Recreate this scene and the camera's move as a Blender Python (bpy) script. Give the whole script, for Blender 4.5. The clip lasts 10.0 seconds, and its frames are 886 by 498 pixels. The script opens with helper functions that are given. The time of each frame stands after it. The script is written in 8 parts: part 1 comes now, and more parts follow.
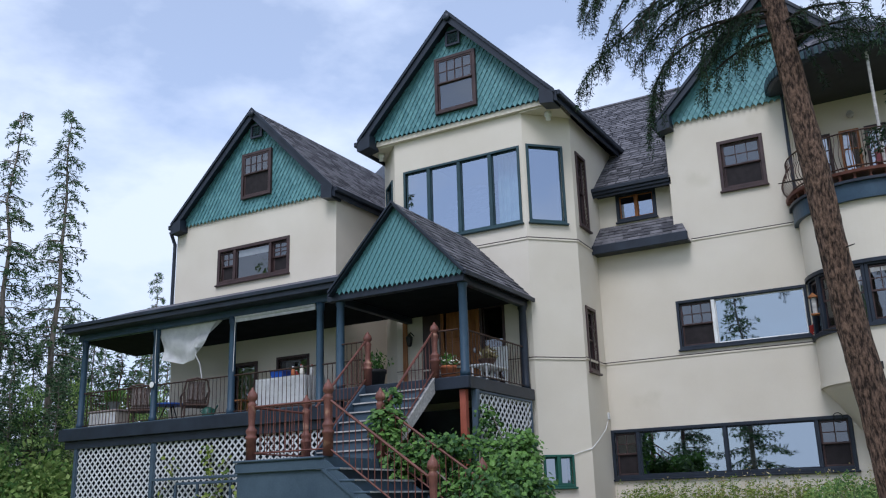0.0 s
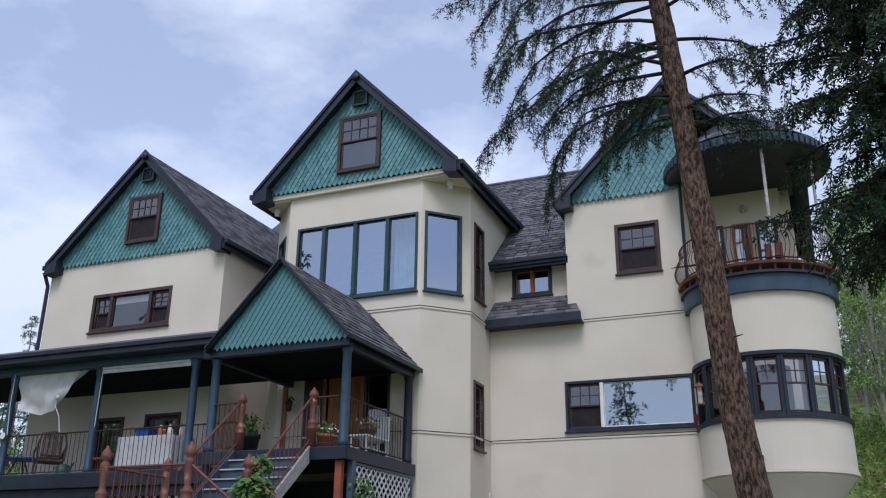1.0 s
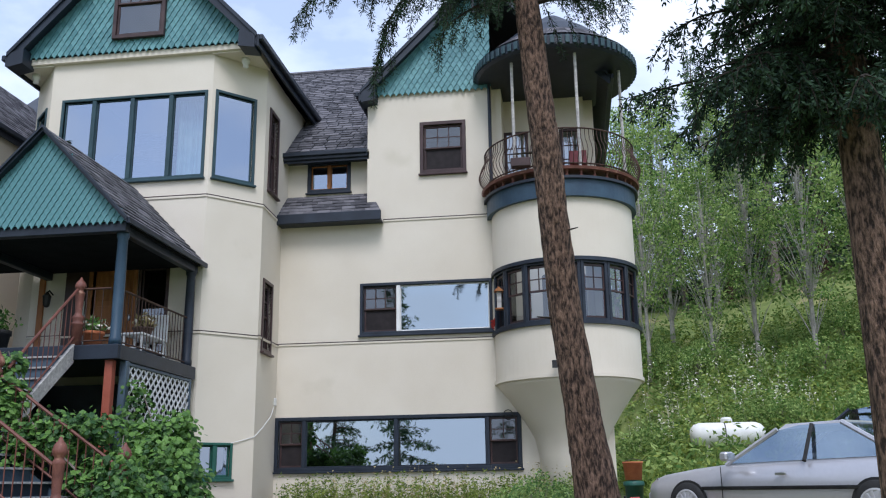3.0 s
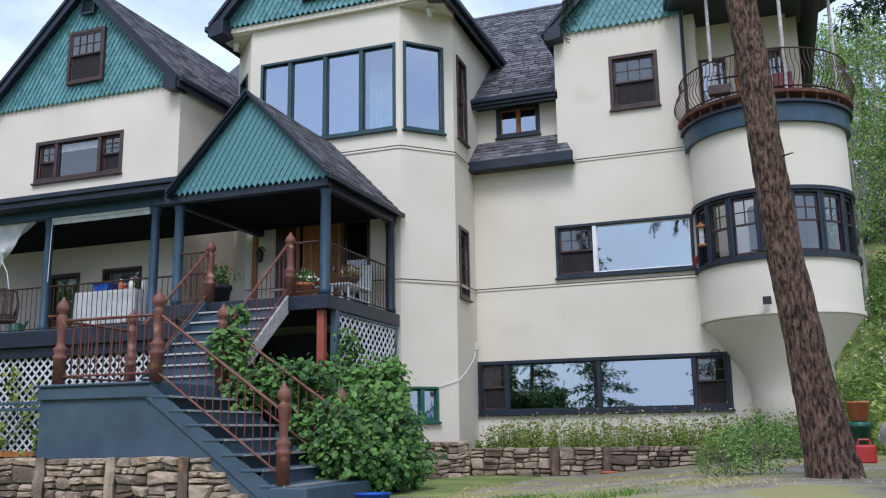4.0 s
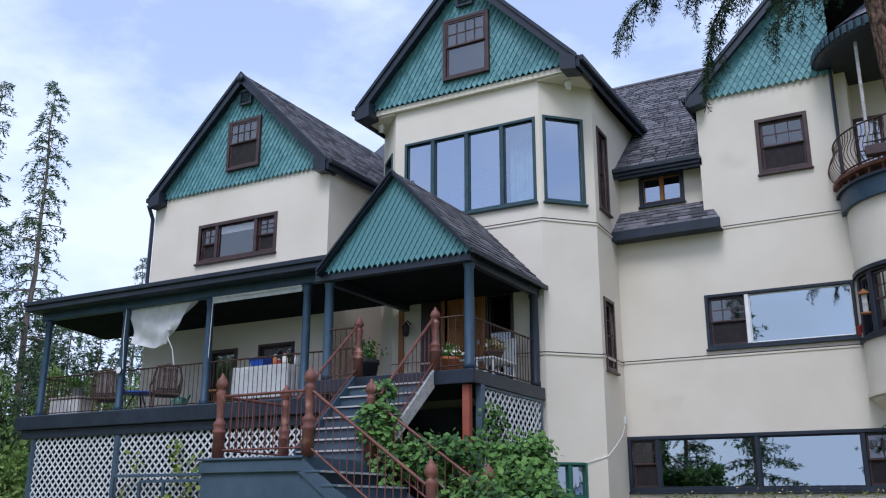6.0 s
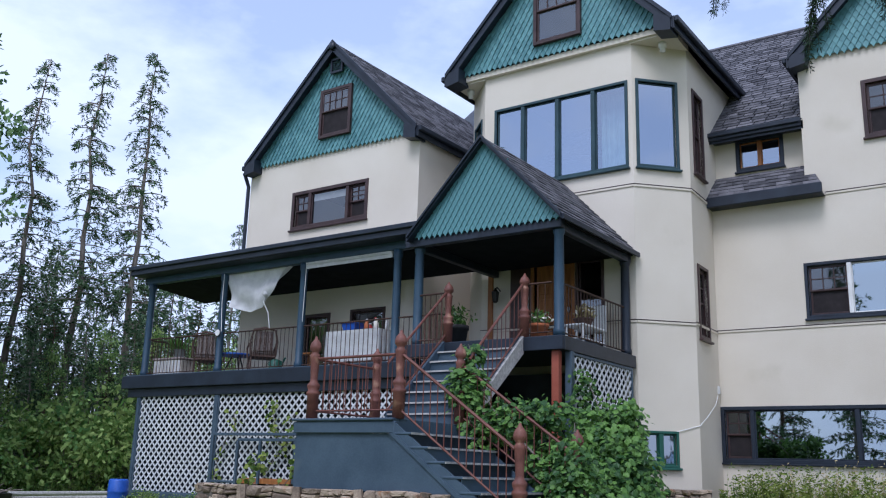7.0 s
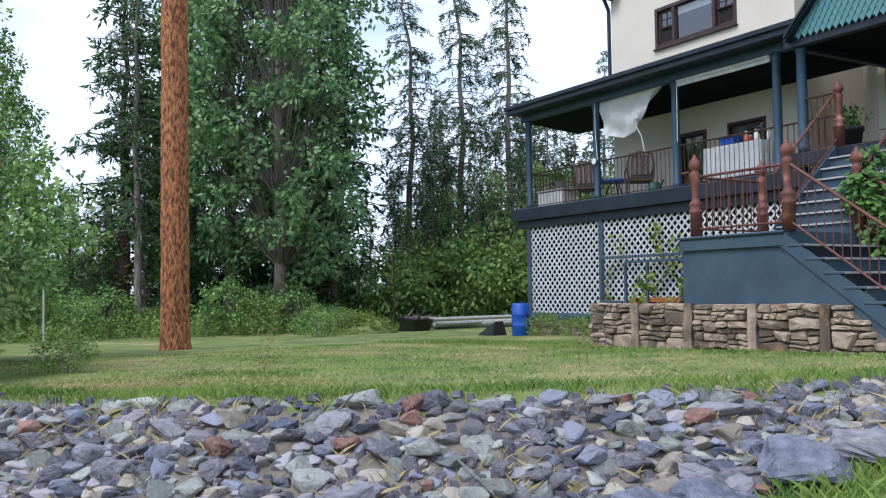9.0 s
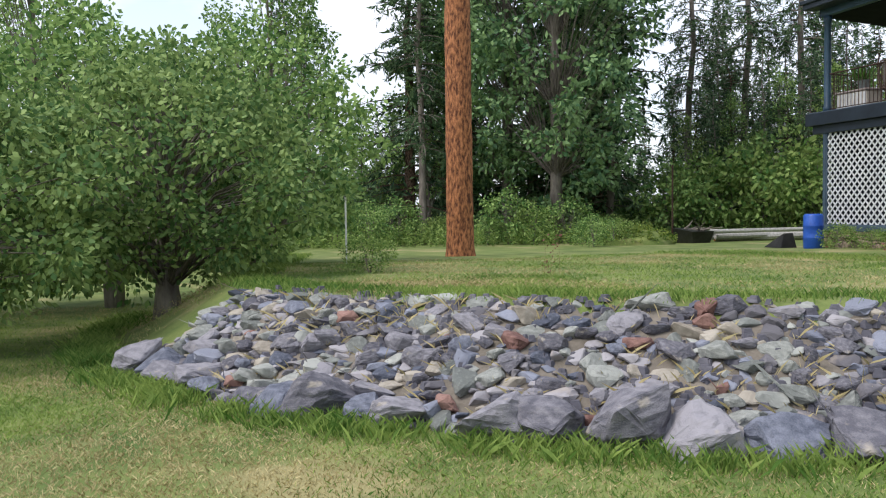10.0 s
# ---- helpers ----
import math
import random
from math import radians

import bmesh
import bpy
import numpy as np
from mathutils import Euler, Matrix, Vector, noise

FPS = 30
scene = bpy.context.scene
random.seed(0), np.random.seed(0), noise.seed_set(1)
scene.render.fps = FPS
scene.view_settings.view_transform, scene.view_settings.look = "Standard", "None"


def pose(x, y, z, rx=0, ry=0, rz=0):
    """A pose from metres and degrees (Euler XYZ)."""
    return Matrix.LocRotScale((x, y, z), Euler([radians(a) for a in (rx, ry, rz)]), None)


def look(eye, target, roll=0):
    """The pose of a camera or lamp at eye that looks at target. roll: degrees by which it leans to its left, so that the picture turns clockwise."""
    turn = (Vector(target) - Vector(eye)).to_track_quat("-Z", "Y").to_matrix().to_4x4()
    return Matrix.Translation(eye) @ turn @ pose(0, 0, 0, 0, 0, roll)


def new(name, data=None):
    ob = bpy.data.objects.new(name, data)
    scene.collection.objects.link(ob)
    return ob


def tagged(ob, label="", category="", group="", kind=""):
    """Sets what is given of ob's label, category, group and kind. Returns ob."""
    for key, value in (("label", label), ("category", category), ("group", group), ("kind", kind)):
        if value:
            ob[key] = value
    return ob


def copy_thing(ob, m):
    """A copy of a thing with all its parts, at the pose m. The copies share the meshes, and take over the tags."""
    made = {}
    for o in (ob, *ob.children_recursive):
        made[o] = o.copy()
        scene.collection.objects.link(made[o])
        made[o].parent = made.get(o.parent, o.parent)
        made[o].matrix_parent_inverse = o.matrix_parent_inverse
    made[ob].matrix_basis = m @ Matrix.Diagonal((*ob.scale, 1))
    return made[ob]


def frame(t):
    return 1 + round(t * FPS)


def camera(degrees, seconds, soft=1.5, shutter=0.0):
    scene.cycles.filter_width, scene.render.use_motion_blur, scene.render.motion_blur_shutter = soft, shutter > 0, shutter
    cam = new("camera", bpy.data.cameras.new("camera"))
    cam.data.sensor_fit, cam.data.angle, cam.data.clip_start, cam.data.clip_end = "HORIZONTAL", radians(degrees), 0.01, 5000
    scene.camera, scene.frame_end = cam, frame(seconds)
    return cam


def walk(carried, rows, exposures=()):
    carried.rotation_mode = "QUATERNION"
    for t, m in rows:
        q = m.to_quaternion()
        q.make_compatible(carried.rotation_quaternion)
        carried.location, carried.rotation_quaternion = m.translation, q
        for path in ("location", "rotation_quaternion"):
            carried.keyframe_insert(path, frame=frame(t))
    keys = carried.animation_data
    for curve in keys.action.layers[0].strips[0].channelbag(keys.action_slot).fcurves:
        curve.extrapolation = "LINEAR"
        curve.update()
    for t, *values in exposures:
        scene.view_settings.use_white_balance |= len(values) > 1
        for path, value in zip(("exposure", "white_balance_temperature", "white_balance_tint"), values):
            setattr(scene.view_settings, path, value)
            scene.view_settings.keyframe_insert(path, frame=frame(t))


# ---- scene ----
cam = camera(52.2, 10.0, soft=1.15)
PATH = [
    (0, (5.806, -21.962, 0.687), (4.856, -20.288, 1.231), -1.7),
    (0.5, (5.725, -21.56, 0.754), (4.726, -19.926, 1.332), -0.6),
    (1, (5.72, -21.367, 0.789), (4.985, -19.638, 1.476), 0.7),
    (1.5, (5.593, -20.95, 0.816), (5.102, -19.125, 1.47), 0.2),
    (2, (5.302, -20.687, 0.808), (5.045, -18.806, 1.437), -1.3),
    (2.2, (5.129, -20.517, 0.817), (4.916, -18.619, 1.411), -1.2),
    (3.3, (4.661, -20.152, 0.769), (4.318, -18.239, 1.244), -0.1),
    (3.5, (4.604, -20.111, 0.78), (4.156, -18.213, 1.224), -0.1),
    (4, (4.564, -20.098, 0.771), (3.893, -18.256, 1.168), -0.9),
    (4.5, (4.549, -20.072, 0.792), (3.71, -18.297, 1.175), -0.7),
    (5, (4.569, -20.109, 0.787), (3.644, -18.382, 1.19), -0.5),
    (5.5, (4.597, -20.137, 0.814), (3.654, -18.44, 1.296), -0.0),
    (5.7, (4.596, -20.143, 0.83), (3.659, -18.46, 1.369), 0.1),
    (6.8, (4.618, -20.144, 0.808), (3.585, -18.516, 1.339), 1.3),
    (7, (4.605, -20.145, 0.801), (3.486, -18.557, 1.277), 1.7),
    (7.5, (4.58, -20.157, 0.792), (3.323, -18.638, 1.126), 1.9),
    (8, (4.608, -20.231, 0.814), (3.179, -18.852, 1.051), 0.8),
    (8.5, (4.653, -20.231, 0.802), (3.066, -19.024, 0.963), -0.2),
    (9, (4.68, -20.262, 0.77), (2.975, -19.221, 0.86), -0.9),
    (9.5, (4.783, -20.346, 0.751), (2.924, -19.607, 0.744), -0.9),
    (10, (4.722, -20.457, 0.689), (2.786, -19.964, 0.596), -0.8),
]
# exposure and white balance drift a little on the way
walk(cam, [(t, look(e, p, r)) for t, e, p, r in PATH],
     [(0, .60, 5850, 14), (.5, .46, 5950, 16), (1.2, .50, 5950, 16), (2.2, .72, 6050, 14), (3.5, .93, 5900, 14), (4.2, .93, 5850, 14), (5.5, .77, 5750, 16), (7.0, .72, 5620, 17), (7.6, .78, 5650, 19), (8.5, .98, 5800, 14), (9.2, 1.02, 6050, 13), (10, 1.03, 6650, 12)])

# ---------------------------------------------------------------- world, sun
world = bpy.data.worlds.new("world")
scene.world = world
world.use_nodes = True
wn, wl = world.node_tree.nodes, world.node_tree.links
sky = wn.new("ShaderNodeTexSky")
sky.sky_type, sky.sun_disc = "NISHITA", False
sky.sun_elevation, sky.sun_rotation = radians(48), radians(168)
sky.air_density, sky.dust_density, sky.ozone_density = 1.0, 1.2, 1.5
cloud_place = wn.new("ShaderNodeTexCoord")
cloud_map = wn.new("ShaderNodeMapping")
cloud_map.inputs["Scale"].default_value = (1.6, 1.6, 3.4)
cloud_map.inputs["Location"].default_value = (0.35, 0.1, 0.2)
cloud_noise = wn.new("ShaderNodeTexNoise")
cloud_noise.inputs["Scale"].default_value = 1.9
cloud_noise.inputs["Detail"].default_value = 7
cloud_noise.inputs["Roughness"].default_value = 0.55
cloud_ramp = wn.new("ShaderNodeValToRGB")
cloud_ramp.color_ramp.elements[0].position, cloud_ramp.color_ramp.elements[1].position = 0.39, 0.59
cloud_ramp.color_ramp.elements[0].color = (.40, .40, .40, 1)
cloud_mix = wn.new("ShaderNodeMixRGB")
cloud_mix.inputs[2].default_value = (4.7, 5.15, 5.85, 1)
wl.new(cloud_place.outputs["Generated"], cloud_map.inputs[0])
wl.new(cloud_map.outputs[0], cloud_noise.inputs["Vector"])
wl.new(cloud_noise.outputs["Fac"], cloud_ramp.inputs[0])
wl.new(cloud_ramp.outputs[0], cloud_mix.inputs[0])
wl.new(sky.outputs[0], cloud_mix.inputs[1])
haze_axes = wn.new("ShaderNodeSeparateXYZ")
haze = wn.new("ShaderNodeMapRange")
haze.interpolation_type = "SMOOTHSTEP"
haze.inputs["From Min"].default_value, haze.inputs["From Max"].default_value = .02, .32
haze.inputs["To Min"].default_value, haze.inputs["To Max"].default_value = .5, 0
haze_mix = wn.new("ShaderNodeMixRGB")
haze_mix.inputs[2].default_value = (4.3, 4.7, 5.35, 1)
wl.new(cloud_place.outputs["Generated"], haze_axes.inputs[0])
wl.new(haze_axes.outputs["Z"], haze.inputs["Value"])
wl.new(haze.outputs[0], haze_mix.inputs[0])
wl.new(cloud_mix.outputs[0], haze_mix.inputs[1])
wl.new(haze_mix.outputs[0], wn["Background"].inputs[0])
wn["Background"].inputs[1].default_value = 0.12
sun = new("sun", bpy.data.lights.new("sun", "SUN"))
sun.data.energy, sun.data.angle = 1.25, radians(24)
sun.data.color = (1, .975, .95)
sun.matrix_world = look((0, 0, 0), (-0.15, 0.70, -1.0))


# ---------------------------------------------------------------- materials
def surface(name, dark, light, scale=6.0, rough=.8, bump=.3, fine=60.0, metal=0.0, islands=0.0, wear=None, wear_scale=1.2, wear_at=.62,
            stretch=(1, 1, 1), spec=.4, random_ob=0.0, translucent=0.0, span=(.42, .92), depth=.02):
    """A weathered material: two scales of noise in the colour, fine relief, wear in patches, and a shade of its own for each piece."""
    m = bpy.data.materials.new(name)
    m.use_nodes = True
    nt = m.node_tree
    n, l = nt.nodes, nt.links
    b = n["Principled BSDF"]
    b.inputs["Roughness"].default_value = rough
    b.inputs["Metallic"].default_value = metal
    b.inputs["Specular IOR Level"].default_value = spec
    co = n.new("ShaderNodeTexCoord")
    mp = n.new("ShaderNodeMapping")
    mp.inputs["Scale"].default_value = stretch
    l.new(co.outputs["Object"], mp.inputs[0])
    big, small = n.new("ShaderNodeTexNoise"), n.new("ShaderNodeTexNoise")
    big.inputs["Scale"].default_value, small.inputs["Scale"].default_value = scale, fine
    big.inputs["Detail"].default_value, small.inputs["Detail"].default_value = 5, 3
    l.new(mp.outputs[0], big.inputs["Vector"])
    l.new(mp.outputs[0], small.inputs["Vector"])
    add = n.new("ShaderNodeMath")
    add.operation = "MULTIPLY_ADD"
    add.inputs[1].default_value = .35
    l.new(small.outputs["Fac"], add.inputs[0])
    l.new(big.outputs["Fac"], add.inputs[2])
    val = add.outputs[0]
    if islands or random_ob:
        geo = n.new("ShaderNodeNewGeometry") if islands else n.new("ShaderNodeObjectInfo")
        mad = n.new("ShaderNodeMath")
        mad.operation = "MULTIPLY_ADD"
        mad.inputs[1].default_value = islands or random_ob
        l.new(geo.outputs["Random Per Island" if islands else "Random"], mad.inputs[0])
        l.new(val, mad.inputs[2])
        sub = n.new("ShaderNodeMath")
        sub.operation = "SUBTRACT"
        sub.inputs[1].default_value = (islands or random_ob) / 2
        l.new(mad.outputs[0], sub.inputs[0])
        val = sub.outputs[0]
    ramp = n.new("ShaderNodeValToRGB")
    ramp.color_ramp.elements[0].position, ramp.color_ramp.elements[1].position = span
    ramp.color_ramp.elements[0].color, ramp.color_ramp.elements[1].color = (*dark, 1), (*light, 1)
    l.new(val, ramp.inputs[0])
    col = ramp.outputs[0]
    if wear:
        patch = n.new("ShaderNodeTexNoise")
        patch.inputs["Scale"].default_value, patch.inputs["Detail"].default_value = wear_scale, 8
        l.new(co.outputs["Object"], patch.inputs["Vector"])
        edge = n.new("ShaderNodeMapRange")
        edge.inputs["From Min"].default_value, edge.inputs["From Max"].default_value = wear_at, wear_at + .12
        l.new(patch.outputs["Fac"], edge.inputs["Value"])
        mix = n.new("ShaderNodeMixRGB")
        mix.inputs[2].default_value = (*wear, 1)
        l.new(edge.outputs[0], mix.inputs[0])
        l.new(col, mix.inputs[1])
        col = mix.outputs[0]
    l.new(col, b.inputs["Base Color"])
    if bump:
        bp = n.new("ShaderNodeBump")
        bp.inputs["Strength"].default_value, bp.inputs["Distance"].default_value = bump, depth
        l.new(add.outputs[0], bp.inputs["Height"])
        l.new(bp.outputs[0], b.inputs["Normal"])
    if translucent:
        tr = n.new("ShaderNodeBsdfTranslucent")
        l.new(col, tr.inputs["Color"])
        ms = n.new("ShaderNodeMixShader")
        ms.inputs[0].default_value = translucent
        l.new(b.outputs[0], ms.inputs[1])
        l.new(tr.outputs[0], ms.inputs[2])
        l.new(ms.outputs[0], n["Material Output"].inputs["Surface"])
    return m


def window_glass(name, tint, mirror):
    """Clear pane in front of a room: part mirror, the rest see-through."""
    m = bpy.data.materials.new(name)
    m.use_nodes = True
    n, l = m.node_tree.nodes, m.node_tree.links
    n.remove(n["Principled BSDF"])
    gl, tr, mx = n.new("ShaderNodeBsdfGlossy"), n.new("ShaderNodeBsdfTransparent"), n.new("ShaderNodeMixShader")
    gl.inputs["Roughness"].default_value = .015
    gl.inputs["Color"].default_value = (*tint, 1)
    tr.inputs["Color"].default_value = (.55, .58, .6, 1)
    wave = n.new("ShaderNodeTexNoise")
    wave.inputs["Scale"].default_value = .9
    bp = n.new("ShaderNodeBump")
    bp.inputs["Strength"].default_value, bp.inputs["Distance"].default_value = .06, .03
    l.new(wave.outputs["Fac"], bp.inputs["Height"])
    l.new(bp.outputs[0], gl.inputs["Normal"])
    mx.inputs[0].default_value = mirror
    l.new(tr.outputs[0], mx.inputs[1])
    l.new(gl.outputs[0], mx.inputs[2])
    l.new(mx.outputs[0], n["Material Output"].inputs["Surface"])
    return m


STUCCO = surface("cream_stucco", (0.63, 0.565, 0.46), (0.73, 0.67, 0.565), .55, .9, .55, 90, wear=(.60, .545, .435), wear_scale=.7, wear_at=.64)
TEAL = surface("teal_painted_shingle", (0.06, 0.175, 0.19), (0.125, 0.29, 0.30), .7, .55, .25, 50, islands=.38)
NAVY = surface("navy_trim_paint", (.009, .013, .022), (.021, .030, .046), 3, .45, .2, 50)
BLUE = surface("slate_blue_paint", (0.038, 0.062, 0.090), (0.070, 0.105, 0.14), 2, .5, .25, 40, wear=(.10, .12, .13), wear_at=.68)
STEEL_BLUE = surface("blue_post_paint", (.018, .042, .072), (.036, .076, .115), 3, .45, .2, 40)
TEAL_TRIM = surface("dark_teal_trim", (.016, .042, .052), (.032, .072, .085), 3, .5, .2, 40)
ROOF = surface("asphalt_roof_shingle", (.05, .05, .058), (.165, .16, .175), 5, .9, .6, 120, islands=.5)
BROWN = surface("brown_window_paint", (.03, .016, .016), (.07, .04, .037), 4, .45, .2, 60)
ORANGE_WOOD = surface("orange_stained_wood", (.22, .075, .02), (.42, .17, .05), 2, .5, .3, 30, stretch=(8, 8, 1))
RED_WOOD = surface("worn_red_post_paint", (0.1, 0.036, 0.028), (0.22, 0.085, 0.06), 5, .6, .4, 50, wear=(.36, .20, .13), wear_scale=5, wear_at=.6)
IRON = surface("rusty_iron", (.03, .018, .014), (.09, .045, .03), 8, .6, .4, 80, metal=.3)
LATTICE = surface("white_lattice_plastic", (0.5, 0.51, 0.53), (0.68, 0.69, 0.71), 4, .55, .15, 60)
WHITE = surface("white_paint", (.66, .66, .64), (.82, .82, .80), 3, .5, .2, 40)
CLOTH = surface("white_cloth", (.60, .60, .60), (.80, .80, .79), 6, .85, .4, 160, translucent=.25)
WICKER = surface("brown_wicker", (.06, .035, .028), (.17, .11, .09), 60, .75, .9, 160)
CUSHION = surface("grey_brown_cushion", (.22, .18, .17), (.38, .32, .30), 20, .9, .4, 120)
GLASS = window_glass("window_glass", (.66, .73, .82), .42)
CLEAR_MIRROR = window_glass("picture_window_glass", (.46, .53, .58), .74)
MIRROR_GLASS = window_glass("coated_window_glass", (.52, .57, .64), .66)
SCREEN = surface("dark_insect_screen", (.016, .013, .014), (.032, .027, .028), 6, .7, .2, 200, spec=.2)
DARK_GLASS = window_glass("dim_window_glass", (.8, .85, .9), .16)
# navy ceiling paint taken down to near black: porch shade in the colour
CEILING_SHADE = surface("shaded_ceiling_boards", (.007, .008, .010), (.016, .018, .022), 3, .9, .2, 40, spec=.1)
ALLOY = surface("silver_painted_alloy", (.50, .50, .52), (.60, .60, .62), 3, .35, 0, 30, metal=.3)
# dark colour that stands in for the gloom of unlit rooms
ROOM_SHADE = surface("room_shade_plaster", (.06, .055, .05), (.11, .10, .09), 1, .9, .1, 30)
STONE = surface("fieldstone", (0.125, 0.092, 0.068), (0.42, 0.325, 0.24), 5, .85, .9, 40, random_ob=.6, wear=(.32, .17, .09), wear_scale=2.6, wear_at=.6)
MORTAR = surface("mortar", (.08, .068, .056), (.17, .145, .12), 6, .95, .5, 60)
ROCK = surface("grey_blasted_rock", (0.105, 0.102, 0.122), (0.31, 0.295, 0.318), 3.2, .85, .9, 26, random_ob=.6, stretch=(1, 1, 2.2), wear=(.42, .37, .30), wear_scale=1.7, wear_at=.63)
ROCK_BLUE = surface("blue_grey_rock", (0.085, 0.095, 0.128), (0.255, 0.268, 0.325), 3.2, .8, .9, 26, islands=.7)
ROCK_PALE = surface("pale_greenish_rock", (0.17, 0.18, 0.165), (0.38, 0.385, 0.35), 3.2, .85, .9, 26, islands=.7)
ROCK_MANY = surface("grey_broken_rock", (0.12, 0.113, 0.124), (0.345, 0.325, 0.338), 3.2, .85, .9, 26, islands=.85, wear=(.42, .35, .28), wear_scale=2.2, wear_at=.6)
ROCK_WARM = surface("rust_red_rock", (.13, .06, .052), (.33, .19, .155), 3, .85, .8, 26, random_ob=.5)
ROCK_TAN = surface("tan_rock", (0.25, 0.215, 0.17), (0.43, 0.385, 0.32), 3, .85, .8, 26, random_ob=.5)
LAWN = surface("lawn_turf", (0.06, 0.115, 0.02), (0.23, 0.26, 0.08), 1.6, .95, .8, 26, wear=(.31, .275, .125), wear_scale=.6, wear_at=.56)
GRAVEL = surface("gravel", (0.12, 0.105, 0.08), (0.33, 0.295, 0.235), 2, .95, .9, 30, wear=(.25, .235, .095), wear_scale=.9, wear_at=.46)
EARTH = surface("bare_earth", (0.1, 0.085, 0.065), (0.25, 0.215, 0.175), 4, .95, .7, 40)
BLADE = surface("grass_blade", (0.07, 0.165, 0.022), (0.31, 0.41, 0.1), .8, .7, 0, 8, islands=.5, translucent=.3)
STRAW = surface("dry_grass", (0.3, 0.24, 0.1), (0.55, 0.46, 0.24), 2, .8, 0, 8, islands=.5)
BARK = surface("fir_bark", (0.024, 0.014, 0.010), (0.25, 0.155, 0.11), 20, .95, 1.0, 60, stretch=(1.5, 1.5, .5), span=(.55, .86), depth=.05)
ORANGE_BARK = surface("ponderosa_bark", (.11, .036, .018), (.56, .225, .095), 15, .9, 1.0, 44, stretch=(1.4, 1.4, .5), span=(.53, .82), depth=.05)
GREY_BARK = surface("grey_bark", (.10, .08, .07), (.30, .26, .22), 6, .9, .8, 30, stretch=(1.5, 1.5, .4))
WHITE_BARK = surface("birch_bark", (.20, .19, .165), (.42, .40, .35), 5, .8, .4, 30, wear=(.10, .09, .08), wear_scale=6, wear_at=.66)
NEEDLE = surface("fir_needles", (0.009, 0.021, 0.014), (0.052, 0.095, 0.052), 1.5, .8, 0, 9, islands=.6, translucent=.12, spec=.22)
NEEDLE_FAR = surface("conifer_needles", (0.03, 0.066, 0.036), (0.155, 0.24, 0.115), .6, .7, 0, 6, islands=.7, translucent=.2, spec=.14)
LEAF_LIGHT = surface("aspen_leaves", (0.09, 0.185, 0.042), (0.35, 0.455, 0.145), .5, .6, 0, 6, islands=.7, translucent=.4, spec=.14)
LEAF_MID = surface("broad_leaves", (0.085, 0.185, 0.055), (0.35, 0.49, 0.16), .6, .55, 0, 6, islands=.7, translucent=.3, spec=.14)
LEAF_DARK = surface("cottonwood_leaves", (0.06, 0.135, 0.06), (0.28, 0.42, 0.18), .6, .5, 0, 6, islands=.7, translucent=.25, spec=.2)
LEAF_APPLE = surface("apple_leaves", (0.085, 0.17, 0.055), (0.34, 0.45, 0.16), .8, .6, 0, 6, islands=.7, translucent=.3, spec=.14)
LEAF_VINE = surface("vine_leaves", (0.026, 0.085, 0.018), (0.145, 0.285, 0.055), 1.1, .5, 0, 9, islands=.7, translucent=.3)
WEED = surface("weed_leaves", (0.075, 0.145, 0.02), (0.31, 0.375, 0.08), .8, .7, 0, 6, islands=.7, translucent=.35)
SILVER = surface("silver_car_paint", (0.46, 0.46, 0.49), (0.54, 0.54, 0.57), .5, .28, 0, 20, metal=.45, spec=.7)
BLACK = surface("black_rubber", (.012, .012, .013), (.03, .03, .03), 5, .75, .2, 40)
CHROME = surface("brushed_alloy", (.45, .45, .46), (.62, .62, .63), 3, .3, 0, 30, metal=.9)
CAR_GLASS = window_glass("car_glass", (.55, .68, .8), .45)
BARREL_BLUE = surface("blue_plastic", (.012, .06, .33), (.03, .12, .5), 3, .4, .1, 30)
GREEN_PLASTIC = surface("green_plastic", (.012, .07, .05), (.02, .11, .08), 3, .45, .1, 30)
TERRACOTTA = surface("terracotta", (.36, .10, .04), (.55, .19, .08), 6, .8, .2, 40)
RED_PLASTIC = surface("red_plastic", (.35, .02, .02), (.5, .05, .04), 3, .45, .1, 30)
PETAL = surface("white_petals", (.65, .6, .45), (.85, .82, .75), 5, .6, 0, 20)
LAMP_METAL = surface("black_lamp_metal", (.015, .015, .015), (.04, .04, .04), 5, .4, .1, 40, metal=.5)
GREY_WOOD = surface("weathered_grey_wood", (0.26, 0.25, 0.235), (0.56, 0.54, 0.51), 3, .85, .5, 40, stretch=(1, 6, 6))


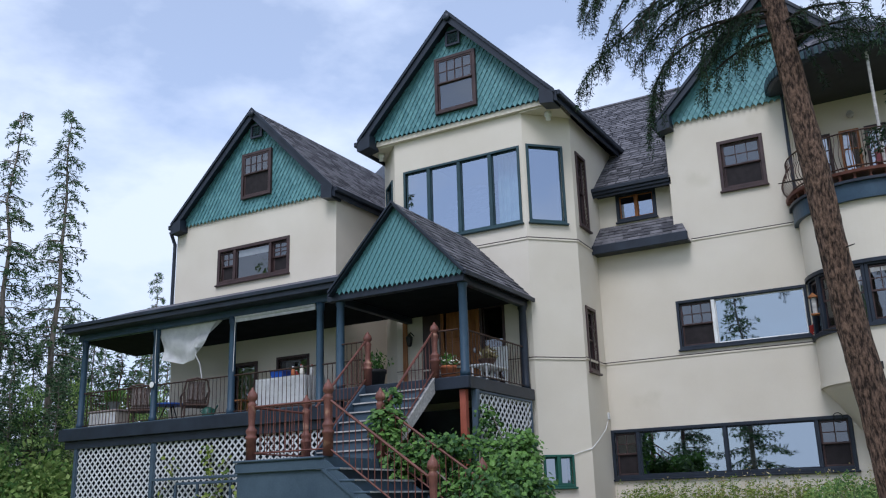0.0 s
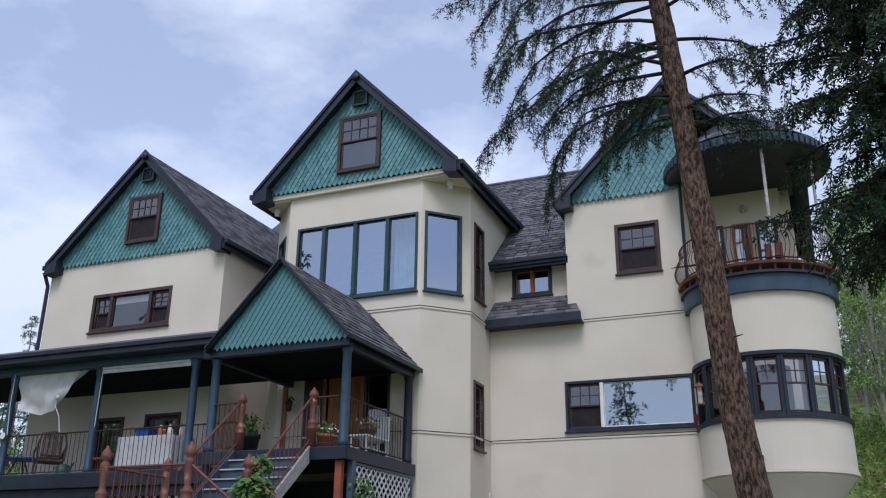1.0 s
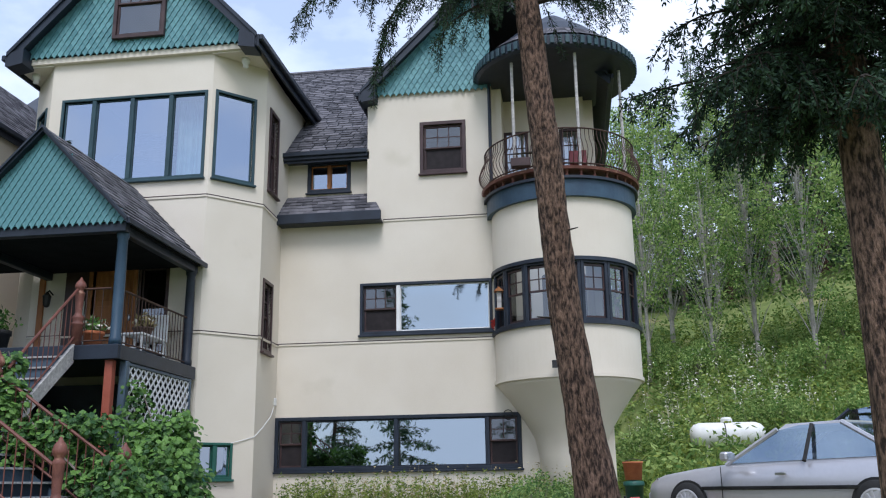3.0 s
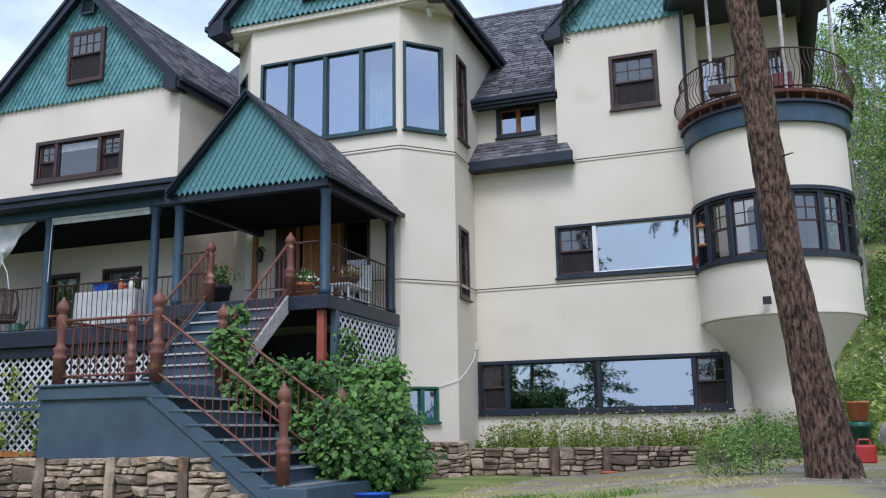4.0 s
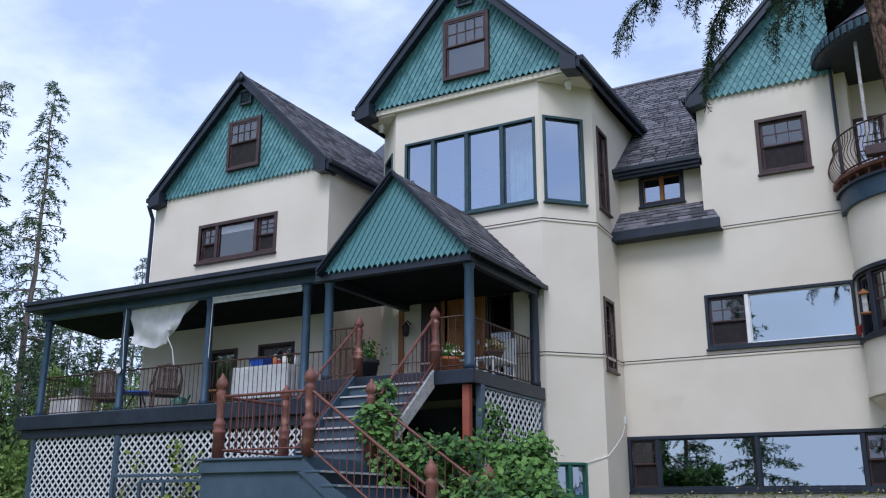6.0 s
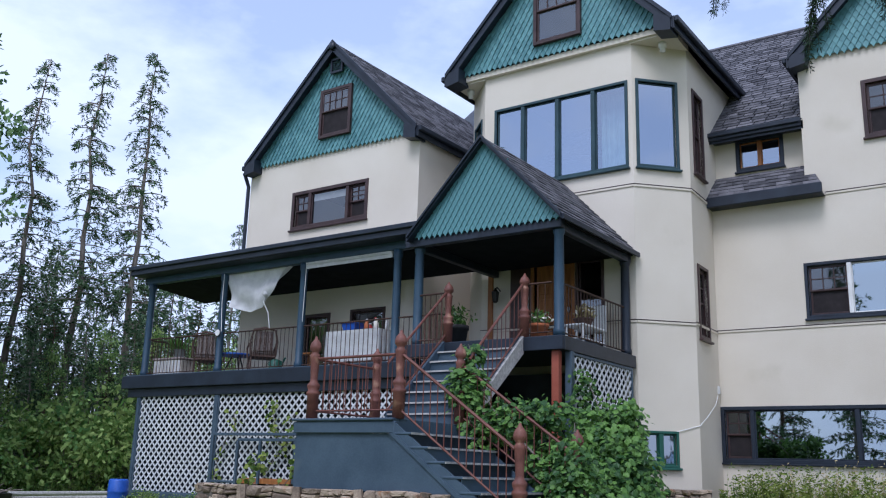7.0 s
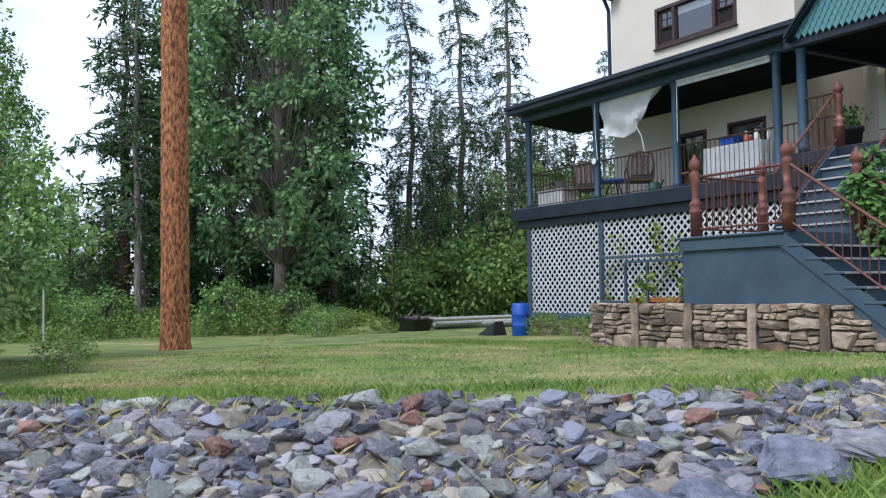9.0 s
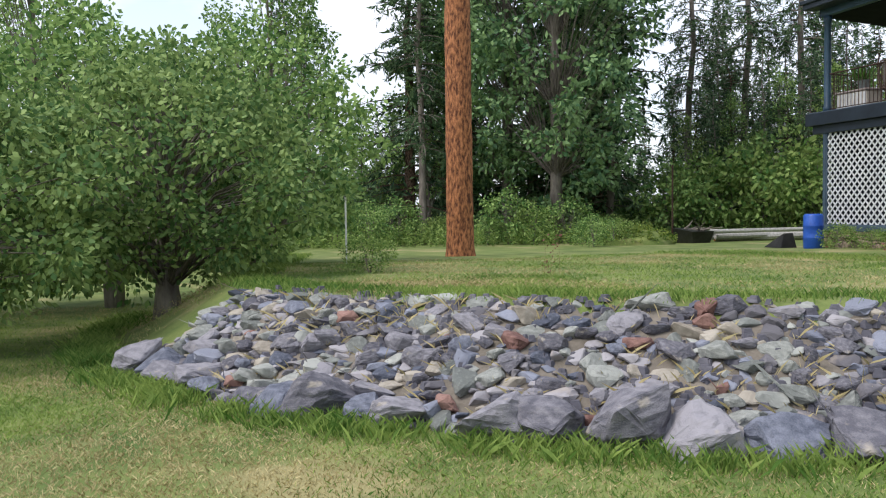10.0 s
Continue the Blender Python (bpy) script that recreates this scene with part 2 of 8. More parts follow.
# ---------------------------------------------------------------- mesh helpers
class Shape:
    """Collects vertices and faces of one part, in metres. plan, where it is set, brings a wing's own plan to its place."""
    plan = None

    def __init__(self, m=None):
        self.v, self.f, self.m = [], [], m
        if Shape.plan:
            self.m = Shape.plan @ m if m else Shape.plan

    def add(self, pts, faces):
        k = len(self.v)
        self.v += [tuple(self.m @ Vector(p)) if self.m else tuple(p) for p in pts]
        self.f += [tuple(i + k for i in q) for q in faces]
        return self

    def hexa(self, p):
        """Eight corners: four below, four above, both counter-clockwise."""
        return self.add(p, [(3, 2, 1, 0), (4, 5, 6, 7), (0, 1, 5, 4), (1, 2, 6, 5), (2, 3, 7, 6), (3, 0, 4, 7)])

    def box(self, x0, x1, y0, y1, z0, z1, c=0.0):
        if not c:
            return self.hexa([(x0, y0, z0), (x1, y0, z0), (x1, y1, z0), (x0, y1, z0), (x0, y0, z1), (x1, y0, z1), (x1, y1, z1), (x0, y1, z1)])
        lo, hi = (x0, y0, z0), (x1, y1, z1)
        c = min(c, *(abs(h - q) * .45 for q, h in zip(lo, hi)))
        pts, key = [], {}
        for sx, sy, sz in ((a, b, d) for a in (0, 1) for b in (0, 1) for d in (0, 1)):
            corner = [(lo, hi)[s][i] for i, s in enumerate((sx, sy, sz))]
            for ax in range(3):
                q = list(corner)
                for o in range(3):
                    if o != ax:
                        q[o] += c * (1, -1)[(sx, sy, sz)[o]]
                key[(sx, sy, sz), ax] = len(pts)
                pts.append(q)
        faces = []
        for ax in range(3):
            o1, o2 = (ax + 1) % 3, (ax + 2) % 3
            for s in (0, 1):
                ring = []
                for a, b in ((0, 0), (1, 0), (1, 1), (0, 1)):
                    sg = [0, 0, 0]
                    sg[ax], sg[o1], sg[o2] = s, a, b
                    ring.append(key[tuple(sg), ax])
                faces.append(tuple(ring if s else ring[::-1]))
            for a in (0, 1):
                for b in (0, 1):
                    e = []
                    for s in (0, 1):
                        sg = [0, 0, 0]
                        sg[ax], sg[o1], sg[o2] = s, a, b
                        e.append((key[tuple(sg), o1], key[tuple(sg), o2]))
                    q = (e[0][0], e[0][1], e[1][1], e[1][0])
                    faces.append(q if a == b else q[::-1])
        for sg in ((a, b, d) for a in (0, 1) for b in (0, 1) for d in (0, 1)):
            q = (key[sg, 0], key[sg, 1], key[sg, 2])
            faces.append(q if sum(sg) % 2 else q[::-1])
        return self.add(pts, faces)

    def prism(self, poly, vec):
        n = len(poly)
        top = [tuple(a + b for a, b in zip(p, vec)) for p in poly]
        return self.add(list(poly) + top, [tuple(range(n))[::-1], tuple(range(n, 2 * n))] + [(i, (i + 1) % n, n + (i + 1) % n, n + i) for i in range(n)])

    def tube(self, pts, radii, n=8, cap=True):
        pts = [Vector(p) for p in pts]
        if not hasattr(radii, "__len__"):
            radii = [radii] * len(pts)
        out, faces = [], []
        side = None
        for i, p in enumerate(pts):
            d = (pts[min(i + 1, len(pts) - 1)] - pts[max(i - 1, 0)]).normalized()
            if side is None:
                side = d.cross(Vector((0, 0, 1)) if abs(d.z) < .9 else Vector((1, 0, 0))).normalized()
            side = (side - d * side.dot(d)).normalized()
            up = d.cross(side)
            out += [p + radii[i] * (math.cos(2 * math.pi * k / n) * side + math.sin(2 * math.pi * k / n) * up) for k in range(n)]
        for i in range(len(pts) - 1):
            faces += [(i * n + k, i * n + (k + 1) % n, (i + 1) * n + (k + 1) % n, (i + 1) * n + k) for k in range(n)]
        if cap:
            faces += [tuple(range(n))[::-1], tuple(range((len(pts) - 1) * n, len(pts) * n))]
        return self.add(out, faces)

    def lathe(self, x, y, z, profile, n=14):
        out, faces = [], []
        for r, h in profile:
            out += [(x + r * math.cos(2 * math.pi * k / n), y + r * math.sin(2 * math.pi * k / n), z + h) for k in range(n)]
        for i in range(len(profile) - 1):
            faces += [(i * n + k, i * n + (k + 1) % n, (i + 1) * n + (k + 1) % n, (i + 1) * n + k) for k in range(n)]
        faces += [tuple(range(n))[::-1], tuple(range((len(profile) - 1) * n, len(profile) * n))]
        return self.add(out, faces)

    def weld(self):
        """Joins equal corners and drops the faces between joined pieces."""
        where, idx, pts = {}, [], []
        for p in self.v:
            k = tuple(round(c, 4) for c in p)
            if k not in where:
                where[k] = len(pts)
                pts.append(p)
            idx.append(where[k])
        seen = {}
        for f in self.f:
            q = tuple(idx[i] for i in f)
            seen.setdefault(tuple(sorted(q)), []).append(q)
        self.v, self.f = pts, [q[0] for q in seen.values() if len(q) == 1]
        return self

    def mesh(self, name, material, smooth=False):
        me = bpy.data.meshes.new(name)
        me.from_pydata(self.v, [], self.f)
        me.materials.append(material)
        if smooth:
            me.polygons.foreach_set("use_smooth", [True] * len(me.polygons))
        me.update()
        return me


def part(name, shape, material, parent, label="", smooth=False, kind=""):
    ob = new(name, shape.mesh(name, material, smooth) if isinstance(shape, Shape) else shape)
    ob.parent = parent
    return tagged(ob, label, kind=kind)


def thing(name, label, category, group="", kind="", at=None):
    ob = new(name)
    ob.empty_display_size = .1
    if at is not None:
        ob.matrix_world = at
    return tagged(ob, label, category, group, kind)


def ramp01(v):
    v = min(1.0, max(0.0, v))
    return v * v * (3 - 2 * v)


# ---------------------------------------------------------------- ground
RIM = [(9, -9.0), (4, -10.8), (1.0, -12.1), (-.1, -13.2), (-.65, -15.0), (-1.45, -16.4), (-2.5, -17.95), (-3.85, -19.2), (-5.6, -20.1), (-8, -20.3), (-14, -19.4), (-30, -17), (-60, -12)]
BANK = 1.35


def rim_distance(x, y):
    """Signed distance to the brow of the bank: positive on the terrace."""
    best, sign = 1e9, 1
    for (ax, ay), (bx, by) in zip(RIM, RIM[1:]):
        dx, dy = bx - ax, by - ay
        u = min(1, max(0, ((x - ax) * dx + (y - ay) * dy) / (dx * dx + dy * dy)))
        d = math.hypot(x - ax - u * dx, y - ay - u * dy)
        if d < best:
            best, sign = d, (1 if dx * (y - ay) - dy * (x - ax) < 0 else -1)
    return best * sign


def ground_z(x, y):
    terrace = max(-.05 + .027 * min(0, x + 1), -.62)
    upper = terrace + .30 * ramp01((x - .5) / 4.5)
    low = -.93 - .012 * min(25, max(0, -x - 2))
    if x > -.5:
        low += (upper - low) * ramp01((y + 18.5) / 7.5) * ramp01((x + .5) / 1.5)
    s = rim_distance(x, y)
    k = 1 if s > 0 else max(0.0, 1 + s / BANK)
    z = low + (upper - low) * k
    z += min(.36 * max(0, y - 1.5), 12) * ramp01((x - 5.5 + min(6, .6 * max(0, y - 11))) / 4)
    z += .28 * min(60, max(0, x - 11)) * ramp01((y - 2) / 16)
    if x < -24:
        z -= .02 * min(30, -24 - x)
    z += .02 * noise.noise(Vector((x * .6, y * .6, 0)))
    return z


def sheet(name, xs, ys, material, lift=0.0, inside=None):
    nx = len(xs)
    v = [(x, y, ground_z(x, y) + lift) for y in ys for x in xs]
    f = [(j * nx + i, j * nx + i + 1, (j + 1) * nx + i + 1, (j + 1) * nx + i) for j in range(len(ys) - 1) for i in range(nx - 1)
         if not inside or inside((xs[i] + xs[i + 1]) / 2, (ys[j] + ys[j + 1]) / 2)]
    s = Shape()
    s.v, s.f = v, f
    return new(name, s.mesh(name, material, True))


gx = np.concatenate([[-1500, -500, -200, -110], np.arange(-70, -16, 2.5), np.arange(-16, 12, .3), np.arange(12, 60, 3), [90, 200, 500, 1500]])
gy = np.concatenate([[-1500, -500, -200, -90, -60, -40, -32], np.arange(-28, 2, .3), np.arange(2, 50, 2.5), [70, 120, 300, 1500]])
tagged(sheet("ground", [float(a) for a in gx], [float(a) for a in gy], LAWN), "patchy green and straw-coloured lawn on a terraced slope", "lawn", kind="structure")


def on_drive(x, y):
    edge = .8 * noise.noise(Vector((x * .5, y * .5, 3)))
    return (y > -16 + .25 * (9 - x) + edge * 2) and -11.2 + .8 * x + edge < y + 8 and y < -3.4 + edge * .6 and (y > -9.4 + edge or x > 2)


tagged(sheet("road", [float(a) for a in np.arange(.5, 16, .35)], [float(a) for a in np.arange(-12, -2.5, .35)], GRAVEL, .012, on_drive),
       "grey gravel driveway with grass growing through", "driveway", kind="structure")


# ---------------------------------------------------------------- the house
house = thing("house", "large cream stucco house with teal shingled gables and navy trim", "house")


def face(ax, ay, bx, by):
    """Frame of a wall seen from outside: x along the wall, y inwards, z up; and its length."""
    d = Vector((bx - ax, by - ay, 0))
    length = d.length
    d.normalize()
    m = Matrix(((d.x, -d.y, 0, ax), (d.y, d.x, 0, ay), (0, 0, 1, 0), (0, 0, 0, 1)))
    return m, length


def wall(m, length, z0, z1, holes=(), thick=.25, name="wall", material=None, label=""):
    """A wall with openings that go through it."""
    us = sorted({0, length, *(h[0] for h in holes), *(h[1] for h in holes)})
    zs = sorted({z0, z1, *(h[2] for h in holes), *(h[3] for h in holes)})
    s = Shape(m)
    for i in range(len(us) - 1):
        for j in range(len(zs) - 1):
            u, z = (us[i] + us[i + 1]) / 2, (zs[j] + zs[j + 1]) / 2
            if any(h[0] < u < h[1] and h[2] < z < h[3] for h in holes):
                continue
            s.box(us[i], us[i + 1], 0, thick, zs[j], zs[j + 1])
    return part(name, s.weld(), material or STUCCO, house, label)


def hung_sash(m, win, u0, u1, z0, z1, cols, rows, frame_mat, glass, split=.5, deep=.05, low_glass=None):
    """A double-hung light: the upper sash with bars, the lower one plain."""
    zs = z0 + (z1 - z0) * (1 - split)
    f = .045
    for a, b, k in ((zs - .02, z1, 0), (z0, zs + .02, 1)):
        y = deep + .035 * k
        part("sash", rim_frame(m, u0, u1, a, b, f, y, y + .035), frame_mat, win)
        if k == 0:
            for i in range(1, cols):
                u = u0 + f + (u1 - u0 - 2 * f) * i / cols
                part("bar", Shape(m).box(u - .011, u + .011, y + .004, y + .03, a + f, b - f), frame_mat, win)
            for i in range(1, rows):
                z = a + f + (b - a - 2 * f) * i / rows
                part("bar", Shape(m).box(u0 + f, u1 - f, y + .006, y + .028, z - .011, z + .011), frame_mat, win)
        g = Shape(m)
        g.add([(u0 + f, y + .018, a + f), (u1 - f, y + .018, a + f), (u1 - f, y + .018, b - f), (u0 + f, y + .018, b - f)], [(0, 1, 2, 3)])
        part("pane", g, (low_glass or glass) if k else glass, win).visible_shadow = False


def rim_frame(m, u0, u1, z0, z1, w, y0, y1):
    """A mitred rectangular frame in one piece, its front edges eased."""
    s, e = Shape(m), min(.008, w * .25)
    for y, k in ((y1, 0), (y0 + e, 0), (y0, e), (y0, w - e), (y0 + e, w), (y1, w)):
        s.v += [tuple(s.m @ Vector(q)) for q in ((u0 + k, y, z0 + k), (u1 - k, y, z0 + k), (u1 - k, y, z1 - k), (u0 + k, y, z1 - k))]
    for j in range(6):
        n = (j + 1) % 6
        s.f += [(j * 4 + k, j * 4 + (k + 1) % 4, n * 4 + (k + 1) % 4, n * 4 + k) for k in range(4)]
    return s


def window(m, hole, lights, frame_mat, trim=.09, label="", sill=True, proud=.03, trim_mat=None):
    """Window in an opening. lights: (share of the width, 'fixed' or (columns, rows), glass, casing or None)."""
    u0, u1, z0, z1 = hole
    win = part("window", rim_frame(m, u0 - trim, u1 + trim, z0 - trim, z1 + trim, trim, -proud, .04), trim_mat or frame_mat, house, label)
    part("reveal", rim_frame(m, u0, u1, z0, z1, .02, .041, .25), trim_mat or frame_mat, win)
    if sill:
        part("window_sill", Shape(m).box(u0 - trim - .03, u1 + trim + .03, -proud - .05, 0, z0 - trim - .045, z0 - trim, .01), trim_mat or frame_mat, win)
    total = sum(q[0] for q in lights)
    u = u0
    for i, (share, kind, glass, casing) in enumerate(lights):
        w = (u1 - u0) * share / total
        a, b = u + (.03 if i else .0), u + w - (.03 if i < len(lights) - 1 else .0)
        if i:
            part("mullion", Shape(m).box(u - .045, u + .045, -proud + .004, .12, z0, z1, .008), casing or frame_mat, win)
        if kind == "fixed":
            part("pane", Shape(m).add([(a, .05, z0), (b, .05, z0), (b, .05, z1), (a, .05, z1)], [(0, 1, 2, 3)]), glass, win).visible_shadow = False
            f = rim_frame(m, a, b, z0, z1, .03, .03, .07)
            part("sash", f, casing or frame_mat, win)
        else:
            hung_sash(m, win, a + .012, b - .012, z0 + .012, z1 - .012, kind[0], kind[1], frame_mat, glass, .5, low_glass=SCREEN)
        u += w
    return win


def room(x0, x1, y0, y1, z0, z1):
    """Plain walls, floor and ceiling of a room behind windows, open to the front. Their dark colour stands in for an
    unlit room.
    """
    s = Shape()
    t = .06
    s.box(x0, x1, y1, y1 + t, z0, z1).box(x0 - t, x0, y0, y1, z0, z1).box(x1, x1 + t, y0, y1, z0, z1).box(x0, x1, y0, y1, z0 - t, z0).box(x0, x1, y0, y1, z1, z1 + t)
    part("room_lining", s.weld(), ROOM_SHADE, house)


# The right wing is drawn on a plan of its own (front wall along y = 0) and set down 1.9 m before it, to the scale of the tower.
WING = Matrix.Translation((4.55, -20.07, .79)) @ Matrix.Scale(.9055, 4) @ Matrix.Translation((-4.55, 20.07, -.79))
# walls: right wing
Shape.plan = WING
mR, lR = face(-1.96, 0, 5.66, 0)
LW, MW, UW = (.10, 5.54, 1.23, 2.27), (2.04, 4.99, 4.25, 5.33), (3.50, 4.44, 8.11, 9.26)
wall(mR, 2.12, -.3, 7.0, [(LW[0], 2.12, *LW[2:]), (MW[0], 2.12, *MW[2:])])
mR2, lR2 = face(.16, 0, 5.66, 0)
wall(mR2, 5.5, -.3, 4.0, [(0, LW[1] - 2.12, *LW[2:])])
mR3, _ = face(.16, 0, 3.2, 0)
wall(mR3, 3.04, 4.0, 10.3, [(0, MW[1] - 2.12, *MW[2:]), (UW[0] - 2.12, UW[1] - 2.12, *UW[2:])])
window(mR, LW, [(.60, (2, 2), DARK_GLASS, NAVY), (2.12, "fixed", CLEAR_MIRROR, NAVY), (2.05, "fixed", CLEAR_MIRROR, NAVY), (.67, (2, 2), DARK_GLASS, NAVY)], BROWN, .08, "long dark-framed basement window reflecting sky and trees", trim_mat=NAVY)
window(mR, MW, [(.84, (3, 2), DARK_GLASS, WHITE), (2.12, "fixed", CLEAR_MIRROR, WHITE)], BROWN, .07, "brown-framed picture window with a small hung sash beside it", trim_mat=NAVY)
window(mR, UW, [(1, (3, 2), DARK_GLASS, None)], BROWN, .09, "brown double-hung window with small upper panes")
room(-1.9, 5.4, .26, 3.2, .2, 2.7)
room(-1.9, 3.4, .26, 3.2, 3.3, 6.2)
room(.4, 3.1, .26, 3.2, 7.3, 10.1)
# side and back walls, out of sight of most of the walk
for q in ((5.42, 5.66, .25, 8, -.3, 7.2), (5.42, 5.66, 1.3, 8, 7.2, 10.3), (.16, .4, .25, 8, 7, 10.3)):
    part("wall", Shape().box(*q), STUCCO, house)
part("wall", Shape().box(3.2, 5.42, 1.05, 1.3, 7.2, 10.5), STUCCO, house, "recessed cream wall behind the balcony")
part("wall", Shape().box(3.2, 3.42, .25, 1.05, 7.2, 10.3), STUCCO, house)
# recessed attic wall with its little window and skirt roof
mD, _ = face(-1.96, .42, .16, .42)
DW = (.60, 1.52, 7.93, 8.55)
wall(mD, 2.12, 7.0, 8.8, [DW], .2)
window(mD, DW, [(1, "fixed", GLASS, ORANGE_WOOD), (1, "fixed", GLASS, ORANGE_WOOD)], ORANGE_WOOD, .09, "small two-light attic window with orange sashes in a navy frame", trim_mat=NAVY)
room(-1.9, .1, .63, 2.5, 7.2, 8.8)
for length, z in ((5.1, 4.01),):
    part("belt_moulding", Shape(mR).box(0, length, -.022, .0, z - .025, z + .025, .008), STUCCO, house)
    part("flashing", Shape(mR).box(0, length, -.026, .0, z + .026, z + .042), BROWN, house)
part("belt_moulding", Shape(mR3).box(.4, 2.95, -.022, .0, 6.88, 6.93, .008), STUCCO, house)
part("flashing", Shape(mR3).box(.4, 2.95, -.026, .0, 6.931, 6.947), BROWN, house)
Shape.plan = None
for q in ((-12.9, 5.55, 8, 8.25, -.3, 9.2), (-12.89, -12.65, -4.03, 8, -.3, 8.45)):
    part("wall", Shape().box(*q), STUCCO, house)

# walls: bay tower in the middle
BAY = [(-6.48, 2.0), (-6.48, -3.29), (-5.62, -4.15), (-2.12, -4.15), (-1.28, -3.29), (-1.33, -1.9)]
mB, lB = face(*BAY[2], *BAY[3])
BW = (.32, 3.35, 6.81, 8.55)
FD = (1.28, 2.12, 3.02, 4.96)
SL = (2.28, 2.78, 3.3, 4.94)
wall(mB, lB, -.3, 9.46, [BW, FD, SL])
mC, lC = face(*BAY[3], *BAY[4])
BR = (.13, .92, 6.81, 8.58)
SG = (.12, .72, 1.02, 1.58)
wall(mC, lC, -.3, 9.46, [BR, SG])
mS, lS = face(*BAY[4], *BAY[5])
SW1, SW2 = (.27, .80, 3.50, 4.84), (.33, .86, 6.88, 8.56)
wall(mS, lS, -.3, 9.46, [SW1, SW2])
part("wall", Shape().box(-1.58, -1.33, -1.9, 2.2, 6.3, 9.46), STUCCO, house)
mCl, lCl = face(*BAY[1], *BAY[2])
wall(mCl, lCl, -.3, 9.46, [(.3, lCl - .3, 6.9, 8.5)])
mSl, lSl = face(*BAY[0], *BAY[1])
wall(mSl, lSl, -.3, 9.46)
room(-5.6, -2.3, -3.85, .3, 6.4, 9.4)
room(-5.6, -2.3, -3.85, .3, 2.95, 5.6)
window(mB, BW, [(.66, "fixed", MIRROR_GLASS, None), (.84, "fixed", MIRROR_GLASS, None), (.84, "fixed", MIRROR_GLASS, None), (.72, "fixed", GLASS, None)], TEAL_TRIM, .06, "four tall panes in a dark teal frame, mirroring clouds")
window(mC, BR, [(1, "fixed", MIRROR_GLASS, None)], TEAL_TRIM, .06, "tall single pane in a dark teal frame")
window(mCl, (.3, lCl - .3, 6.9, 8.5), [(1, "fixed", GLASS, None)], TEAL_TRIM, .06, "narrow dark teal bay window")
window(mS, SW1, [(1, (2, 2), DARK_GLASS, None)], BROWN, .07, "tall dark brown side window")
window(mS, SW2, [(1, (3, 2), DARK_GLASS, None)], BROWN, .08, "tall dark brown side window")
window(mC, SG, [(1, "fixed", GLASS, None), (1, "fixed", GLASS, None)], GREEN_PLASTIC, .05, "small green-framed sliding basement window")
# soffits under the overhanging corners of the bay
part("soffit", Shape().prism([(-2.14, -4.2, 9.38), (-1.22, -4.2, 9.38), (-1.24, -3.25, 9.38)], (0, 0, .12)), STUCCO, house)
part("soffit", Shape().prism([(-6.42, -4.2, 9.38), (-5.60, -4.2, 9.38), (-6.44, -3.25, 9.38)], (0, 0, .12)), STUCCO, house)
for x, y in ((-1.55, -3.88), (-6.18, -3.9)):
    part("soffit_lamp", Shape().lathe(x, y, 9.18, [(.02, 0), (.06, .01), (.05, .09), (.085, .1), (.085, .2)], 12), WHITE, house, "small ribbed soffit lamp", True)

curtain_folds = Shape(mB)
folds = [(2.66 + .68 * k / 30, .36 + .03 * math.sin(k * 1.9), z) for z in (6.75, 8.58) for k in range(31)]
curtain_folds.add(folds, [(k, k + 1, k + 32, k + 31) for k in range(30)])
part("curtain", curtain_folds, surface("pale_teal_curtain", (.24, .42, .45), (.40, .58, .60), 4, .85, .2, 90), house, "pale teal curtain behind the glass")

# walls: left wing
mL, lL = face(-12.89, -4.28, -7.32, -4.28)
W2 = (1.67, 3.99, 6.66, 7.48)
LD, LWN = (2.36, 3.02, 2.85, 4.28), (3.80, 4.70, 3.62, 4.32)
wall(mL, lL, -.3, 8.52, [W2, LD, LWN])
window(mL, W2, [(.55, (2, 2), DARK_GLASS, BROWN), (1.32, "fixed", DARK_GLASS, BROWN), (.6, (2, 3), DARK_GLASS, BROWN)], BROWN, .09, "three-light brown window with a half-drawn pale blind")
part("blind", Shape(mL).box(2.27, 3.34, .065, .075, 7.27, 7.46), CLOTH, house, "half-drawn pale blind")
window(mL, LD, [(1, "fixed", DARK_GLASS, None)], BROWN, .09, "glazed dark brown porch door", False)
window(mL, LWN, [(1, "fixed", DARK_GLASS, None)], BROWN, .07, "dark brown porch window")
room(-12.7, -7.6, -3.98, .5, 2.85, 5.5)
room(-12.7, -7.6, -3.98, .5, 6.0, 8.3)
mL2, lL2 = face(-7.32, -4.03, -7.32, 3)
wall(mL2, lL2, -.3, 8.55)
part("wall", Shape().box(-7.4, -6.2, .4, .65, -.3, 9.3), STUCCO, house)

# belt mouldings
for m, length, z in ((mB, lB, 3.66), (mC, lC, 3.66), (mS, lS, 3.68), (mB, lB, 6.36), (mC, lC, 6.36), (mS, lS, 6.36)):
    part("belt_moulding", Shape(m).box(0, length, -.022, .0, z - .025, z + .025, .008), STUCCO, house)
    part("flashing", Shape(m).box(0, length, -.026, .0, z + .026, z + .04), BROWN, house)


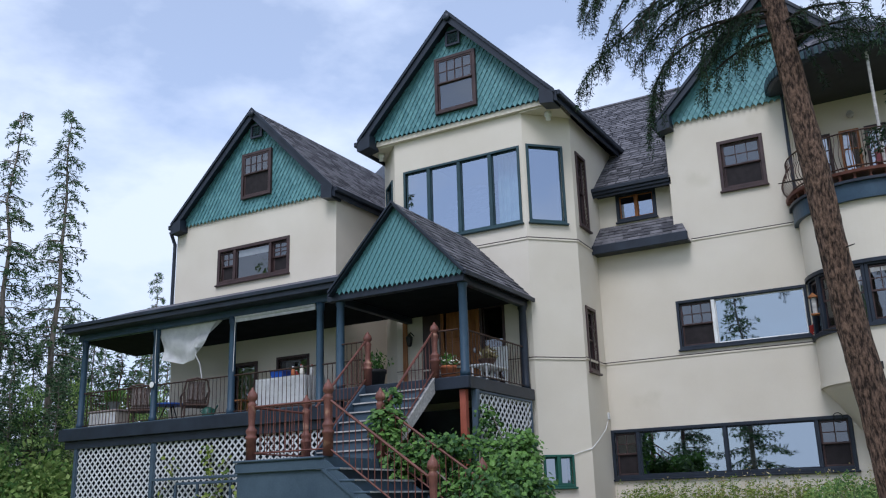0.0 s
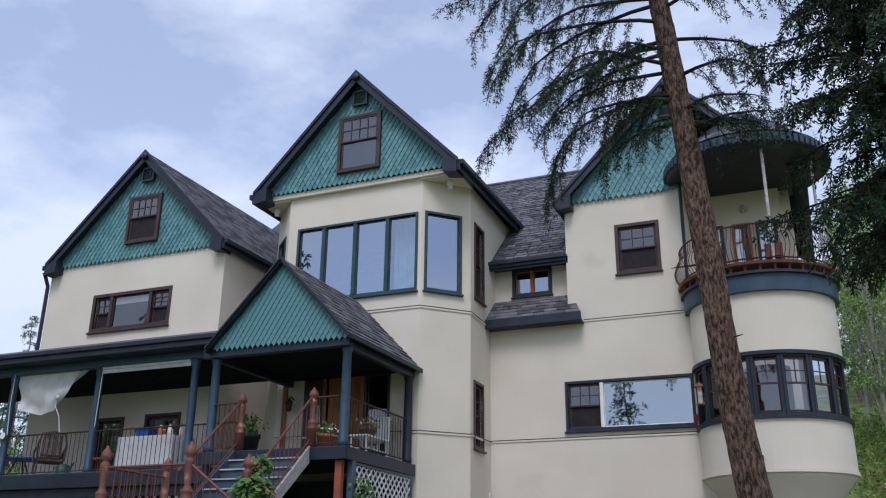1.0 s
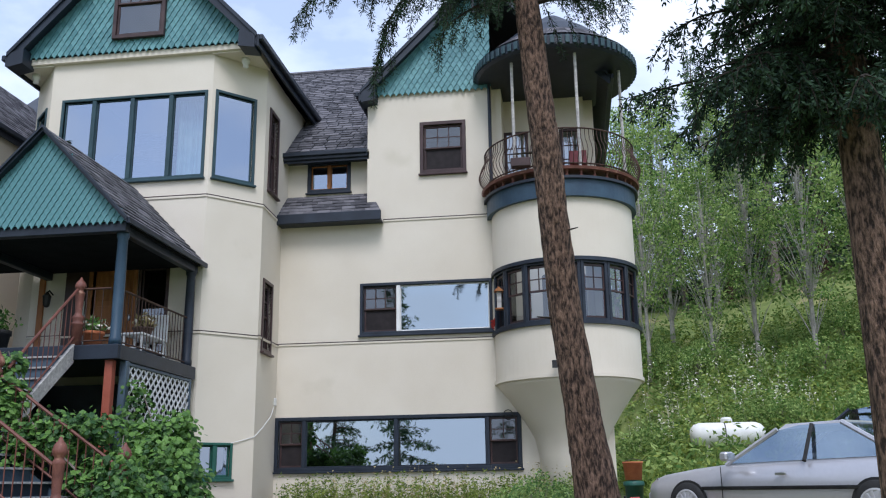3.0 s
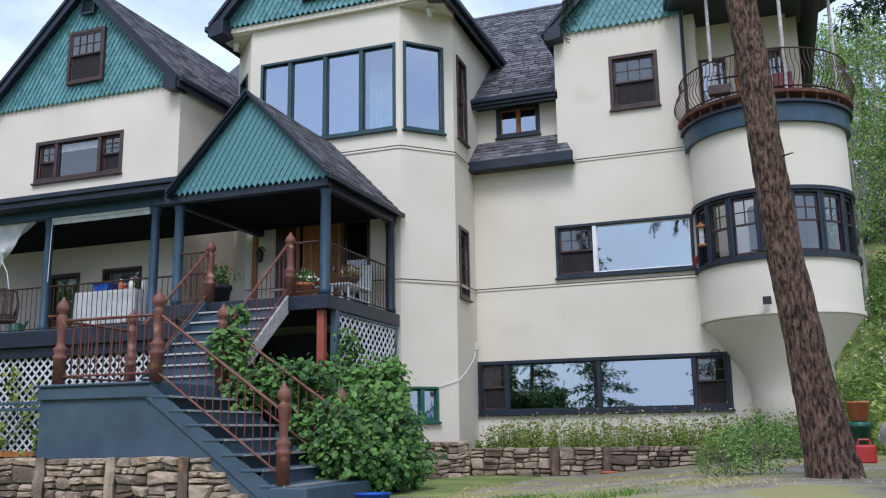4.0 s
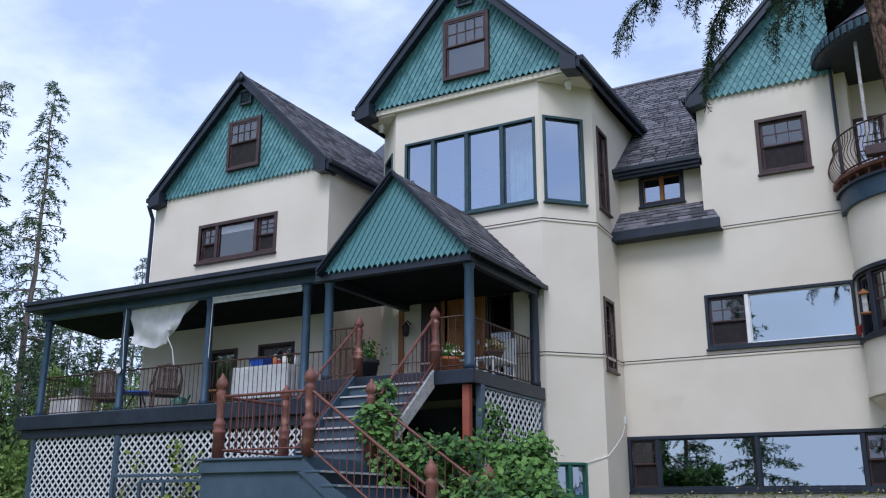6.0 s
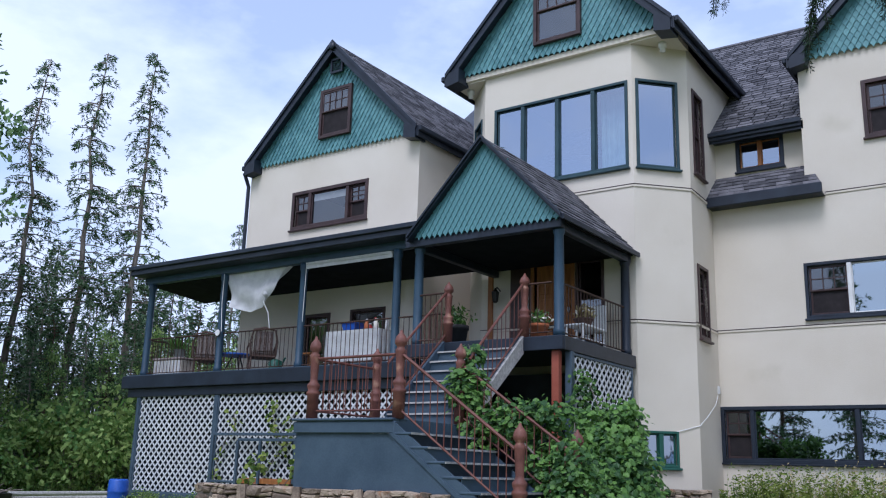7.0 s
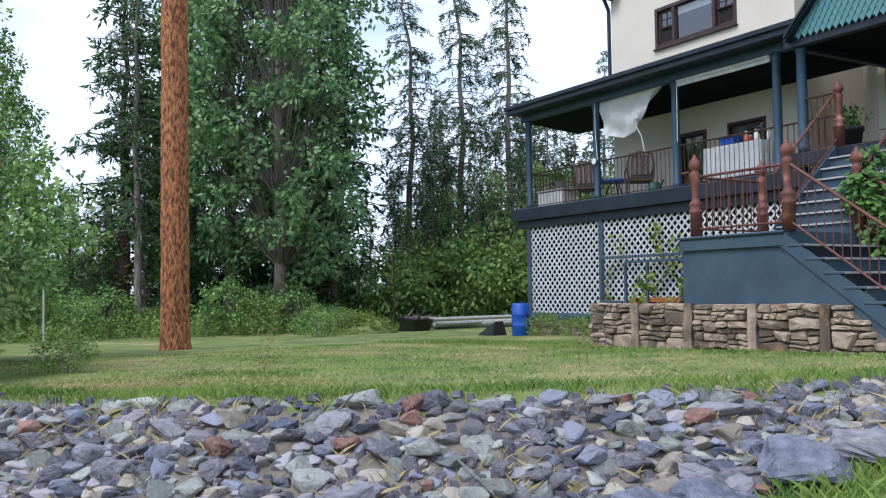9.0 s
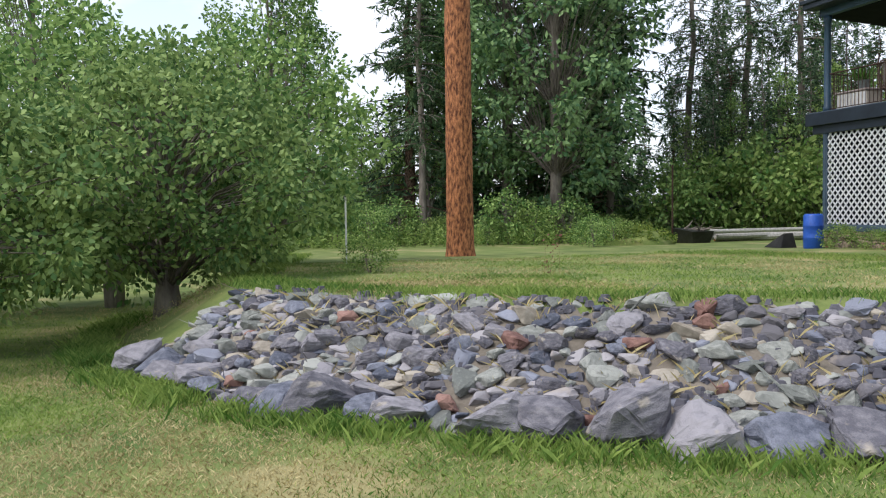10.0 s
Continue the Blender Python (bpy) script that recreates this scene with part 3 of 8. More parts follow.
# ---------------------------------------------------------------- roofs and gables
def shingle_slope(a, b, c, d, course=.17, tab=.33, lift=.012, name="roof_shingles", parent=None, seed=1):
    """Courses of roof shingles on the slope a-b (eave) to d-c (ridge)."""
    rng = random.Random(seed)
    a, b, c, d = map(Vector, (a, b, c, d))
    nrm = (b - a).cross(d - a).normalized()
    rows = max(1, round(((d - a).length + (c - b).length) / 2 / course))
    s = Shape()
    for r in range(rows):
        t0, t1 = r / rows, min(1.0, (r + 1.18) / rows)
        l0, l1, h0, h1 = a.lerp(d, t0), a.lerp(d, t1), b.lerp(c, t0), b.lerp(c, t1)
        n = max(1, round((h0 - l0).length / tab))
        off = rng.random()
        cuts = [0] + [min(1, max(0, (i + off + rng.uniform(-.2, .2)) / n)) for i in range(n)] + [1]
        for u, w in zip(cuts, cuts[1:]):
            if w - u < .004:
                continue
            k = lift * rng.uniform(1.0, 2.3)
            p = [l0.lerp(h0, u + .002), l0.lerp(h0, w - .002), l1.lerp(h1, w - .002), l1.lerp(h1, u + .002)]
            s.add([p[0] + nrm * k, p[1] + nrm * k, p[2] + nrm * .003, p[3] + nrm * .003, p[0] - nrm * .002, p[1] - nrm * .002], [(0, 1, 2, 3), (4, 5, 1, 0), (4, 0, 3), (5, 2, 1)])
    return part(name, s, ROOF, parent or house, "", kind="stuff")


def gable_roof(x0, x1, xr, ze, zp, y0, y1, name_seed, thick=.16, parent=None, fascia=.24, trim=.05):
    """Two slopes with their thickness, rake boards and eave boards. (x0, ze) and (x1, ze) are the eaves, (xr, zp) the ridge."""
    par = parent or house
    for xa, seed in ((x0, 0), (x1, 1)):
        p = [(xa, y0, ze), (xr, y0, zp), (xr, y1, zp), (xa, y1, ze)]
        up = (0, 0, -thick)
        s = Shape()
        s.prism(p if xa < xr else p[::-1], up)
        slab = part("roof", s, NAVY, par)
        if xa < xr:
            shingle_slope((xa, y1, ze), (xa, y0, ze), (xr, y0, zp), (xr, y1, zp), seed=name_seed + seed, parent=par)
        else:
            shingle_slope((xa, y0, ze), (xa, y1, ze), (xr, y1, zp), (xr, y0, zp), seed=name_seed + seed, parent=par)
        d = -1 if xa < xr else 1
        rake = Shape()
        rake.prism([(xa, y0 - .035, ze - fascia), (xr, y0 - .035, zp - fascia * 1.12), (xr, y0 - .035, zp + .03), (xa, y0 - .035, ze + .03)], (0, .035, 0))
        rake.prism([(xa, y0 - .075, ze - trim), (xr, y0 - .075, zp - trim), (xr, y0 - .075, zp + trim), (xa, y0 - .075, ze + trim)], (0, .04, 0))
        part("rake_board", rake, NAVY, par)
        e = Shape()
        e.box(min(xa, xa + d * .04), max(xa, xa + d * .04), y0 - .02, y1, ze - fascia, ze + .015)
        if trim > .04:
            e.box(min(xa + d * .04, xa + d * .13), max(xa + d * .04, xa + d * .13), y0 - .04, y1, ze - .12, ze + .01, .02)
        part("eave_gutter", e, NAVY, par)


def diamonds(x0, x1, xr, ze, zp, y, w, h, parent, single=False, name="gable_siding", label="", end=99):
    """A gable triangle clad in pointed shingles that overlap downwards."""
    s = Shape()
    if end < x1:
        s.add([(x0, y, ze), (end, y, ze), (end, y, zp - (zp - ze) * (end - xr) / (x1 - xr)), (xr, y, zp)], [(0, 1, 2, 3)])
    else:
        s.add([(x0, y, ze), (x1, y, ze), (xr, y, zp)], [(0, 1, 2)])
    backing = part(name, s, TEAL, parent, label)
    slope_l, slope_r = (xr - x0) / (zp - ze), (x1 - xr) / (zp - ze)
    rows = int((zp - ze) / h) + 1
    cols = int((x1 - x0) / w) + 2
    joined = Shape()
    unit = None
    rng = random.Random(int(x0 * 10) + 500)
    for r in range(rows):
        z = ze + r * h
        lo, hi = x0 + slope_l * (z + h * .5 - ze), x1 - slope_r * (z + h * .5 - ze)
        for c in range(cols):
            x = x0 + (c + .5 * (r % 2)) * w
            if x < lo - w * .1 or x > min(hi + w * .1, end - w * .4):
                continue
            tilt = rng.uniform(.02, .03)
            pts = [(0, -tilt, -h * .55), (w * .47, -tilt * .8, h * .35), (w * .47, -.002, h * 1.1), (-w * .47, -.002, h * 1.1), (-w * .47, -tilt * .8, h * .35),
                   (0, 0, -h * .55), (w * .47, 0, h * .35), (-w * .47, 0, h * .35)]
            fc = [(4, 0, 1, 2, 3), (5, 6, 1, 0), (7, 5, 0, 4)]
            if single:
                if unit is None:
                    unit = Shape().add(pts, fc).mesh("shingle", TEAL)
                ob = new("shingle", unit)
                ob.parent = backing
                ob.location = (x, y, z)
            else:
                joined.add([(x + a, y + b, z + d) for a, b, d in pts], fc)
    if not single:
        part("shingles", joined, TEAL, backing, kind="stuff")
    return backing


def attic_window(x0, x1, z0, z1, y, glass):
    m, length = face(x0, y, x1, y)
    t = .08
    s = rim_frame(m, -t, length + t, z0 - t, z1 + t, t, -.05, .03)
    win = part("window", s, BROWN, house, "brown double-hung attic window with eight small upper panes")
    hung_sash(m, win, .0, length, z0, z1, 4, 2, BROWN, glass, .46, -.04, SCREEN if x0 < -5 else None)
    # dark sheet close behind the panes, in place of a shaded attic room
    part("room_lining", Shape(m).box(0, length, .02, .03, z0, z1), ROOM_SHADE, win)


def vent(x, y, z):
    s = Shape()
    s.box(x - .2, x + .2, y - .05, y, z - .2, z - .15).box(x - .2, x + .2, y - .05, y, z + .15, z + .2).box(x - .2, x - .15, y - .05, y, z - .15, z + .15).box(x + .15, x + .2, y - .05, y, z - .15, z + .15)
    v = part("gable_vent", s, NAVY, house, "small louvred gable vent")
    for i in range(5):
        part("slat", Shape().hexa([(x - .15, y - .04, z - .15 + i * .06), (x + .15, y - .04, z - .15 + i * .06), (x + .15, y - .005, z - .12 + i * .06), (x - .15, y - .005, z - .12 + i * .06),
                                   (x - .15, y - .04, z - .14 + i * .06), (x + .15, y - .04, z - .14 + i * .06), (x + .15, y - .005, z - .11 + i * .06), (x - .15, y - .005, z - .11 + i * .06)]), NAVY, v)


def eave_return(x, y, z, d):
    """The boxed end of an eave beside a gable."""
    s = Shape()
    s.prism([(x, y - .06, z - .28), (x + d * .34, y - .06, z - .22), (x + d * .34, y - .06, z + .12), (x, y - .06, z + .02)], (0, .42, 0))
    part("eave_return", s, NAVY, house)


# left wing
gable_roof(-12.88, -7.22, -10.0, 8.50, 11.34, -4.52, 8.0, 10)
diamonds(-12.80, -7.36, -10.02, 8.47, 11.12, -4.33, .135, .115, house, label="teal painted diamond shingles on a gable")
attic_window(-10.36, -9.48, 8.90, 10.05, -4.38, DARK_GLASS)
vent(-9.93, -4.40, 10.72)
eave_return(-12.85, -4.52, 8.50, 1)
eave_return(-7.25, -4.52, 8.50, -1)
# bay tower
gable_roof(-6.45, -1.09, -3.77, 9.54, 12.36, -4.52, .85, 20)
for x0, x1 in ((-6.45, -3.77), (-3.77, -1.3)):
    part("roof", Shape().prism([(x0, .85, 9.4), (x1, .85, 9.4), (x1 if x1 < -2 else -3.77, .85, 12.2)] if x1 < -2 else [(x0, .85, 9.4), (x1, .85, 9.4), (x0, .85, 12.2)], (0, .1, 0)), NAVY, house)
diamonds(-6.36, -1.20, -3.77, 9.56, 12.14, -4.30, .135, .115, house, label="teal painted diamond shingles on a gable")
part("wall", Shape().prism([(-6.38, -4.26, 9.42), (-1.22, -4.26, 9.42), (-1.22, -4.26, 9.54), (-6.38, -4.26, 9.54)], (0, .3, 0)), STUCCO, house)
attic_window(-4.19, -3.22, 9.88, 11.20, -4.35, DARK_GLASS)
vent(-3.72, -4.37, 11.72)
eave_return(-6.42, -4.52, 9.54, 1)
eave_return(-1.12, -4.52, 9.54, -1)
# right wing
Shape.plan = WING
gable_roof(.04, 6.00, 3.02, 10.12, 13.12, -.30, 7.0, 30)
diamonds(.14, 5.90, 3.02, 10.12, 12.9, -.06, .15, .125, house, label="teal painted diamond shingles on a gable", end=3.2)
vent(3.0, -.13, 12.3)
eave_return(.07, -.30, 10.12, 1)
Shape.plan = None
for x, y, z in ((-10.0, -4.60, 11.20), (-3.77, -4.60, 12.22), tuple(WING @ Vector((3.02, -.38, 12.96)))):
    part("finial", Shape().lathe(0, 0, 0, [(.02, -.035), (.10, -.02), (.10, .02), (.02, .035)], 14), NAVY, house, "round gable boss", True).matrix_world = pose(x, y, z, 90)
# main roof behind, and the skirt roof over the recess
Shape.plan = WING
part("roof", Shape().prism([(-12, .0, 8.70), (.2, .0, 8.70), (.2, 5.2, 13.45), (-12, 5.2, 13.45)][::-1], (0, .0, -.2)), NAVY, house)
shingle_slope((-7.0, .0, 8.72), (.2, .0, 8.72), (.2, 5.2, 13.46), (-7.0, 5.2, 13.46), seed=41)
part("roof", Shape().prism([(-12, 5.2, 13.4), (5, 5.2, 13.4), (5, 9, 9.3), (-12, 9, 9.3)], (0, 0, -.2)), NAVY, house)
part("ridge_cap", Shape().tube([(-4, 5.2, 13.48), (2.9, 5.2, 13.48)], .07, 6), ROOF, house)
part("eave_gutter", Shape().box(-1.98, .16, -.06, .03, 8.56, 8.74, .015).box(-1.98, .16, -.12, -.06, 8.64, 8.75, .015).box(-1.98, .16, .03, .42, 8.6, 8.64), NAVY, house)
part("roof", Shape().hexa([(-1.95, -.35, 6.85), (.56, -.35, 6.85), (.56, .0, 6.85), (-1.95, .42, 6.85), (-1.95, -.35, 7.05), (.56, -.35, 7.05), (.2, .42, 7.74), (-1.95, .42, 7.74)]), NAVY, house)
shingle_slope((-1.95, -.37, 7.06), (.57, -.37, 7.06), (.18, .42, 7.76), (-1.95, .42, 7.76), seed=43)
part("eave_gutter", Shape().box(-1.97, .58, -.42, -.35, 6.83, 7.07, .015), NAVY, house)
Shape.plan = None
# chimney behind the left wing
part("chimney", Shape().box(-6.95, -6.55, 1.6, 2.0, 10.2, 12.2).box(-7.0, -6.5, 1.55, 2.05, 12.2, 12.3, .02).box(-6.98, -6.52, 1.58, 2.02, 11.6, 11.68, .02), STONE, house, "small brick chimney")

# ---------------------------------------------------------------- turret with balcony
TX, TY, TR = 4.74, .12, 1.61
Shape.plan = WING


def ring(r0, r1, z0, z1, a0, a1, n):
    """A curved wall between two radii, bearings in degrees (0 east, 270 towards the lawn)."""
    s = Shape()
    for i in range(n):
        p = [radians(a0 + (a1 - a0) * k / n) for k in (i, i + 1)]
        s.hexa([(TX + r * math.cos(q), TY + r * math.sin(q), z) for z in (z0, z1) for r, q in ((r0, p[0]), (r1, p[0]), (r1, p[1]), (r0, p[1]))])
    return s.weld()


turret = part("turret", ring(TR - .2, TR, 5.40, 6.80, 165, 375, 42), STUCCO, house, "curved cream stucco turret with a ring of windows")
part("wall", ring(TR - .2, TR, 2.95, 4.08, 165, 375, 42), STUCCO, turret)
part("belt_moulding", ring(TR - .02, TR + .03, 2.93, 3.01, 165, 375, 42), STUCCO, turret)
part("corbel", Shape().lathe(TX, TY, 0, [(.70, -.3), (.72, 1.4), (.80, 1.75), (.93, 2.0), (1.12, 2.3), (1.36, 2.64), (1.52, 2.84), (TR, 2.95)], 56), STUCCO, turret, "flared stucco underside", True)
# dark drum behind the turret panes, in place of a shaded room
part("room_lining", Shape().lathe(TX, TY, 0, [(.5, 4.05), (.5, 5.4)], 20), ROOM_SHADE, turret)
for i in range(9):
    a0 = 172 + i * 22.2
    a1 = a0 + 22.2
    am = (a0 + a1) / 2
    p0, p1 = [(TX + (TR - .02) * math.cos(radians(a)), TY + (TR - .02) * math.sin(radians(a))) for a in (a0, a1)]
    m, length = face(*p0, *p1)
    f = rim_frame(m, 0, length, 4.08, 5.40, .07, -.03, .12)
    win = part("window", f, NAVY, house, "brown hung turret window between navy posts")
    s = Shape(m)
    for a, b, y in ((4.75, 5.31, .02), (4.17, 4.79, .05)):
        s.box(.06, .10, y, y + .03, a, b).box(length - .10, length - .06, y, y + .03, a, b).box(.1, length - .1, y, y + .03, a, a + .04).box(.1, length - .1, y, y + .03, b - .04, b)
    s.box(length / 2 - .01, length / 2 + .01, .025, .045, 4.79, 5.27).box(.1, length - .1, .025, .045, 5.02, 5.04)
    part("sash", s, BROWN, win)
    g = Shape(m).add([(.1, .04, 4.2), (length - .1, .04, 4.2), (length - .1, .04, 5.28), (.1, .04, 5.28)], [(0, 1, 2, 3)])
    pane = new("pane", g.mesh("pane", DARK_GLASS))
    pane.parent, pane.visible_shadow = win, False
part("sill_band", ring(TR - .05, TR + .06, 4.02, 4.10, 165, 375, 42), NAVY, turret)
part("head_band", ring(TR - .05, TR + .05, 5.38, 5.46, 165, 375, 42), NAVY, turret)
balcony = thing("balcony", "curved balcony with a rusty bellied iron railing on a blue rim", "balcony")
part("rim_beam", ring(TR - .05, TR + .10, 6.78, 7.16, 165, 375, 48), STEEL_BLUE, balcony, "blue painted curved rim beam")
part("rim_lip", ring(TR - .05, TR + .17, 7.16, 7.22, 165, 375, 48), NAVY, balcony)
part("balcony_floor", Shape().lathe(TX, TY, 0, [(.3, 7.36), (TR + .2, 7.36), (TR + .22, 7.42), (.3, 7.44)], 56), RED_WOOD, balcony, "dark red balcony deck")
for i in range(20):
    a = radians(170 + i * 10.6)
    x, y = TX + (TR + .08) * math.cos(a), TY + (TR + .08) * math.sin(a)
    part("bracket", Shape().lathe(x, y, 7.24, [(.05, 0), (.025, .04), (.03, .08), (.05, .125)], 8), RED_WOOD, balcony)
rail_r = TR + .12
belly = [(0, .0), (.03, .06), (.12, .2), (.15, .32), (.10, .48), (.02, .62), (0, .76), (.01, .86)]
Shape.plan = None
one_mesh = Shape().tube([(b, 0, h) for b, h in belly], .009, 5).mesh("baluster", IRON)
Shape.plan = WING
for i in range(64):
    a = radians(168 + i * 3.22)
    ob = new("baluster", one_mesh)
    ob.parent = balcony
    ob.matrix_world = WING @ pose(TX + rail_r * math.cos(a), TY + rail_r * math.sin(a), 7.46, 0, 0, math.degrees(a))
for h, r in ((.86, rail_r + .005), (.05, rail_r)):
    part("rail", Shape().tube([(TX + r * math.cos(radians(168 + k * 5.1)), TY + r * math.sin(radians(168 + k * 5.1)), 7.46 + h) for k in range(41)], .018, 6), IRON, balcony)
for a in (232, 288, 345):
    x, y = TX + (TR - .05) * math.cos(radians(a)), TY + (TR - .05) * math.sin(radians(a))
    part("pole", Shape().tube([(x, y, 7.4), (x, y, 10.25)], .036, 10), GREY_WOOD, balcony, "grey steel roof pole")
canopy = part("canopy", Shape().lathe(TX, TY, 0, [(.1, 10.2), (1.85, 10.2), (1.92, 10.25), (1.92, 10.47), (1.84, 10.53), (1.0, 11.3), (.2, 11.9)], 48), NAVY, balcony, "round navy balcony roof")
for i in range(48):
    a = radians(150 + i * 5)
    m = pose(TX + 1.93 * math.cos(a), TY + 1.93 * math.sin(a), 10.36, 0, 0, math.degrees(a))
    ob = part("dentil", Shape(m).box(-.01, .035, -.05, .05, -.1, .1, .01), TEAL_TRIM, canopy)
shingle_rows = Shape()
for r in range(8):
    for k in range(46):
        a0, a1 = 2 * math.pi * k / 46, 2 * math.pi * (k + .95) / 46
        ra, rb, za, zb = 1.88 - r * .2, 1.88 - (r + 1.15) * .2, 10.55 + r * .16, 10.55 + (r + 1.1) * .16
        shingle_rows.add([(TX + ra * math.cos(a0), TY + ra * math.sin(a0), za), (TX + ra * math.cos(a1), TY + ra * math.sin(a1), za), (TX + rb * math.cos(a1), TY + rb * math.sin(a1), zb), (TX + rb * math.cos(a0), TY + rb * math.sin(a0), zb)], [(0, 1, 2, 3)])
part("roof_shingles", shingle_rows, ROOF, canopy, kind="stuff")
# balcony door and windows
mQ, _ = face(3.3, 1.04, 5.42, 1.04)
for u0, u1, z0, z1, mat, txt in ((.12, .72, 7.75, 9.35, BROWN, "small-paned balcony window"), (.92, 1.38, 7.46, 9.35, ORANGE_WOOD, "orange wooden balcony door with glass"), (1.5, 2.0, 7.75, 9.35, BROWN, "small-paned balcony window")):
    w = part("window", rim_frame(mQ, u0, u1, z0, z1, .075, -.04, 0), mat, house, txt)
    for k in range(1, 4):
        z = z0 + .08 + (z1 - z0 - .16) * k / 4
        part("bar", Shape(mQ).box(u0 + .07, u1 - .07, -.03, -.01, z - .012, z + .012), mat, w)
    part("bar", Shape(mQ).box((u0 + u1) / 2 - .012, (u0 + u1) / 2 + .012, -.032, -.008, z0 + .08, z1 - .08), mat, w)
    part("pane", Shape(mQ).add([(u0 + .07, -.015, z0 + .08), (u1 - .07, -.015, z0 + .08), (u1 - .07, -.015, z1 - .08), (u0 + .07, -.015, z1 - .08)], [(0, 1, 2, 3)]), GLASS, w)
part("downpipe", Shape().tube([(3.16, -.05, 10.3), (3.16, -.05, 7.5)], .04, 8), NAVY, house, "dark corner downpipe")
Shape.plan = None
part("downpipe", Shape().tube([(-13.0, -4.45, 8.35), (-12.96, -4.3, 8.0), (-12.96, -4.3, 6.2)], .05, 8), NAVY, house, "dark corner downpipe")


# ---------------------------------------------------------------- stone walls
def stone_wall(name, label, m, length, z0, z1, depth, seed, cut=None, posts=()):
    """Dry-looking fieldstone wall: mortar core, each stone a piece of its own, rough upright posts between."""
    rng = random.Random(seed)
    w = thing(name, label, "stone wall")
    core = Shape(m)
    if cut:
        core.prism([(0, .06, z0), (length, .06, z0), (length, .06, z0 + .05), (cut, .06, z1 - .04), (0, .06, z1 - .04)], (0, depth - .06, 0))
    else:
        core.box(0, length, .06, depth, z0, z1 - .04)
    part("core", core, MORTAR, w)
    cells = []

    def split(a, b, lo, hi):
        w, h = b - a, hi - lo
        if (h < .13 or rng.random() < .16) and h < .26 and w < h * rng.uniform(2.2, 4.6) and w < .62 or (h < .075 and w < .34):
            cells.append((a, b, lo, hi))
        elif w > h * rng.uniform(1.5, 3.4) and w > .16:
            k = a + w * rng.uniform(.3, .7)
            split(a, k, lo, hi)
            split(k, b, lo, hi)
        elif h > .09:
            k = lo + h * rng.uniform(.32, .68)
            split(a, b, lo, k)
            split(a, b, k, hi)
        else:
            cells.append((a, b, lo, hi))

    bays = [0, *posts, length]
    for a, b in zip(bays, bays[1:]):
        split(a + (.08 if a else 0), b - (.08 if b < length else 0), z0, z1)
    for a, b, lo, hi in cells:
        if cut and b > cut and hi > z0 + (z1 - z0) * max(0, (length - (a + b) / 2) / (length - cut)):
            continue
        if b - a < .03:
            continue
        j = lambda k=.022: rng.uniform(-k, k)
        f = rng.uniform(-.04, .01)
        g = .005
        e = min(.03, (hi - lo) * .2, (b - a) * .2)
        s = Shape(m)
        # corners knocked off, courses wavy
        kx, kz = (b - a) * .24, (hi - lo) * .28
        ring = lambda q: [(a + q + kx * rng.random(), lo + q), (b - q - kx * rng.random(), lo + q), (b - q, lo + q + kz * rng.random()), (b - q, hi - q - kz * rng.random()),
                          (b - q - kx * rng.random(), hi - q), (a + q + kx * rng.random(), hi - q), (a + q, hi - q - kz * rng.random()), (a + q, lo + q + kz * rng.random())]
        sway = lambda x, z: (x + .09 * noise.noise(Vector((x * 2.4, z * 4.5, seed))), max(z0, z + .055 * noise.noise(Vector((x * 2.6, z * 3, seed + 7))) * min(1, (z1 - z) / .12 + .35)))
        flat = [sway(*q) for q in ring(g)]
        cx_, cz_ = sum(q[0] for q in flat) / 8, sum(q[1] for q in flat) / 8
        back = [(x, .08, z) for x, z in flat]
        out = [(cx_ + (x - cx_) * .84 + j(.008), f + j(.012), cz_ + (z - cz_) * .78 + j(.006)) for x, z in flat]
        mid = [(.8 * q[0] + .2 * o[0], .015, .8 * q[2] + .2 * o[2]) for q, o in zip(back, out)]
        c = (cx_ + j(.03), f - rng.uniform(0, .018), cz_ + j(.01))
        s.add(out + mid + back + [c], [(k, (k + 1) % 8, 24) for k in range(8)] + [(k + 8, (k + 1) % 8 + 8, (k + 1) % 8, k) for k in range(8)] + [(k + 16, (k + 1) % 8 + 16, (k + 1) % 8 + 8, k + 8) for k in range(8)])
        part("stone", s, STONE, w)
    for p in posts:
        hgt = z1 if not cut or p < cut else z0 + (z1 - z0) * (length - p) / (length - cut)
        pts = [(p + rng.uniform(-.015, .015), .0, z0 + (hgt - z0) * k / 5) for k in range(6)]
        part("post", Shape(m).tube(pts, [.075 + rng.uniform(-.012, .012) for _ in range(6)], 7), STONE, w)
    return w


mP, lP = face(-6.75, -10.47, -1.10, -10.47)
stone_wall("stone_plinth", "rough brown fieldstone plinth under the blue stair landing", mP, lP, -.35, .52, .09, 3, cut=4.62, posts=(1.04, 2.13, 3.26, 4.37))
mP2, lP2 = face(-6.75, -6.4, -6.75, -10.47)
part("core", Shape().box(-6.7, -4.9, -10.38, -9.98, -.35, .48), MORTAR, bpy.data.objects["stone_plinth"])
stone_wall("stone_plinth", "side of the rough brown fieldstone planter", mP2, lP2, -.4, .50, .4, 4)
mP3, lP3 = face(-13.95, -6.36, -6.9, -6.36)
stone_wall("stone_footing", "low fieldstone footing under the white lattice", mP3, lP3, -.75, .10, .25, 5)
mP4, lP4 = face(-1.6, -4.75, -1.0, -3.45)
stone_wall("garden_wall", "low fieldstone garden wall beside the tower", mP4, lP4, -.35, .60, .3, 6)
mP5, lP5 = face(-1.0, -3.45, 5.2, -3.2)
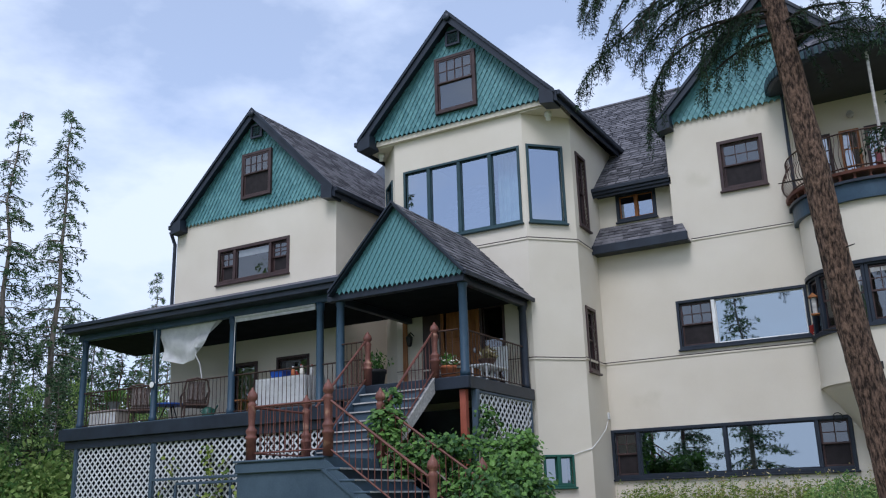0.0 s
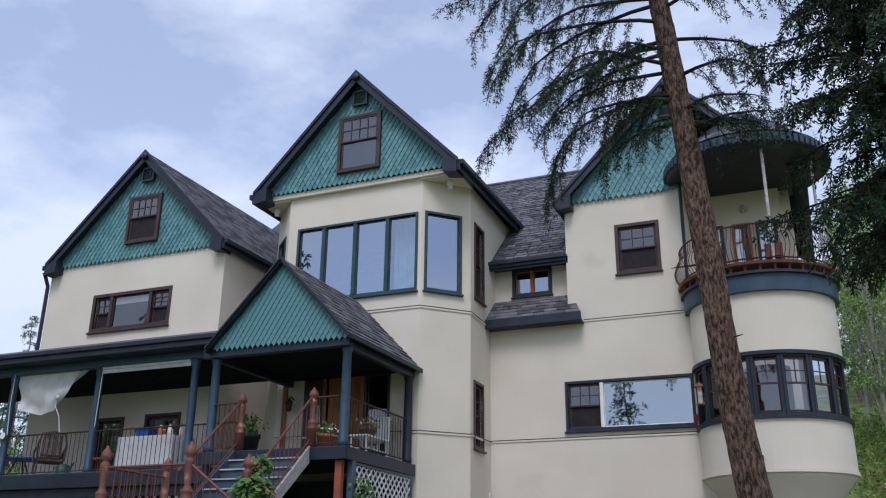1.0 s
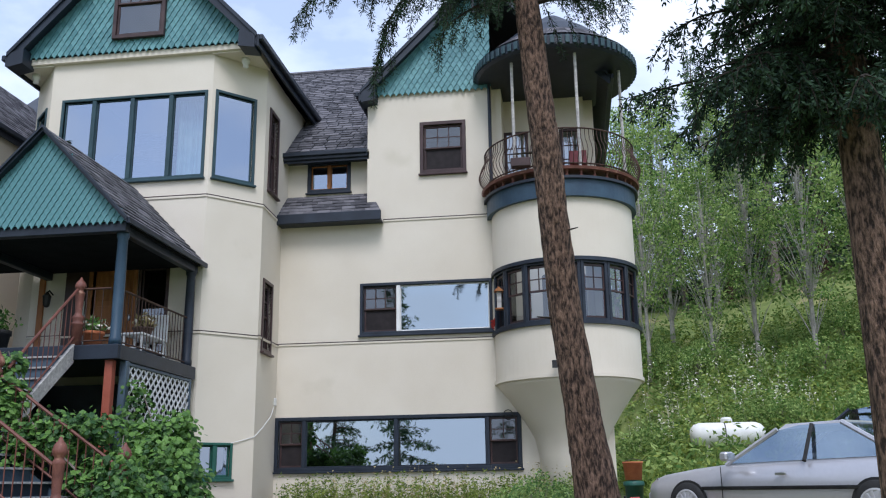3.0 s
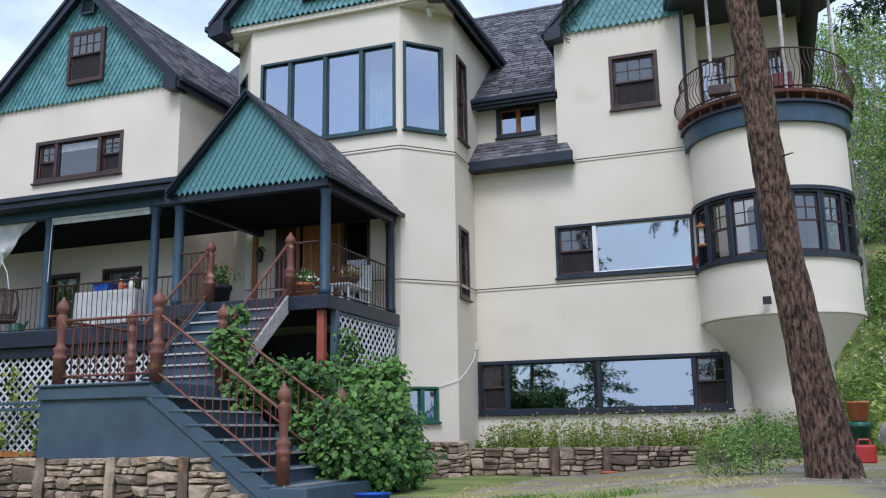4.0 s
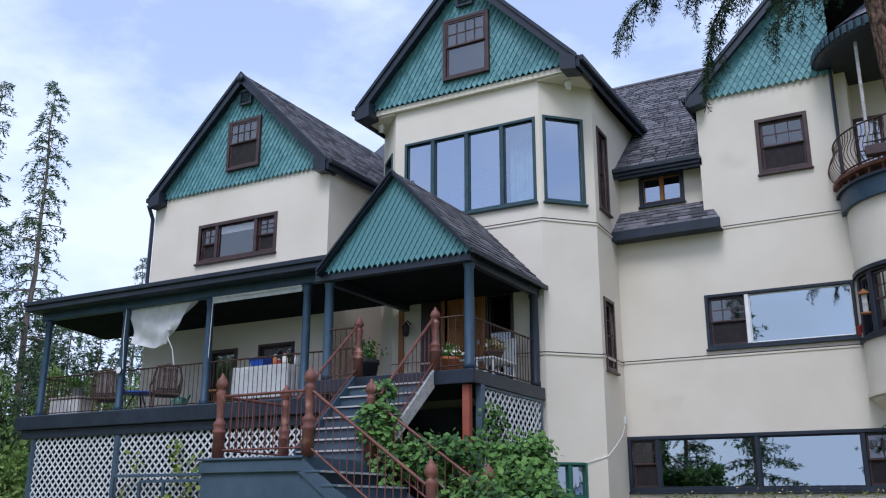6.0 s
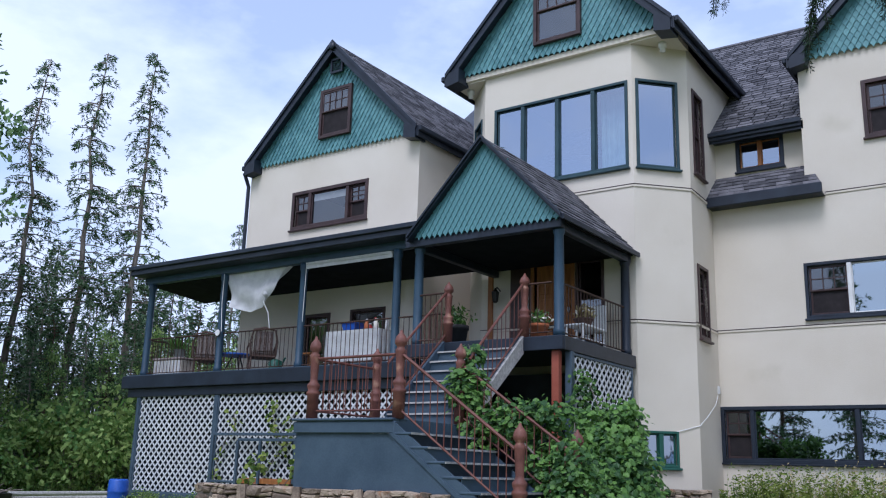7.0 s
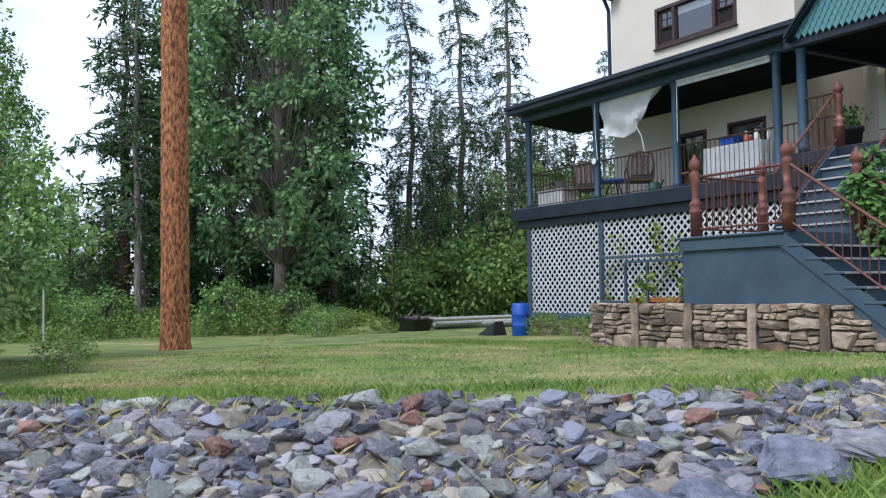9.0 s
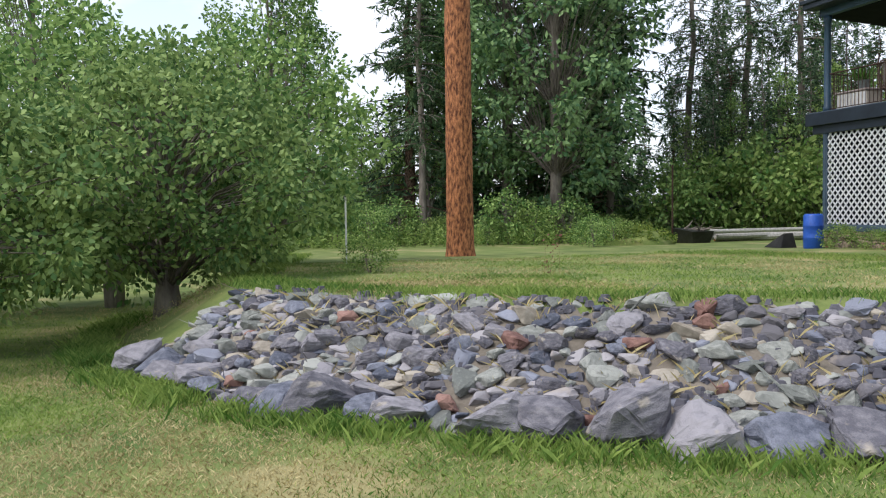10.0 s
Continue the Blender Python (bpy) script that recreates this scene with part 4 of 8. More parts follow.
stone_wall("garden_wall", "long low fieldstone garden wall under the basement window", mP5, lP5, -.25, .47, .3, 7, posts=(1.6, 2.55, 4.9))
tagged(sheet("ground", [float(a) for a in np.arange(-1.25, 5.4, .4)], [-3.3, -2.9, -2.5, -2.1, -1.88], EARTH, .0), "bare earth bed behind the garden wall", "earth", kind="structure")
for v in bpy.data.objects["ground.001"].data.vertices:
    v.co.z = .36

# ---------------------------------------------------------------- veranda
DECK, BEAM, PY = 2.82, 5.12, -6.12
POSTS = (-14.1, -11.47, -8.95, -6.38)
veranda = thing("veranda", "long covered veranda with blue posts and a rusty iron railing", "veranda")
rng = random.Random(11)
for i in range(15):
    y0 = -6.42 + i * .143
    part("deck_board", Shape().box(-14.4, -5.45, y0, y0 + .136, DECK - .04, DECK, .004), BLUE, veranda)
part("fascia", Shape().box(-14.46, -5.0, -6.47, -6.42, 2.50, 2.80, .01), NAVY, veranda, "dark navy deck fascia board")
part("fascia", Shape().box(-14.46, -14.42, -6.42, -4.3, 2.50, 2.80, .01), NAVY, veranda)
part("joist_beam", Shape().box(-14.3, -5.0, -6.38, -6.22, 2.30, 2.50, .01), NAVY, veranda)
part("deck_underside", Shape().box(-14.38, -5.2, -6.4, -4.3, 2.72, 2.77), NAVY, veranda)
for x in POSTS:
    part("post", Shape().lathe(x, PY, DECK, [(.10, 0), (.10, .12), (.082, .15), (.085, 1.2), (.078, 2.1), (.10, 2.16), (.10, 2.3)], 12), STEEL_BLUE, veranda, "", True)
part("beam", Shape().box(-14.3, -5.3, -6.2, -6.04, BEAM - .02, BEAM + .31, .015), STEEL_BLUE, veranda)
part("soffit", Shape().box(-14.4, -5.3, -6.52, -6.2, 5.27, 5.30), NAVY, veranda)
part("end_boarding", Shape().prism([(-14.3, -6.2, 5.1), (-14.3, -4.29, 5.1), (-14.3, -4.29, 6.1), (-14.3, -6.2, 5.4)], (.04, 0, 0)), NAVY, veranda)
# dips towards the wall, so its near-black colour reads as a band of shade
part("ceiling_panel", Shape().hexa([(-14.3, -6.0, 5.10), (-5.3, -6.0, 5.10), (-5.3, -4.285, 4.95), (-14.3, -4.285, 4.95), (-14.3, -6.0, 5.12), (-5.3, -6.0, 5.12), (-5.3, -4.285, 4.97), (-14.3, -4.285, 4.97)]), CEILING_SHADE, veranda, "navy porch ceiling, coloured near black for its shade")
part("roof", Shape().hexa([(-14.4, -6.52, 5.36), (-5.3, -6.52, 5.36), (-5.3, -4.28, 6.16), (-14.4, -4.28, 6.16), (-14.4, -6.52, 5.48), (-5.3, -6.52, 5.48), (-5.3, -4.28, 6.28), (-14.4, -4.28, 6.28)]), ROOF, veranda)
part("roof_fascia", Shape().box(-14.46, -5.35, -6.56, -6.50, 5.28, 5.45, .01).box(-14.5, -5.35, -6.62, -6.56, 5.40, 5.50, .012), NAVY, veranda)
part("roof_fascia", Shape().prism([(-14.44, -6.5, 5.28), (-14.44, -4.3, 6.08), (-14.44, -4.3, 6.26), (-14.44, -6.5, 5.46)], (.04, 0, 0)), NAVY, veranda)


def railing(par, a, b, h, gap=.115, r=.008, mat=None, rail_r=.018, low=.07, skip=()):
    """Iron railing from a to b (points on the floor line): two rails and round balusters."""
    a, b = Vector(a), Vector(b)
    up = Vector((0, 0, 1))
    part("rail", Shape().tube([a + up * h, b + up * h], rail_r, 6), mat or IRON, par)
    part("rail", Shape().tube([a + up * low, b + up * low], rail_r * .7, 6), mat or IRON, par)
    n = int(math.hypot((b - a).x, (b - a).y) / gap)
    me = Shape().tube([(0, 0, low), (0, 0, h)], r, 5).mesh("baluster", mat or IRON)
    for i in range(1, n):
        ob = new("baluster", me)
        ob.parent = par
        ob.location = a.lerp(b, i / n)


for x0, x1 in zip(POSTS, POSTS[1:]):
    railing(veranda, (x0 + .09, PY, DECK), (x1 - .09, PY, DECK), .90, .118)
railing(veranda, (-14.1, -6.05, DECK), (-14.1, -4.35, DECK), .90, .118)
railing(veranda, (-6.3, PY, DECK), (-5.25, PY, DECK), .90, .118)


def lattice(par, m, length, z0, z1, gap=.185, width=.04, label=""):
    """Diagonal lattice: two layers of slats, each a piece, held in a thin frame."""
    panel = part("lattice_panel", rim_frame(m, -.02, length + .02, z0 - .05, z1 + .03, .05, -.02, .03), BLUE, par, label)
    h = z1 - z0
    for layer, sgn in ((0, 1), (.012, -1)):
        n = int((length + h) / gap) + 1
        for i in range(n):
            c = i * gap - (h if sgn > 0 else 0)
            t0, t1 = 0.0, h
            lo, hi = (c, c + h) if sgn > 0 else (c, c - h)
            # clip the slat to the panel
            ta = max(0, -c) if sgn > 0 else max(0, c - length)
            tb = min(h, length - c) if sgn > 0 else min(h, c)
            if tb - ta < .04:
                continue
            xa, xb = c + sgn * ta, c + sgn * tb
            s = Shape(m)
            w = width * .7
            s.hexa([(xa - w, layer, z0 + ta), (xa + w, layer, z0 + ta), (xa + w, layer + .01, z0 + ta), (xa - w, layer + .01, z0 + ta),
                    (xb - w, layer, z0 + tb), (xb + w, layer, z0 + tb), (xb + w, layer + .01, z0 + tb), (xb - w, layer + .01, z0 + tb)])
            part("slat", s, LATTICE, panel)
    return panel


m1, l1 = face(-13.85, -6.32, -11.22, -6.32)
lattice(veranda, m1, l1, .16, 2.34, label="white diagonal lattice panel")
m2, l2 = face(-11.10, -6.32, -5.3, -6.32)
lattice(veranda, m2, l2, .16, 2.34, label="white diagonal lattice panel")
part("lattice_post", Shape().box(-11.22, -11.10, -6.36, -6.26, .1, 2.35, .01), BLUE, veranda)
part("lattice_post", Shape().box(-13.95, -13.85, -6.36, -6.26, .1, 2.35, .01), BLUE, veranda)
part("base_board", Shape().box(-13.95, -6.9, -6.4, -6.34, .0, .14, .01), BLUE, veranda)
mW, lW = face(-13.92, -4.35, -13.92, -6.25)
lattice(veranda, mW, lW, .16, 2.34, label="white diagonal lattice panel")
# added navy sheets: they give the lattice openings their underfloor shade
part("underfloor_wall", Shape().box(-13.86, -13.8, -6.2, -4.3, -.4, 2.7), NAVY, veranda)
part("underfloor_wall", Shape().box(-13.9, -5.0, -5.2, -5.1, -.4, 2.7), NAVY, veranda, "dark sheet standing in for the shade behind the lattice")
# blue frame standing in the planter
frame_thing = thing("trellis_frame", "blue painted timber trellis frame standing before the lattice", "trellis")
for x0, x1, z0, z1, y in ((-10.95, -6.95, 1.40, 1.46, -6.52), (-10.06, -6.95, 1.28, 1.34, -6.62), (-10.95, -6.95, .42, .47, -6.52)):
    part("rail", Shape().box(x0, x1, y - .025, y + .025, z0, z1, .008), BLUE, frame_thing)
for x, y, z in ((-10.95, -6.52, 1.40), (-10.06, -6.62, 1.28), (-9.39, -6.62, 1.28), (-8.4, -6.62, 1.28)):
    part("upright", Shape().box(x - .03, x + .03, y - .03, y + .03, -.4, z, .008), BLUE, frame_thing)
part("planter_board", Shape().box(-9.9, -8.5, -6.60, -6.55, .42, .54, .01), ORANGE_WOOD, frame_thing, "orange planter board")
tagged(part("ground", Shape().box(-6.8, -4.9, -10.2, -6.4, -.3, .42), EARTH, None), "raised earth bed inside the stone planter", "earth", kind="structure")

# ---------------------------------------------------------------- entry porch
EZ, EY, EX0, EX1 = 3.0, -7.05, -5.35, -2.18
entry = thing("entry_porch", "gabled entry porch with teal shingles over blue posts", "porch")
for i in range(21):
    y0 = EY - .05 + i * .14
    part("deck_board", Shape().box(EX0, EX1, y0, min(y0 + .134, -4.16), EZ - .04, EZ, .004), BLUE, entry)
part("fascia", Shape().box(EX0, EX1 + .04, EY - .10, EY - .05, EZ - .24, EZ - .01, .01), NAVY, entry)
part("fascia", Shape().box(EX1, EX1 + .05, EY - .05, -4.2, EZ - .24, EZ - .01, .01), NAVY, entry)
part("deck_underside", Shape().box(EX0, EX1 - .02, EY, -4.2, EZ - .12, EZ - .06), NAVY, entry)
for x, y in ((EX1 - .1, EY + .05), (-5.18, EY + .05), (EX1 - .1, -4.3)):
    part("post", Shape().lathe(x, y, EZ, [(.10, 0), (.10, .1), (.085, .13), (.088, 1.0), (.08, 1.7), (.10, 1.75), (.10, 1.9)], 12), STEEL_BLUE if y < -5 else NAVY, entry, "", True)
part("support_post", Shape().box(EX1 - .21, EX1 - .08, EY - .02, EY + .11, -.1, EZ - .24, .012), surface("red_brown_post_paint", (.24, .055, .03), (.36, .10, .06), 3, .55, .3, 40), entry, "brick-red timber support post")
part("support_post", Shape().box(-5.25, -5.12, EY, EY + .13, -.1, EZ - .24, .012), NAVY, entry)
ROOF_L, ROOF_R, ROOF_C, RZ, RP = -5.24, -2.06, -3.66, 4.96, 6.63
gable_roof(ROOF_L, ROOF_R, ROOF_C, RZ, RP, -7.30, -4.16, 50, .06, entry, fascia=.07, trim=.025)
diamonds(-5.17, -2.13, -3.66, 4.96, 6.56, -7.20, .118, .10, entry, True, label="teal painted diamond shingles, pointed along the lower edge")
part("beam", Shape().box(-5.4, -2.15, -7.17, -7.03, 4.80, 4.96, .012), NAVY, entry)
part("beam", Shape().box(-2.33, -2.19, -7.0, -4.2, 4.78, 4.92, .012), NAVY, entry)
part("beam", Shape().box(-5.3, -5.16, -7.0, -4.2, 4.78, 4.92, .012), NAVY, entry)
# same near-black colour, for the shade under the entry roof
part("ceiling_panel", Shape().box(-5.4, -2.15, -7.0, -4.2, 4.92, 4.95), CEILING_SHADE, entry, "navy entry ceiling, coloured near black for its shade")
railing(entry, (EX1 - .1, EY + .15, EZ), (EX1 - .1, -4.4, EZ), .90, .115)
railing(entry, (-2.92, EY, EZ), (EX1 - .2, EY, EZ), .90, .115)
railing(entry, (-5.1, EY, EZ), (-4.5, EY, EZ), .90, .115)
mV, lV = face(EX1 + .02, -6.75, EX1 + .02, -4.35)
lattice(entry, mV, lV, .9, 2.72, label="white lattice skirt under the entry deck")
part("lattice_post", Shape().box(EX1 - .06, EX1 + .06, -6.88, -6.76, -.1, 2.76, .01), BLUE, entry)
# added navy sheet for the darkness below the entry deck
part("underfloor_wall", Shape().box(-5.2, -2.3, -4.4, -4.3, -.2, 2.7), NAVY, entry, "dark sheet standing in for the shade under the deck")

# front door, side light and porch lamp
mF = mB
door = part("front_door", Shape(mF).box(1.30, 2.10, .05, .10, 3.02, 4.94, .01), ORANGE_WOOD, house, "orange stained front door")
for u in (1.37, 1.73):
    for z in (3.15, 3.75, 4.35):
        part("door_panel", Shape(mF).box(u, u + .3, .035, .05, z, z + .5, .015), ORANGE_WOOD, door)
part("door_handle", Shape(mF).lathe(2.05, .02, 4.0, [(.012, -.06), (.03, -.03), (.03, .03), (.012, .06)], 10), CHROME, door, "metal door handle")
part("door_frame", Shape(mF).box(1.20, 1.28, -.03, .2, 3.0, 5.02, .01).box(2.12, 2.20, -.03, .2, 3.0, 5.02, .01).box(1.28, 2.12, -.03, .2, 4.94, 5.02, .01), ORANGE_WOOD, house)
window(mB, SL, [(1, "fixed", DARK_GLASS, None)], BROWN, .06, "dark window beside the front door")
# thin dark panels over the cream wall darken it like the porch's shade
for q in ((.72, 1.20, 3.0, 5.02), (.72, 2.8, 5.02, 5.2)):
    part("porch_boarding", Shape(mF).box(q[0], q[1], -.02, -.004, q[2], q[3]), BROWN, house, "dark brown panel standing in for shade by the front door")
part("corner_board", Shape(mF).box(.18, .30, -.05, 0, 3.02, 5.0, .01), ORANGE_WOOD, house, "orange stained upright board on the porch wall")
lamp = thing("wall_lamp", "black lantern on the cream wall beside the entrance", "lamp")
part("bracket", Shape().tube([(-5.15, -4.16, 4.50), (-5.15, -4.30, 4.56), (-5.15, -4.36, 4.50)], .015, 6), LAMP_METAL, lamp)
part("lantern", Shape().lathe(-5.15, -4.36, 4.22, [(.03, 0), (.06, .03), (.085, .22), (.03, .28), (.015, .31)], 8), LAMP_METAL, lamp)

# ---------------------------------------------------------------- staircase
stairs = thing("staircase", "blue painted outdoor staircase with turned red newel posts", "staircase")
LZ = 1.47
X0, X1, YF, YB = -4.72, -3.0, -10.36, -8.66
for i in range(12):
    y0 = YF - .03 + i * .145
    part("landing_board", Shape().box(X0 - .04, X1, y0, y0 + .138, LZ - .04, LZ, .004), BLUE, stairs)
part("stringer_trim", Shape().prism([(X1 - .06, YF - .045, LZ - .20), (X1 + .02, YF - .045, LZ - .20), (X1 + 1.92, YF - .045, -.08), (X1 + 1.80, YF - .045, -.08)], (0, .025, 0)), BLUE, stairs)
part("landing_side", Shape().box(X0 - .1, X1 + .02, YF + .02, YF + .06, .5, LZ - .2), BLUE, stairs, "flat slate-blue boarding")
part("landing_side", Shape().box(X0 - .1, X0 - .06, YF + .06, YB, .4, LZ - .04), BLUE, stairs)
part("landing_trim", Shape().box(X0 - .12, X1 + .02, YF - .03, YF + .02, LZ - .20, LZ - .04, .01), BLUE, stairs)
part("landing_trim", Shape().box(X0 - .14, X1 + .0, YF - .06, YF + .02, LZ - .03, LZ + .005, .01), BLUE, stairs)
n1, run1 = 7, .277
for i in range(n1 + 1):
    z1 = LZ - (i + 1) * LZ / 8
    x0 = X1 + i * run1
    if i < n1:
        part("tread", Shape().box(x0 - .02, x0 + run1 + .03, YF - .03, YB + .03, z1 - .035, z1, .008), BLUE, stairs)
        part("nosing", Shape().box(x0 + run1 + .03, x0 + run1 + .036, YF - .03, YB + .03, z1 - .03, z1 - .004), GREY_WOOD, stairs)
    part("riser", Shape().box(x0 - .015, x0 + .005, YF, YB, z1 if i < n1 else -.05, z1 + LZ / 8 - .035), NAVY if i % 2 else BLUE, stairs)
# stringer with its sloping panel on the lawn side, and the far one
for y in (YF - .02, YB - .02):
    part("stringer", Shape().prism([(X1, y, LZ - .05), (X1, y, .5), (X1 + .55, y, .5), (X1 + 1.45, y, -.1), (X1 + 1.95, y, -.1), (X1 + 1.95, y, .06)], (0, .04, 0)), BLUE, stairs)
part("bottom_step", Shape().box(X1 + 1.80, X1 + 2.30, YF - .06, YB + .04, -.16, LZ / 8 - .03, .012), BLUE, stairs)
# upper flight
n2 = 8
rise2, run2 = (EZ - LZ) / n2, (EY - .05 - YB) / (n2 - 1)
UX0, UX1 = -4.46, -2.92
for i in range(n2):
    y0, z1 = YB + (i - 0) * run2, LZ + (i + 1) * rise2
    if i < n2 - 1:
        part("tread", Shape().box(UX0, UX1, y0 - .03, y0 + run2 + .01, z1 - .035, z1, .008), BLUE, stairs)
        part("nosing", Shape().box(UX0, UX1, y0 - .036, y0 - .03, z1 - .03, z1 - .004), GREY_WOOD, stairs)
    part("riser", Shape().box(UX0, UX1, y0, y0 + .02, z1 - rise2, z1 - .035), BLUE, stairs)
for x in (UX0 - .05, UX1):
    part("stringer", Shape().prism([(x, YB - .02, LZ - .02), (x, YB - .02, LZ + .2), (x, EY - .08, EZ + .02), (x, EY - .08, EZ - .28)], (.05, 0, 0)), BLUE if x < -4 else GREY_WOOD, stairs)
part("landing_post", Shape().box(X1 - .12, X1 - .02, YB - .12, YB - .02, -.1, LZ - .04, .01), RED_WOOD, stairs)

NEWEL = [(.085, 0), (.085, .34), (.10, .36), (.10, .39), (.075, .42), (.095, .47), (.095, .50), (.06, .54), (.052, .58), (.062, .75), (.07, .90), (.078, .93), (.055, .96), (.055, .985), (.085, 1.02), (.088, 1.06), (.07, 1.12), (.03, 1.17), (.012, 1.215)]


def newel(x, y, z, k=1.0, label=""):
    part("newel_post", Shape().lathe(x, y, z, [(r, h * k) for r, h in NEWEL], 16), RED_WOOD, stairs, label, True)


N = {"left": (-4.62, -10.25, LZ), "mid": (-3.03, -10.25, LZ), "foot": (-1.08, -10.32, LZ / 8), "back_left": (-4.62, -8.8, LZ), "back_right": (-3.03, -8.76, LZ), "foot_far": (-1.08, -8.76, LZ / 8),
     "top_left": (-4.46, -7.06, EZ), "top_right": (-2.90, -7.06, EZ)}
for k, p in N.items():
    newel(*p, .9 if k.startswith("top") else 1.0)


def sloped_rail(a, b, h=.88, gap=.12, low=.12):
    railing(stairs, a, b, h, gap, .008, RED_IRON, .022, low)


RED_IRON = surface("rust_red_railing", (.09, .028, .02), (.19, .07, .05), 7, .6, .4, 60)
sloped_rail((-4.54, -10.25, LZ), (-3.11, -10.25, LZ))
sloped_rail((-4.62, -10.17, LZ), (-4.62, -8.88, LZ))
sloped_rail((-2.96, -10.27, LZ - .02), (-1.15, -10.32, LZ / 8 + .02))
sloped_rail((-2.96, -8.76, LZ - .02), (-1.15, -8.76, LZ / 8 + .02))
sloped_rail((-4.46, -8.72, LZ + .1), (-4.46, -7.14, EZ))
sloped_rail((-2.92, -8.68, LZ + .1), (-2.90, -7.14, EZ))


# ---------------------------------------------------------------- things on the veranda
def wicker_chair(at):
    c = thing("patio_chair", "brown woven patio armchair with a grey cushion", "chair", "patio chairs", at=at)
    for x in (-.27, .27):
        for y in (-.25, .25):
            part("leg", Shape().tube([(x, y, 0), (x * .96, y * .96, .38)], .02, 6), WICKER, c)
        part("armrest", Shape().tube([(x * 1.1, -.28, .38), (x * 1.14, -.26, .6), (x * 1.12, .05, .64), (x * 1.05, .28, .66)], .025, 6), WICKER, c)
    part("seat", Shape().box(-.29, .29, -.28, .28, .34, .40, .02), WICKER, c)
    part("cushion", Shape().box(-.26, .26, -.26, .24, .40, .49, .04), CUSHION, c)
    b = Shape()
    frame_pts = [(-.28, .27, .38), (-.30, .33, .7), (-.24, .38, .95), (0, .40, 1.0), (.24, .38, .95), (.30, .33, .7), (.28, .27, .38)]
    b.tube(frame_pts, .025, 6)
    part("back_frame", b, WICKER, c)
    for k in range(7):
        x = -.21 + k * .07
        part("back_strand", Shape().tube([(x, .28, .40), (x * .8 + .05 * (-1) ** k, .35, .7), (x * .9, .385, .96)], .009, 5), WICKER, c)
    part("back_cushion", Shape().hexa([(-.22, .20, .49), (.22, .20, .49), (.22, .27, .49), (-.22, .27, .49), (-.2, .28, .92), (.2, .28, .92), (.2, .35, .92), (-.2, .35, .92)]), CUSHION, c)
    return c


chair = wicker_chair(pose(-10.62, -5.6, DECK, 0, 0, -128))
copy_thing(chair, pose(-12.4, -5.62, DECK, 0, 0, -145))
tbl = thing("side_table", "low dark blue round table between the patio chairs", "table")
part("tabletop", Shape().lathe(-11.5, -5.55, DECK, [(.38, .44), (.42, .45), (.42, .48), (.38, .49)], 24), BARREL_BLUE, tbl)
for a in (0, 2.1, 4.2):
    part("leg", Shape().tube([(-11.5 + .3 * math.cos(a), -5.55 + .3 * math.sin(a), DECK), (-11.5 + .1 * math.cos(a), -5.55 + .1 * math.sin(a), DECK + .44)], .018, 6), LAMP_METAL, tbl)
bench = thing("storage_bench", "cream slatted storage bench behind the railing", "bench")
part("body", Shape().box(-14.0, -12.98, -5.95, -5.5, DECK, DECK + .40, .02), surface("cream_slats", (.46, .40, .33), (.62, .55, .46), 5, .6, .2, 60), bench)
for k in range(9):
    part("slat", Shape().box(-13.98 + k * .113, -13.90 + k * .113, -5.965, -5.95, DECK + .03, DECK + .38, .006), CLOTH, bench)
part("lid", Shape().box(-14.03, -12.95, -5.98, -5.47, DECK + .40, DECK + .45, .015), CUSHION, bench)
planter = thing("planter", "grey plant pot with trailing greenery on the bench", "planter")
part("pot", Shape().lathe(-13.35, -5.72, DECK + .45, [(.10, 0), (.14, .2), (.15, .22)], 14), surface("grey_pot", (.12, .14, .14), (.22, .24, .24), 4, .6, .2, 40), planter)
g = Shape()
prng = random.Random(3)
for _ in range(120):
    a, h = prng.uniform(0, 6.28), prng.uniform(0, .4)
    p0 = Vector((-13.35 + .1 * math.cos(a), -5.72 + .1 * math.sin(a), DECK + .66))
    k = len(g.v)
    e = p0 + Vector((math.cos(a) * .22, math.sin(a) * .22, h))
    g.v += [tuple(p0), tuple(p0.lerp(e, .6) + Vector((.02, 0, .03))), tuple(e), tuple(p0.lerp(e, .6) - Vector((.02, 0, -.03)))]
    g.f += [(k, k + 1, k + 2, k + 3)]
part("leaves", g, LEAF_VINE, planter)

table = thing("table", "folding table on the veranda", "table")
part("tabletop", Shape().box(-8.35, -7.0, -5.9, -5.2, DECK + .72, DECK + .76, .01), WHITE, table)
for x in (-8.28, -7.07):
    for y in (-5.84, -5.26):
        part("leg", Shape().box(x - .02, x + .02, y - .02, y + .02, DECK, DECK + .72), IRON, table)
cloth = thing("tablecloth", "white tablecloth hanging in folds to the deck", "tablecloth")
s = Shape()
cols = 60
loop = []
for k in range(cols):
    f = k / cols * 4
    side, t = int(f), f - int(f)
    corner = [(-8.38, -5.93), (-6.97, -5.93), (-6.97, -5.17), (-8.38, -5.17)]
    a, b = corner[side], corner[(side + 1) % 4]
    loop.append((a[0] + (b[0] - a[0]) * t, a[1] + (b[1] - a[1]) * t))
for row, (z, fl) in enumerate(((DECK + .775, 0), (DECK + .76, .008), (DECK + .45, .03), (DECK + .12, .05))):
    for k, (x, y) in enumerate(loop):
        w = 1 + fl * math.sin(k * 2.1) + fl * .6
        s.v.append((-7.675 + (x + 7.675) * w, -5.55 + (y + 5.55) * w, z))
s.f.append(tuple(range(cols)))
